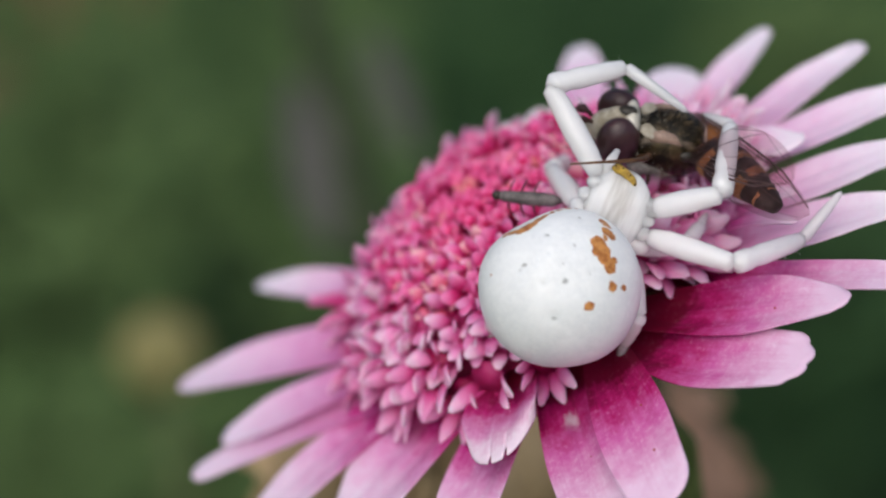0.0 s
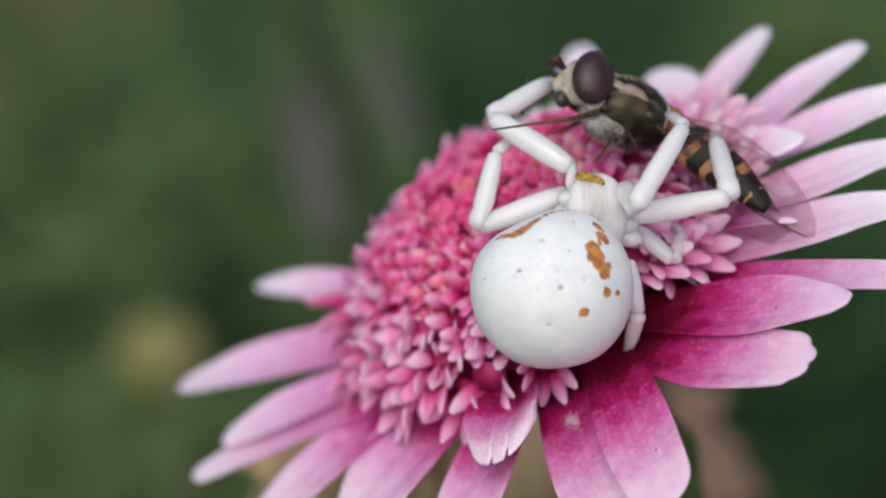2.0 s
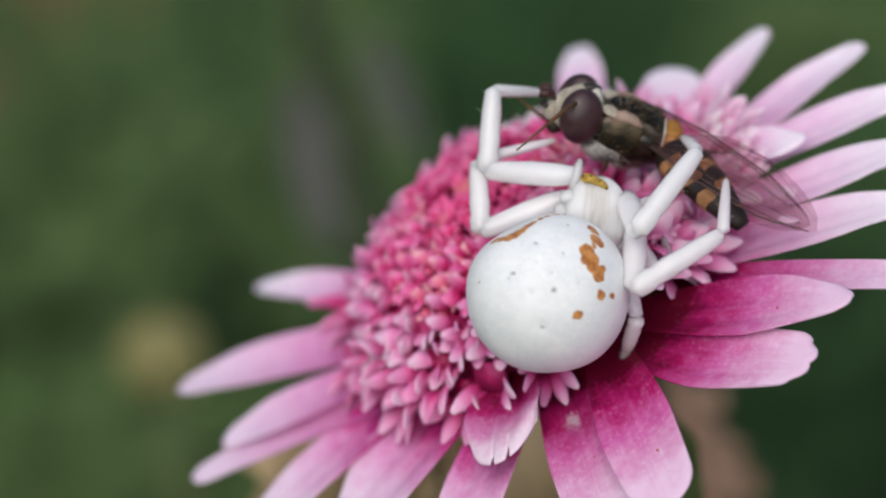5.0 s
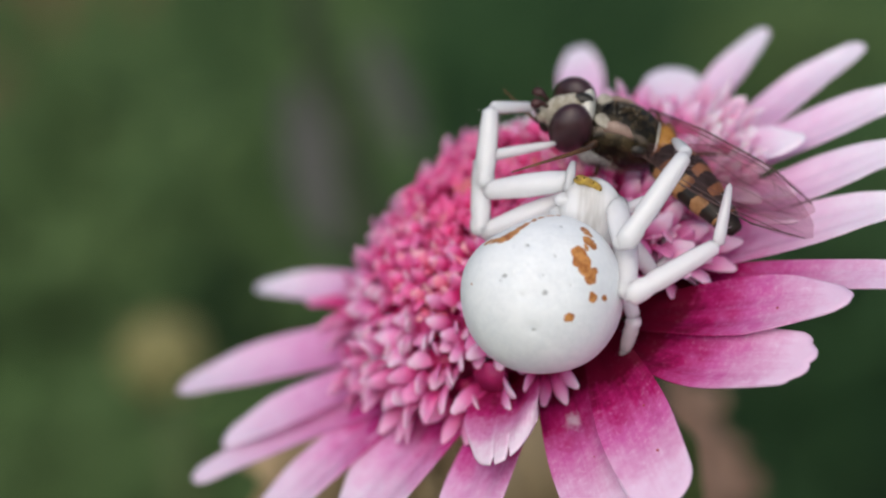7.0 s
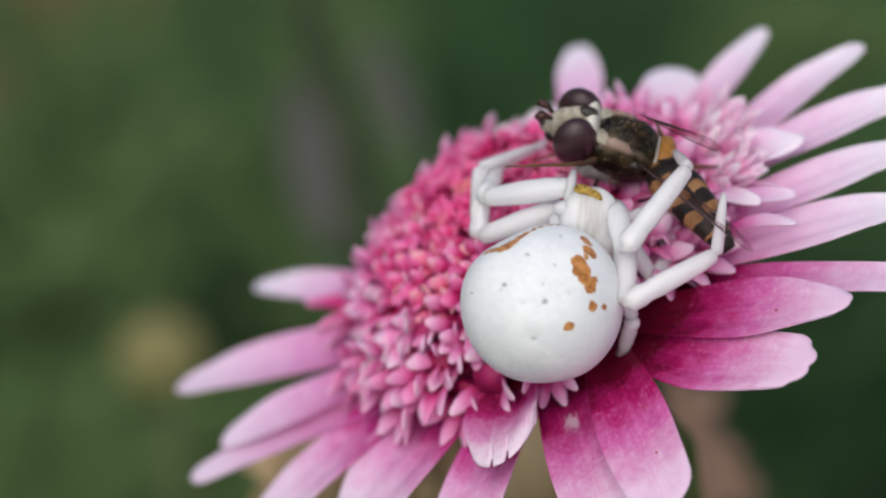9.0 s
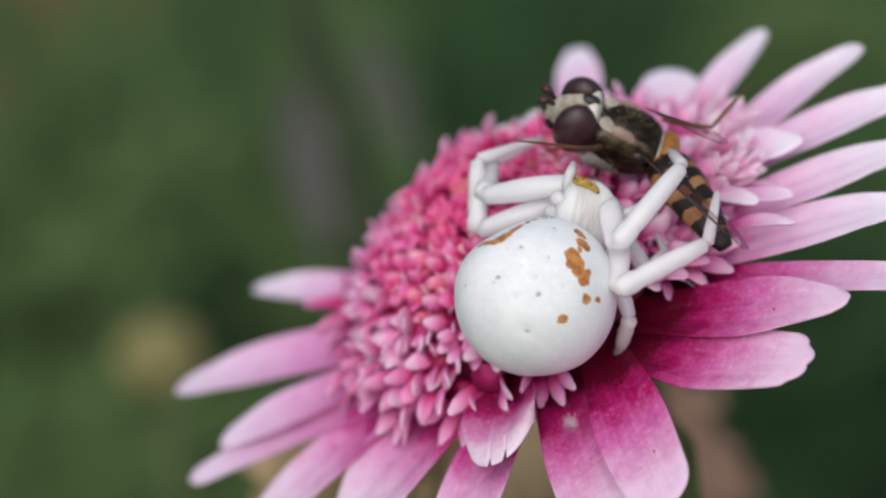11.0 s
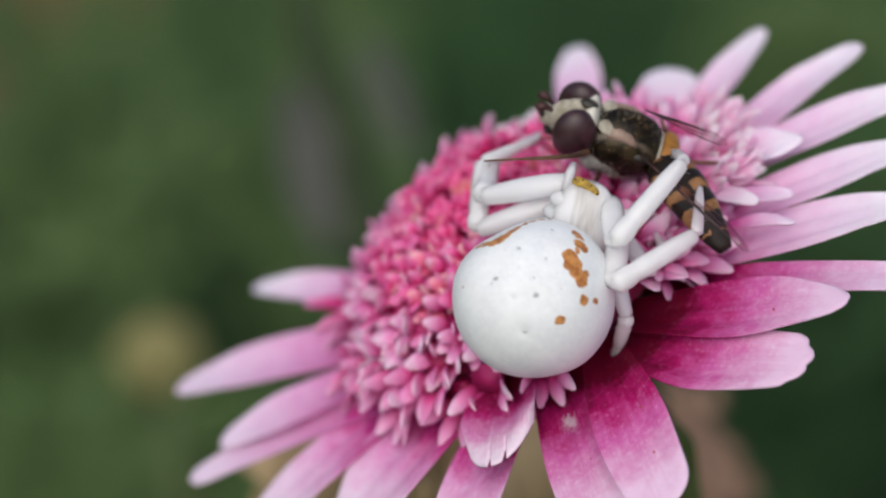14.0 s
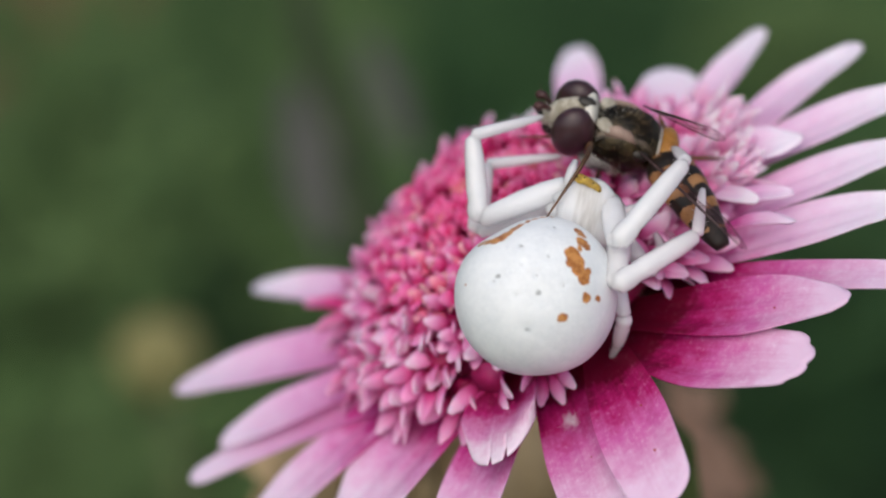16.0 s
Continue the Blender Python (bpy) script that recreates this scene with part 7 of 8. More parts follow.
    walk(right_leg_four[2], [
        (0, aim(2.67, -2.44, -2.16, 2.51, -3.04, -3.37)), (0.5, aim(2.40, -2.67, -1.55, 2.05, -3.41, -2.63)), (1, aim(2.52, -2.62, -2.19, 2.30, -3.20, -3.39)),
        (1.5, aim(2.76, -2.30, -2.50, 2.55, -2.91, -3.69)), (2, aim(3.15, -2.25, -2.70, 2.94, -2.88, -3.88)), (2.5, aim(3.18, -2.27, -2.74, 2.97, -2.89, -3.92)),
        (3, aim(3.25, -2.27, -2.77, 3.04, -2.87, -3.96)), (3.5, aim(3.27, -2.26, -2.59, 3.05, -2.85, -3.79)), (4, aim(3.12, -2.27, -2.27, 2.91, -2.84, -3.48)),
        (6.5, aim(3.44, -2.16, -2.55, 3.23, -2.76, -3.74)), (7, aim(3.35, -2.17, -2.71, 3.14, -2.77, -3.91)), (7.5, aim(3.34, -2.16, -2.78, 3.12, -2.77, -3.97)),
        (8, aim(3.37, -2.11, -2.78, 3.15, -2.72, -3.98)), (8.5, aim(3.22, -2.12, -2.79, 3.01, -2.73, -3.98)), (9, aim(3.32, -1.83, -2.79, 3.10, -2.44, -3.99)),
        (11.5, aim(3.52, -2.08, -2.85, 3.29, -2.69, -4.04)), (12, aim(3.50, -1.76, -2.86, 3.28, -2.37, -4.05)), (12.5, aim(3.49, -1.82, -2.87, 3.26, -2.43, -4.06)),
        (13, aim(3.50, -2.02, -2.88, 3.27, -2.62, -4.07)), (13.5, aim(3.46, -1.94, -2.89, 3.24, -2.55, -4.08)), (14, aim(3.51, -1.93, -2.67, 3.28, -2.53, -3.86)),
        (14.5, aim(3.49, -2.05, -2.58, 3.26, -2.66, -3.77)), (15, aim(3.47, -1.91, -2.51, 3.24, -2.51, -3.70)), (15.5, aim(3.41, -2.01, -2.45, 3.17, -2.61, -3.64)),
        (16, aim(3.32, -2.02, -2.40, 3.09, -2.63, -3.59)),
    ])
    walk(left_leg_three[0], [
        (0, aim(0.31, 1.63, -2.50, -2.40, -0.41, -2.52)), (0.5, aim(0.05, 1.68, -2.50, -2.60, -0.43, -2.52)), (1, aim(-0.13, 1.79, -2.50, -2.74, -0.38, -2.52)),
        (1.5, aim(-0.30, 1.85, -2.50, -2.72, -0.42, -3.17)), (2, aim(-0.30, 1.64, -2.50, -2.44, -0.64, -3.81)), (2.5, aim(-0.29, 1.64, -2.50, -2.43, -0.66, -3.77)),
        (3, aim(-0.23, 1.65, -2.50, -2.38, -0.66, -3.73)), (3.5, aim(-0.22, 1.66, -2.50, -2.38, -0.66, -3.68)), (4, aim(-0.36, 1.66, -2.50, -2.53, -0.68, -3.63)),
        (6.5, aim(-0.10, 1.73, -2.50, -2.33, -0.68, -3.35)), (7, aim(-0.21, 1.72, -2.50, -2.45, -0.70, -3.28)), (7.5, aim(-0.24, 1.71, -2.50, -2.46, -0.70, -3.33)),
        (8, aim(-0.22, 1.75, -2.50, -2.43, -0.66, -3.39)), (8.5, aim(-0.37, 1.72, -2.50, -2.58, -0.68, -3.43)), (9, aim(-0.29, 2.00, -2.50, -2.48, -0.39, -3.48)),
        (11.5, aim(-0.14, 1.68, -2.50, -2.27, -0.68, -3.68)), (12, aim(-0.17, 1.98, -2.50, -2.29, -0.37, -3.72)), (12.5, aim(-0.19, 1.91, -2.50, -2.30, -0.43, -3.75)),
        (13, aim(-0.19, 1.70, -2.50, -2.29, -0.63, -3.78)), (13.5, aim(-0.24, 1.76, -2.50, -2.32, -0.56, -3.82)), (14, aim(-0.20, 1.76, -2.50, -2.27, -0.56, -3.85)),
        (14.5, aim(-0.22, 1.62, -2.50, -2.28, -0.70, -3.88)), (15, aim(-0.25, 1.74, -2.50, -2.29, -0.56, -3.91)), (15.5, aim(-0.31, 1.62, -2.50, -2.35, -0.67, -3.94)),
        (16, aim(-0.41, 1.60, -2.50, -2.43, -0.69, -3.97)),
    ])
    walk(left_leg_three[1], [
        (0, aim(-2.40, -0.41, -2.52, -2.66, -1.92, -3.86)), (0.5, aim(-2.60, -0.43, -2.52, -3.61, -2.19, -2.50)), (1, aim(-2.74, -0.38, -2.52, -3.33, -1.86, -3.78)),
        (1.5, aim(-2.72, -0.42, -3.17, -3.01, -1.82, -4.62)), (2, aim(-2.44, -0.64, -3.81, -2.53, -2.05, -5.27)), (2.5, aim(-2.43, -0.66, -3.77, -2.52, -2.07, -5.23)),
        (3, aim(-2.38, -0.66, -3.73, -2.46, -2.07, -5.19)), (3.5, aim(-2.38, -0.66, -3.68, -2.44, -2.07, -5.14)), (4, aim(-2.53, -0.68, -3.63, -2.58, -2.09, -5.10)),
        (6.5, aim(-2.33, -0.68, -3.35, -2.32, -2.09, -4.82)), (7, aim(-2.45, -0.70, -3.28, -2.44, -2.11, -4.75)), (7.5, aim(-2.46, -0.70, -3.33, -2.44, -2.11, -4.80)),
        (8, aim(-2.43, -0.66, -3.39, -2.40, -2.07, -4.85)), (8.5, aim(-2.58, -0.68, -3.43, -2.54, -2.09, -4.90)), (9, aim(-2.48, -0.39, -3.48, -2.44, -1.80, -4.95)),
        (11.5, aim(-2.27, -0.68, -3.68, -2.20, -2.09, -5.14)), (12, aim(-2.29, -0.37, -3.72, -2.21, -1.78, -5.18)), (12.5, aim(-2.30, -0.43, -3.75, -2.21, -1.85, -5.21)),
        (13, aim(-2.29, -0.63, -3.78, -2.20, -2.04, -5.25)), (13.5, aim(-2.32, -0.56, -3.82, -2.22, -1.98, -5.28)), (14, aim(-2.27, -0.56, -3.85, -2.16, -1.98, -5.31)),
        (14.5, aim(-2.28, -0.70, -3.88, -2.17, -2.11, -5.34)), (15, aim(-2.29, -0.56, -3.91, -2.18, -1.98, -5.37)), (15.5, aim(-2.35, -0.67, -3.94, -2.23, -2.09, -5.40)),
        (16, aim(-2.43, -0.69, -3.97, -2.30, -2.11, -5.42)),
    ])
    walk(left_leg_three[2], [
        (0, aim(-2.66, -1.92, -3.86, -2.36, -2.75, -4.89)), (0.5, aim(-3.61, -2.19, -2.50, -3.51, -2.87, -3.66)), (1, aim(-3.33, -1.86, -3.78, -3.27, -2.58, -4.93)),
        (1.5, aim(-3.01, -1.82, -4.62, -2.86, -2.66, -5.68)), (2, aim(-2.53, -2.05, -5.27, -2.29, -3.01, -6.21)), (2.5, aim(-2.52, -2.07, -5.23, -2.26, -3.01, -6.17)),
        (3, aim(-2.46, -2.07, -5.19, -2.18, -3.00, -6.14)), (3.5, aim(-2.44, -2.07, -5.14, -2.15, -2.98, -6.11)), (4, aim(-2.58, -2.09, -5.10, -2.28, -2.99, -6.07)),
        (6.5, aim(-2.32, -2.09, -4.82, -1.95, -2.91, -5.83)), (7, aim(-2.44, -2.11, -4.75, -2.04, -2.92, -5.76)), (7.5, aim(-2.44, -2.11, -4.80, -2.05, -2.93, -5.81)),
        (8, aim(-2.40, -2.07, -4.85, -2.01, -2.89, -5.86)), (8.5, aim(-2.54, -2.09, -4.90, -2.16, -2.92, -5.90)), (9, aim(-2.44, -1.80, -4.95, -2.05, -2.64, -5.94)),
        (11.5, aim(-2.20, -2.09, -5.14, -1.82, -2.97, -6.10)), (12, aim(-2.21, -1.78, -5.18, -1.83, -2.67, -6.13)), (12.5, aim(-2.21, -1.85, -5.21, -1.84, -2.74, -6.16)),
        (13, aim(-2.20, -2.04, -5.25, -1.83, -2.95, -6.18)), (13.5, aim(-2.22, -1.98, -5.28, -1.86, -2.89, -6.21)), (14, aim(-2.16, -1.98, -5.31, -1.80, -2.90, -6.23)),
        (14.5, aim(-2.17, -2.11, -5.34, -1.81, -3.04, -6.25)), (15, aim(-2.18, -1.98, -5.37, -1.81, -2.92, -6.27)), (15.5, aim(-2.23, -2.09, -5.40, -1.87, -3.04, -6.30)),
        (16, aim(-2.30, -2.11, -5.42, -1.94, -3.07, -6.31)),
    ])
    walk(hoverfly, [
        (0, pose(0.00894, 0.00599, 0.40179, -21.5, -15.8, -177.0)), (0.5, pose(0.00755, 0.00612, 0.40271, 11.8, -13.6, -175.8)), (1, pose(0.00768, 0.00635, 0.40318, 14.5, -23.6, 178.5)),
        (1.5, pose(0.00735, 0.00619, 0.40279, 9.5, -20.0, -179.5)), (2, pose(0.00737, 0.00623, 0.40297, 13.7, -26.8, 176.5)), (2.5, pose(0.00763, 0.00619, 0.40289, 13.9, -29.1, 175.1)),
        (3, pose(0.00773, 0.00611, 0.40266, 9.7, -27.1, 176.3)), (3.5, pose(0.00690, 0.00616, 0.40260, 3.5, -17.9, -178.3)), (4, pose(0.00753, 0.00603, 0.40234, 1.5, -22.2, 179.2)),
        (6.5, pose(0.00683, 0.00613, 0.40214, -16.5, -20.9, -180.0)), (7, pose(0.00703, 0.00608, 0.40203, -17.5, -21.8, 179.5)), (7.5, pose(0.00700, 0.00609, 0.40204, -17.5, -21.4, 179.7)),
        (8, pose(0.00701, 0.00609, 0.40205, -17.5, -21.9, 179.4)), (8.5, pose(0.00736, 0.00604, 0.40197, -17.5, -24.1, 178.1)), (9, pose(0.00703, 0.00590, 0.40161, -23.5, -21.2, 179.8)),
        (11.5, pose(0.00733, 0.00607, 0.40196, -19.3, -26.8, 176.5)), (12, pose(0.00721, 0.00589, 0.40166, -19.5, -22.6, 179.0)), (12.5, pose(0.00732, 0.00596, 0.40181, -19.5, -24.2, 178.1)),
        (13, pose(0.00727, 0.00605, 0.40196, -19.4, -24.6, 177.8)), (13.5, pose(0.00730, 0.00605, 0.40195, -19.4, -24.8, 177.7)), (14, pose(0.00729, 0.00599, 0.40184, -19.5, -24.1, 178.1)),
        (14.5, pose(0.00733, 0.00607, 0.40199, -19.4, -24.9, 177.6)), (15, pose(0.00736, 0.00599, 0.40185, -19.5, -24.0, 178.2)), (15.5, pose(0.00725, 0.00602, 0.40189, -19.5, -24.1, 178.1)),
        (16, pose(0.00725, 0.00602, 0.40189, -19.5, -22.7, 179.0)),
    ])
    walk(fly_head, [
        (0, pose(0.00185, 0, 0.00010, 0, 10, 0)), (0.5, pose(0.00177, 0, 0.00025, 18, 10, 0)), (1, pose(0.00174, 0, 0.00030, 24, 10, 0)), (1.5, pose(0.00177, 0, 0.00025, 18, 10, 0)),
        (2, pose(0.00173, 0, 0.00032, 26, 10, 0)), (2.5, pose(0.00173, 0, 0.00032, 26, 10, 0)), (3, pose(0.00178, 0, 0.00024, 16, 10, 0)), (3.5, pose(0.00178, 0, 0.00050, 18, 10, 0)),
        (4, pose(0.00178, 0, 0.00026, 17, 10, 0)), (6.5, pose(0.00185, 0, 0.00010, 0, 10, 0)), (7, pose(0.00185, 0, 0.00010, 0, 10, 0)), (7.5, pose(0.00185, 0, 0.00010, 0, 10, 0)),
        (8, pose(0.00185, 0, 0.00010, 0, 10, 0)), (8.5, pose(0.00185, 0, 0.00010, 0, 10, 0)), (9, pose(0.00172, 0, 0.00034, 0, 10, 0)), (11.5, pose(0.00185, 0, 0.00010, 0, 10, 0)),
        (12, pose(0.00185, 0, 0.00010, 0, 10, 0)), (12.5, pose(0.00185, 0, 0.00010, 0, 10, 0)), (13, pose(0.00185, 0, 0.00010, 0, 10, 0)), (13.5, pose(0.00185, 0, 0.00010, 0, 10, 0)),
        (14, pose(0.00185, 0, 0.00010, 0, 10, 0)), (14.5, pose(0.00185, 0, 0.00010, 0, 10, 0)), (15, pose(0.00185, 0, 0.00010, 0, 10, 0)), (15.5, pose(0.00185, 0, 0.00010, 0, 10, 0)),
        (16, pose(0.00185, 0, 0.00010, 0, 10, 0)),
    ])
    walk(fly_abdomen, [
        (0, pose(-0.00145, 0.00000, 0.00010, 25.0, -22.8, 121.4)), (0.5, pose(-0.00145, 0.00000, 0.00010, 35.7, 22.1, 129.1)), (1, pose(-0.00185, 0.00000, 0.00010, 44.3, 13.7, 141.8)),
        (1.5, pose(-0.00145, 0.00000, 0.00010, 31.1, 30.1, 123.7)), (2, pose(-0.00195, 0.00000, 0.00010, 46.2, 6.0, 145.8)), (2.5, pose(-0.00195, 0.00000, 0.00010, 46.4, 4.6, 145.5)),
        (3, pose(-0.00195, 0.00000, 0.00010, 42.9, 6.7, 143.8)), (3.5, pose(-0.00145, 0.00000, 0.00010, 31.3, 22.0, 127.7)), (4, pose(-0.00145, 0.00000, 0.00010, 33.6, 12.1, 132.9)),
        (6.5, pose(-0.00145, 0.00000, 0.00010, 26.8, -4.0, 135.5)), (7, pose(-0.00145, 0.00000, 0.00010, 26.6, -5.6, 135.6)), (7.5, pose(-0.00145, 0.00000, 0.00010, 26.2, -4.9, 134.6)),
        (8, pose(-0.00145, 0.00000, 0.00010, 26.5, -4.5, 136.1)), (8.5, pose(-0.00145, 0.00000, 0.00010, 26.7, -5.1, 136.7)), (9, pose(-0.00145, 0.00000, 0.00010, 23.0, -8.6, 132.0)),
        (11.5, pose(-0.00145, 0.00000, 0.00010, 25.1, -6.2, 133.5)), (12, pose(-0.00145, 0.00000, 0.00010, 24.3, -5.0, 131.0)), (12.5, pose(-0.00145, 0.00000, 0.00010, 24.3, -4.4, 131.1)),
        (13, pose(-0.00145, 0.00000, 0.00010, 24.4, -3.9, 131.8)), (13.5, pose(-0.00145, 0.00000, 0.00010, 24.4, -4.3, 131.5)), (14, pose(-0.00145, 0.00000, 0.00010, 24.4, -5.0, 131.1)),
        (14.5, pose(-0.00145, 0.00000, 0.00010, 24.3, -4.7, 131.1)), (15, pose(-0.00145, 0.00000, 0.00010, 24.1, -4.7, 130.2)), (15.5, pose(-0.00145, 0.00000, 0.00010, 24.3, -4.6, 130.9)),
        (16, pose(-0.00145, 0.00000, 0.00010, 23.7, -3.2, 129.3)),
    ])
    walk(right_wing, [
        (0, pose(-0.00095, -0.00090, 0.00075, 43.0, -22.8, 122.0)), (0.5, pose(-0.00095, -0.00090, 0.00075, 69.0, 25.9, 155.6)), (1, pose(-0.00095, -0.00090, 0.00075, 75.6, 11.8, 164.4)),
        (1.5, pose(-0.00095, -0.00090, 0.00075, 70.0, 16.1, 161.5)), (2, pose(-0.00095, -0.00090, 0.00075, 73.7, 14.6, 161.0)), (2.5, pose(-0.00095, -0.00090, 0.00075, 112.2, -9.3, 136.9)),
        (3, pose(-0.00095, -0.00090, 0.00075, 158.0, -10.6, 102.6)), (3.5, pose(-0.00095, -0.00090, 0.00075, 136.5, -8.6, 97.7)), (4, pose(-0.00095, -0.00090, 0.00075, 61.0, -0.9, 140.6)),
        (6.5, pose(-0.00095, -0.00090, 0.00075, 46.3, -5.4, 159.7)), (7, pose(-0.00095, -0.00090, 0.00075, 46.5, -12.8, 152.4)), (7.5, pose(-0.00095, -0.00090, 0.00075, 46.2, -11.5, 153.2)),
        (8, pose(-0.00095, -0.00090, 0.00075, 46.9, -14.3, 150.2)), (8.5, pose(-0.00095, -0.00090, 0.00075, 92.2, -38.1, 141.7)), (9, pose(-0.00072, -0.00115, 0.00095, 165.0, -49.0, 96.9)),
        (11.5, pose(-0.00072, -0.00115, 0.00095, 171.6, -46.7, 96.8)), (12, pose(-0.00072, -0.00115, 0.00095, 167.2, -45.4, 96.5)), (12.5, pose(-0.00072, -0.00115, 0.00095, 168.9, -45.9, 96.7)),
        (13, pose(-0.00072, -0.00115, 0.00095, 169.2, -46.0, 96.7)), (13.5, pose(-0.00072, -0.00115, 0.00095, 169.5, -46.1, 96.7)), (14, pose(-0.00072, -0.00115, 0.00095, 168.7, -45.9, 96.7)),
        (14.5, pose(-0.00072, -0.00115, 0.00095, 169.6, -46.1, 96.8)), (15, pose(-0.00072, -0.00115, 0.00095, 168.7, -45.9, 96.6)), (15.5, pose(-0.00072, -0.00115, 0.00095, 168.7, -45.9, 96.7)),
        (16, pose(-0.00072, -0.00115, 0.00095, 167.3, -45.5, 96.5)),
    ])
    walk(left_wing, [
        (0, pose(-0.00090, 0.00095, 0.00050, 63.9, -42.9, 112.4)), (0.5, pose(-0.00090, 0.00095, 0.00050, 62.6, 4.3, 122.2)), (1, pose(-0.00090, 0.00095, 0.00050, 74.1, 23.0, 161.0)),
        (1.5, pose(-0.00090, 0.00095, 0.00050, 68.8, 22.3, 158.6)), (2, pose(-0.00090, 0.00095, 0.00050, 74.2, 9.7, 161.6)), (2.5, pose(-0.00090, 0.00095, 0.00050, 33.1, 9.4, 135.9)),
        (3, pose(-0.00090, 0.00095, 0.00050, -4.1, -7.0, 116.4)), (3.5, pose(-0.00090, 0.00095, 0.00050, -8.7, 5.6, 114.7)), (4, pose(-0.00090, 0.00095, 0.00050, 60.3, 4.1, 145.1)),
        (6.5, pose(-0.00090, 0.00095, 0.00050, 48.1, -15.0, 147.4)), (7, pose(-0.00090, 0.00095, 0.00050, 46.9, -14.1, 149.9)), (7.5, pose(-0.00090, 0.00095, 0.00050, 46.8, -13.8, 149.3)),
        (8, pose(-0.00090, 0.00095, 0.00050, 46.9, -14.4, 148.1)), (8.5, pose(-0.00090, 0.00095, 0.00050, 10.5, -18.8, 130.9)), (9, pose(-0.00090, 0.00095, 0.00050, -25.7, -32.1, 119.1)),
        (11.5, pose(-0.00090, 0.00095, 0.00050, -22.6, -29.2, 118.5)), (12, pose(-0.00090, 0.00095, 0.00050, -24.4, -27.8, 117.2)), (12.5, pose(-0.00090, 0.00095, 0.00050, -24.6, -27.7, 117.0)),
        (13, pose(-0.00090, 0.00095, 0.00050, -24.3, -27.8, 117.2)), (13.5, pose(-0.00090, 0.00095, 0.00050, -24.4, -27.7, 117.1)), (14, pose(-0.00090, 0.00095, 0.00050, -24.3, -27.9, 117.3)),
        (14.5, pose(-0.00090, 0.00095, 0.00050, -24.3, -27.9, 117.3)), (15, pose(-0.00090, 0.00095, 0.00050, -24.7, -27.6, 116.9)), (15.5, pose(-0.00090, 0.00095, 0.00050, -24.5, -27.8, 117.1)),
        (16, pose(-0.00090, 0.00095, 0.00050, -25.7, -26.7, 116.0)),
    ])
    walk(foreleg, [
        (0, pose(0.00120, 0.00110, -0.00040, -39.9, -28.8, 45.3)), (0.5, pose(0.00120, 0.00110, -0.00040, -50.6, -1.1, 59.2)), (1, pose(0.00120, 0.00110, -0.00040, -50.3, 6.0, 55.5)),
        (1.5, pose(0.00120, 0.00110, -0.00040, -51.0, -1.9, 57.0)), (2, pose(0.00120, 0.00110, -0.00040, -53.5, 19.3, 37.7)), (2.5, pose(0.00120, 0.00110, -0.00040, -52.5, 20.4, 38.0)),
        (3, pose(0.00120, 0.00110, -0.00040, -55.0, 9.7, 38.2)), (3.5, pose(0.00120, 0.00110, -0.00040, -45.7, -8.2, 59.9)), (4, pose(0.00124, -0.00075, -0.00103, 33.8, -2.3, 54.5)),
        (6.5, pose(0.00120, 0.00110, -0.00040, -28.2, -15.4, 54.1)), (7, pose(0.00120, 0.00110, -0.00040, -28.2, -14.8, 52.4)), (7.5, pose(0.00120, 0.00110, -0.00040, -29.0, -15.6, 52.1)),
        (8, pose(0.00120, 0.00110, -0.00040, -34.0, -21.0, 51.3)), (8.5, pose(0.00120, 0.00110, -0.00040, -44.4, -27.0, 46.7)), (9, pose(0.00120, 0.00110, -0.00040, -33.4, -23.4, 42.5)),
        (11.5, pose(0.00120, 0.00110, -0.00040, -40.8, -25.8, 44.6)), (12, pose(0.00120, 0.00110, -0.00040, -50.0, -31.4, 39.3)), (12.5, pose(0.00120, 0.00110, -0.00040, -45.6, -29.3, 43.2)),
        (13, pose(0.00120, 0.00110, -0.00040, -34.0, -16.3, 42.7)), (13.5, pose(0.00120, 0.00110, -0.00040, -29.5, 1.0, 37.1)), (14, pose(0.00120, 0.00110, -0.00040, -32.6, -7.7, 37.5)),
        (14.5, pose(0.00120, 0.00110, -0.00040, -32.5, -11.9, 41.1)), (15, pose(0.00120, 0.00110, -0.00040, -35.2, -19.9, 44.9)), (15.5, pose(0.00120, 0.00110, -0.00040, -17.9, -12.7, 59.4)),
        (16, pose(0.00120, 0.00110, -0.00040, -0.4, -5.6, 74.5)),
    ])
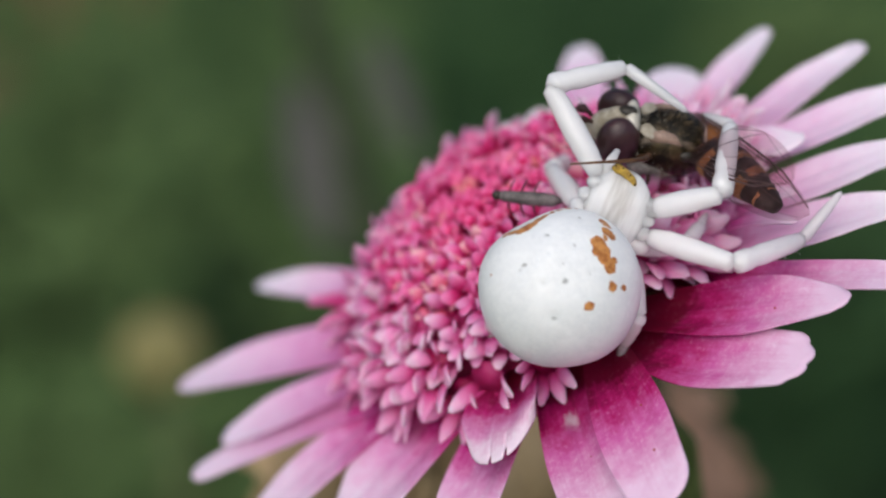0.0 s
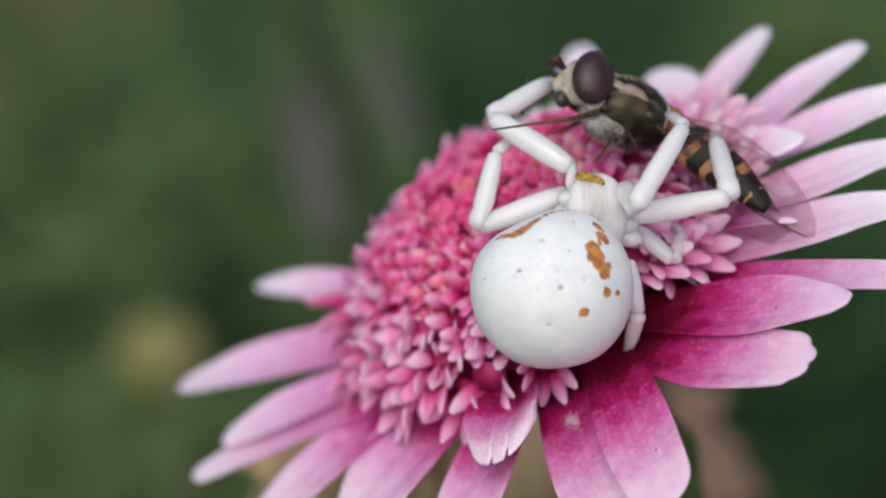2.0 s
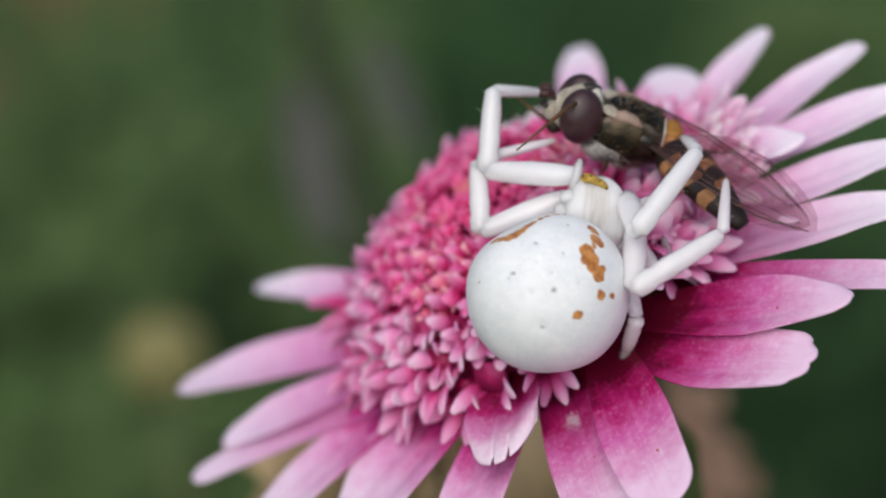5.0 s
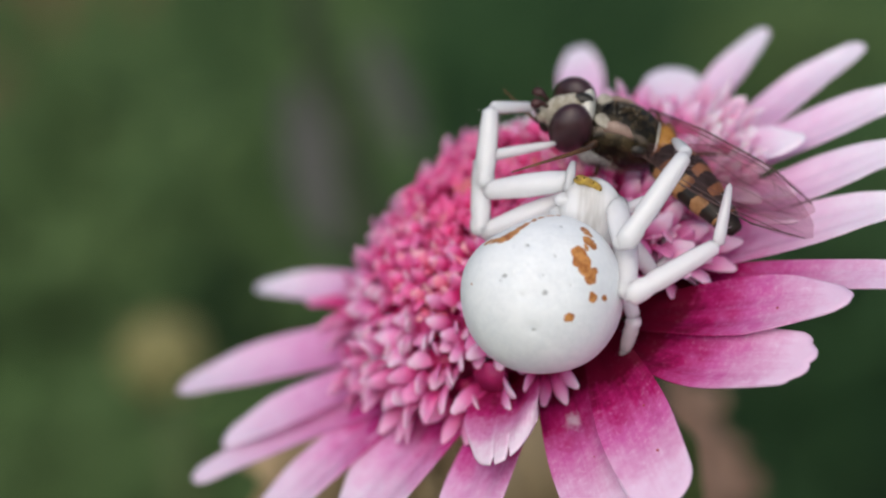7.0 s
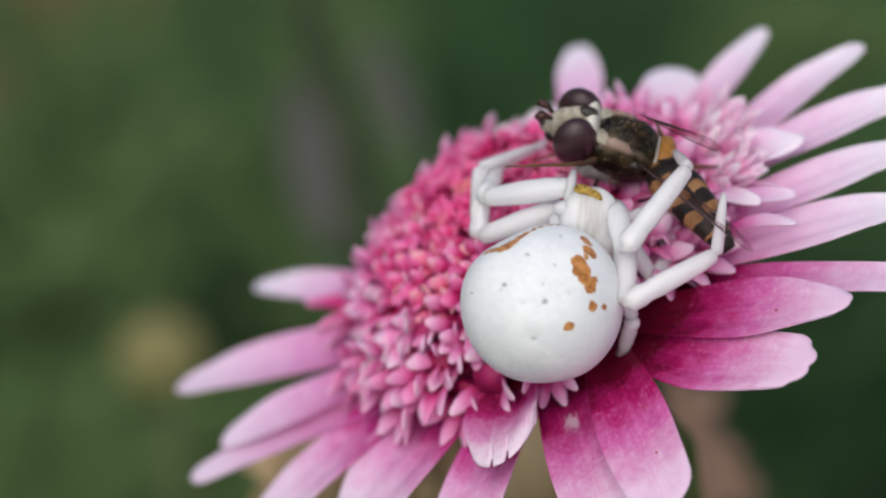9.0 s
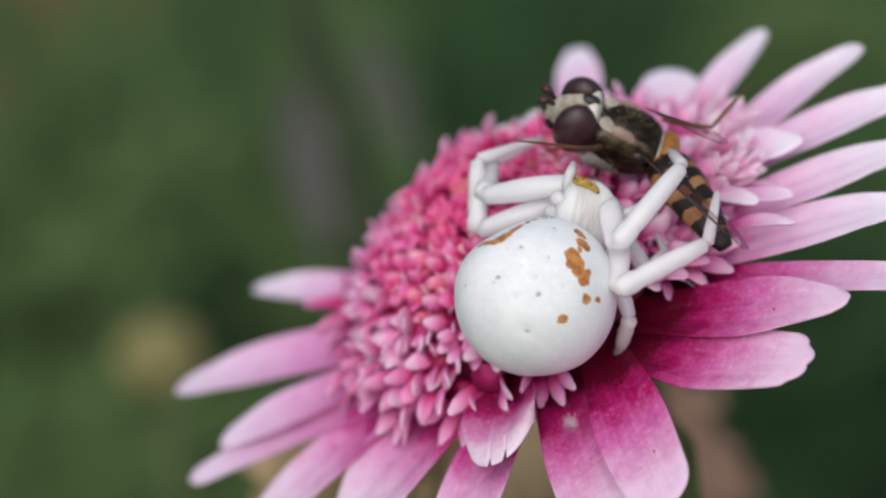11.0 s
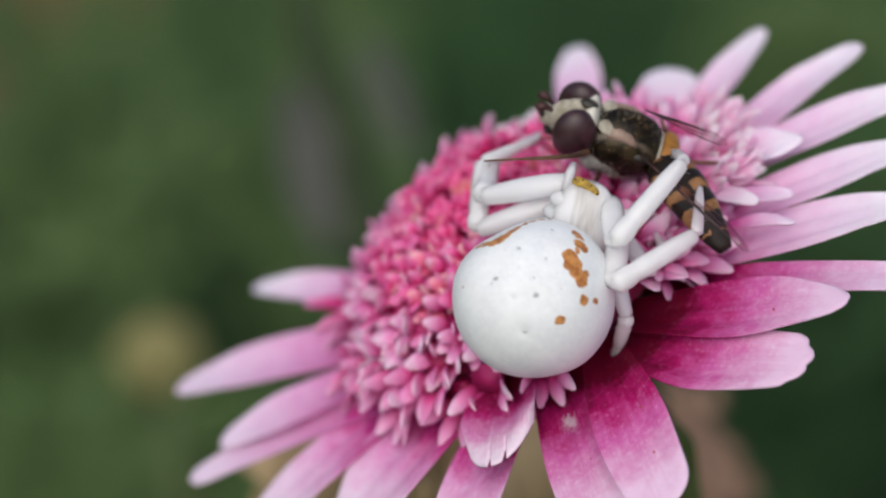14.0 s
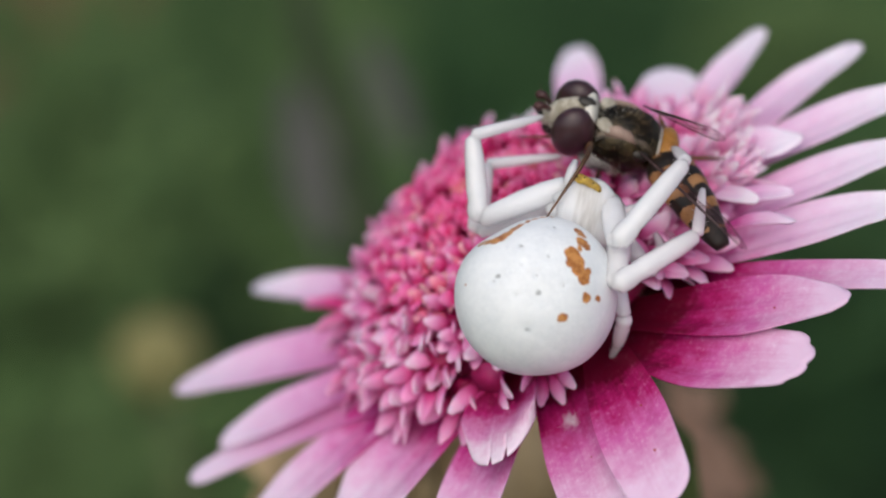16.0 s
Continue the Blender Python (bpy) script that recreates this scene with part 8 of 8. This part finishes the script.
    walk(second_foreleg, [
        (0, pose(0.00100, -0.00050, -0.00100, -42.5, 32.8, -4.3)), (0.5, pose(0.00100, -0.00050, -0.00100, -90.0, 22.6, -56.7)), (1, pose(0.00100, -0.00050, -0.00100, -100.8, 32.3, -51.4)),
        (1.5, pose(0.00100, -0.00050, -0.00100, -92.1, 31.2, -48.5)), (2, pose(0.00100, -0.00050, -0.00100, -118.3, 43.1, -61.5)), (2.5, pose(0.00100, -0.00050, -0.00100, -105.1, 37.5, -52.6)),
        (3, pose(0.00100, -0.00050, -0.00100, -86.1, 26.5, -43.8)), (3.5, pose(0.00151, -0.00070, -0.00113, -80.1, 11.2, -27.9)), (4, pose(0.00201, -0.00091, -0.00126, -78.5, -5.1, -13.9)),
        (6.5, pose(0.00204, -0.00043, -0.00153, -60.5, -8.6, -22.6)), (7, pose(0.00202, -0.00038, -0.00156, -59.7, -7.1, -21.7)), (7.5, pose(0.00203, -0.00039, -0.00155, -59.6, -7.6, -22.1)),
        (8, pose(0.00202, -0.00037, -0.00156, -59.7, -7.2, -21.7)), (8.5, pose(0.00151, -0.00044, -0.00128, -58.3, 25.6, -16.0)), (9, pose(0.00100, -0.00050, -0.00100, -50.1, 57.9, -4.9)),
        (11.5, pose(0.00100, -0.00050, -0.00100, -65.3, 68.2, -11.3)), (12, pose(0.00100, -0.00050, -0.00100, -72.1, 55.9, -36.1)), (12.5, pose(0.00100, -0.00050, -0.00100, -67.9, 56.3, -28.8)),
        (13, pose(0.00100, -0.00050, -0.00100, -70.9, 56.9, -32.6)), (13.5, pose(0.00100, -0.00050, -0.00100, -64.7, 51.8, -30.1)), (14, pose(0.00100, -0.00050, -0.00100, -60.4, 49.5, -25.3)),
        (14.5, pose(0.00100, -0.00050, -0.00100, -54.2, 51.5, -11.0)), (15, pose(0.00100, -0.00050, -0.00100, -61.4, 56.2, -18.6)), (15.5, pose(0.00100, -0.00050, -0.00100, -36.1, 27.1, 15.5)),
        (16, pose(0.00100, -0.00050, -0.00100, -38.0, 23.1, 10.7)),
    ])
    walk(hind_leg, [
        (0, pose(-0.00133, -0.00120, 0.00072, -59.3, 37.1, 148.3)), (0.5, pose(-0.00133, -0.00120, 0.00072, -15.5, 49.7, 177.9)), (1, pose(-0.00133, -0.00120, 0.00072, -14.2, 38.7, -178.2)),
        (1.5, pose(-0.00133, -0.00120, 0.00072, -19.8, 42.6, 177.0)), (2, pose(-0.00133, -0.00120, 0.00072, -16.4, 35.2, -178.5)), (2.5, pose(-0.00133, -0.00120, 0.00072, -17.0, 32.7, -178.2)),
        (3, pose(-0.00133, -0.00120, 0.00072, -18.6, -2.5, 170.0)), (3.5, pose(-0.00133, -0.00120, 0.00072, -27.8, 44.2, 170.7)), (4, pose(-0.00133, -0.00120, 0.00072, -30.7, 39.4, 170.9)),
        (6.5, pose(-0.00133, -0.00120, 0.00072, -52.5, 35.5, 156.6)), (7, pose(-0.00133, -0.00120, 0.00072, -53.5, 34.4, 156.8)), (7.5, pose(-0.00133, -0.00120, 0.00072, -53.6, 34.7, 156.4)),
        (8, pose(-0.00133, -0.00120, 0.00072, -53.5, 34.3, 156.9)), (8.5, pose(-0.00133, -0.00120, 0.00072, -53.3, 32.5, 158.8)), (9, pose(-0.00133, -0.00120, 0.00072, -60.1, 32.3, 152.7)),
        (11.5, pose(-0.00133, -0.00120, 0.00072, -51.5, -21.5, -170.4)), (12, pose(-0.00133, -0.00120, 0.00072, -49.4, 6.5, 173.3)), (12.5, pose(-0.00133, -0.00120, 0.00072, -47.7, -9.8, 175.4)),
        (13, pose(-0.00133, -0.00120, 0.00072, -55.3, 31.5, 158.1)), (13.5, pose(-0.00133, -0.00120, 0.00072, -55.3, 31.3, 158.3)), (14, pose(-0.00133, -0.00120, 0.00072, -55.4, 31.8, 157.6)),
        (14.5, pose(-0.00133, -0.00120, 0.00072, -55.3, 31.2, 158.4)), (15, pose(-0.00133, -0.00120, 0.00072, -55.4, 31.9, 157.5)), (15.5, pose(-0.00133, -0.00120, 0.00072, -55.5, 31.8, 157.6)),
        (16, pose(-0.00133, -0.00120, 0.00072, -55.6, 32.9, 156.3)),
    ])
    # the flower nods a little on its stem
    walk(daisy, [
        (0, pose(0.003982, 0.008827, 0.394260, -5.897, -31.616, 20.400)), (0.5, pose(0.003966, 0.008841, 0.394264, -5.588, -31.736, 20.406)), (1, pose(0.003978, 0.008832, 0.394256, -5.722, -31.554, 20.427)),
        (1.5, pose(0.003985, 0.008821, 0.394250, -5.801, -31.439, 20.460)), (2, pose(0.003982, 0.008819, 0.394260, -5.756, -31.502, 20.442)), (2.5, pose(0.003981, 0.008815, 0.394252, -5.799, -31.357, 20.508)),
        (3, pose(0.003978, 0.008810, 0.394255, -5.792, -31.355, 20.535)), (3.5, pose(0.003984, 0.008810, 0.394245, -5.864, -31.299, 20.531)), (4, pose(0.003980, 0.008809, 0.394249, -5.832, -31.297, 20.561)),
        (6.5, pose(0.003977, 0.008810, 0.394251, -5.802, -31.293, 20.584)), (7, pose(0.003977, 0.008810, 0.394251, -5.802, -31.293, 20.584)), (7.5, pose(0.003980, 0.008810, 0.394250, -5.820, -31.310, 20.560)),
        (8, pose(0.003977, 0.008806, 0.394254, -5.799, -31.322, 20.574)), (8.5, pose(0.003984, 0.008814, 0.394249, -5.842, -31.360, 20.508)), (9, pose(0.003950, 0.008819, 0.394292, -5.527, -31.550, 20.625)),
        (11.5, pose(0.003990, 0.008825, 0.394240, -5.833, -31.336, 20.472)), (12, pose(0.003961, 0.008824, 0.394297, -5.526, -31.687, 20.476)), (12.5, pose(0.003951, 0.008838, 0.394292, -5.511, -31.687, 20.553)),
        (13, pose(0.004003, 0.008796, 0.394237, -5.946, -31.234, 20.448)), (13.5, pose(0.003968, 0.008824, 0.394256, -5.688, -31.378, 20.582)), (14, pose(0.003976, 0.008811, 0.394274, -5.674, -31.501, 20.441)),
        (14.5, pose(0.004001, 0.008790, 0.394208, -6.075, -30.920, 20.576)), (15, pose(0.003974, 0.008811, 0.394250, -5.758, -31.297, 20.557)), (15.5, pose(0.003986, 0.008791, 0.394253, -5.876, -31.271, 20.507)),
        (16, pose(0.003981, 0.008795, 0.394253, -5.828, -31.249, 20.570)),
    ])
    walk(beetle, [
        (0, pose(0.00343, 0.00398, 0.40010, 60.1, -0.4, -7.8)), (0.5, pose(0.00317, 0.00388, 0.39991, 60.0, -0.4, -7.8)), (1, pose(0.00332, 0.00366, 0.39955, 60.0, -0.3, -7.9)),
        (1.5, pose(0.00322, 0.00332, 0.39895, 60.0, -0.2, -7.9)), (2, pose(0.00335, 0.00307, 0.39852, 60.0, -0.2, -7.9)), (2.5, pose(0.00345, 0.00296, 0.39833, 60.0, -0.1, -8.0)),
        (3, pose(0.00356, 0.00284, 0.39813, 60.0, -0.0, -8.0)), (3.5, pose(0.00356, 0.00284, 0.39811, 60.0, -0.1, -8.0)), (4, pose(0.00356, 0.00283, 0.39811, 60.0, -0.0, -8.0)),
        (6.5, pose(0.00355, 0.00281, 0.39807, 60.0, -0.0, -8.0)), (7, pose(0.00355, 0.00281, 0.39806, 60.0, -0.0, -8.0)), (7.5, pose(0.00355, 0.00280, 0.39805, 60.0, -0.0, -8.0)),
        (8, pose(0.00356, 0.00281, 0.39806, 60.0, -0.0, -8.0)), (8.5, pose(0.00355, 0.00280, 0.39806, 60.0, -0.0, -8.0)), (9, pose(0.00356, 0.00280, 0.39804, 60.0, -0.3, -7.8)),
        (11.5, pose(0.00359, 0.00281, 0.39805, 60.0, -0.0, -8.0)), (12, pose(0.00355, 0.00280, 0.39806, 60.1, -0.2, -7.9)), (12.5, pose(0.00356, 0.00279, 0.39803, 60.0, -0.2, -7.9)),
        (13, pose(0.00359, 0.00280, 0.39806, 60.0, 0.1, -8.1)), (13.5, pose(0.00355, 0.00281, 0.39807, 60.1, -0.2, -7.9)), (14, pose(0.00358, 0.00281, 0.39806, 60.1, -0.1, -8.0)),
        (14.5, pose(0.00361, 0.00280, 0.39805, 60.0, 0.1, -8.1)), (15, pose(0.00361, 0.00277, 0.39800, 60.0, -0.0, -8.0)), (15.5, pose(0.00361, 0.00276, 0.39798, 60.0, 0.0, -8.0)),
        (16, pose(0.00360, 0.00275, 0.39797, 60.0, 0.0, -8.0)),
    ])


motions()
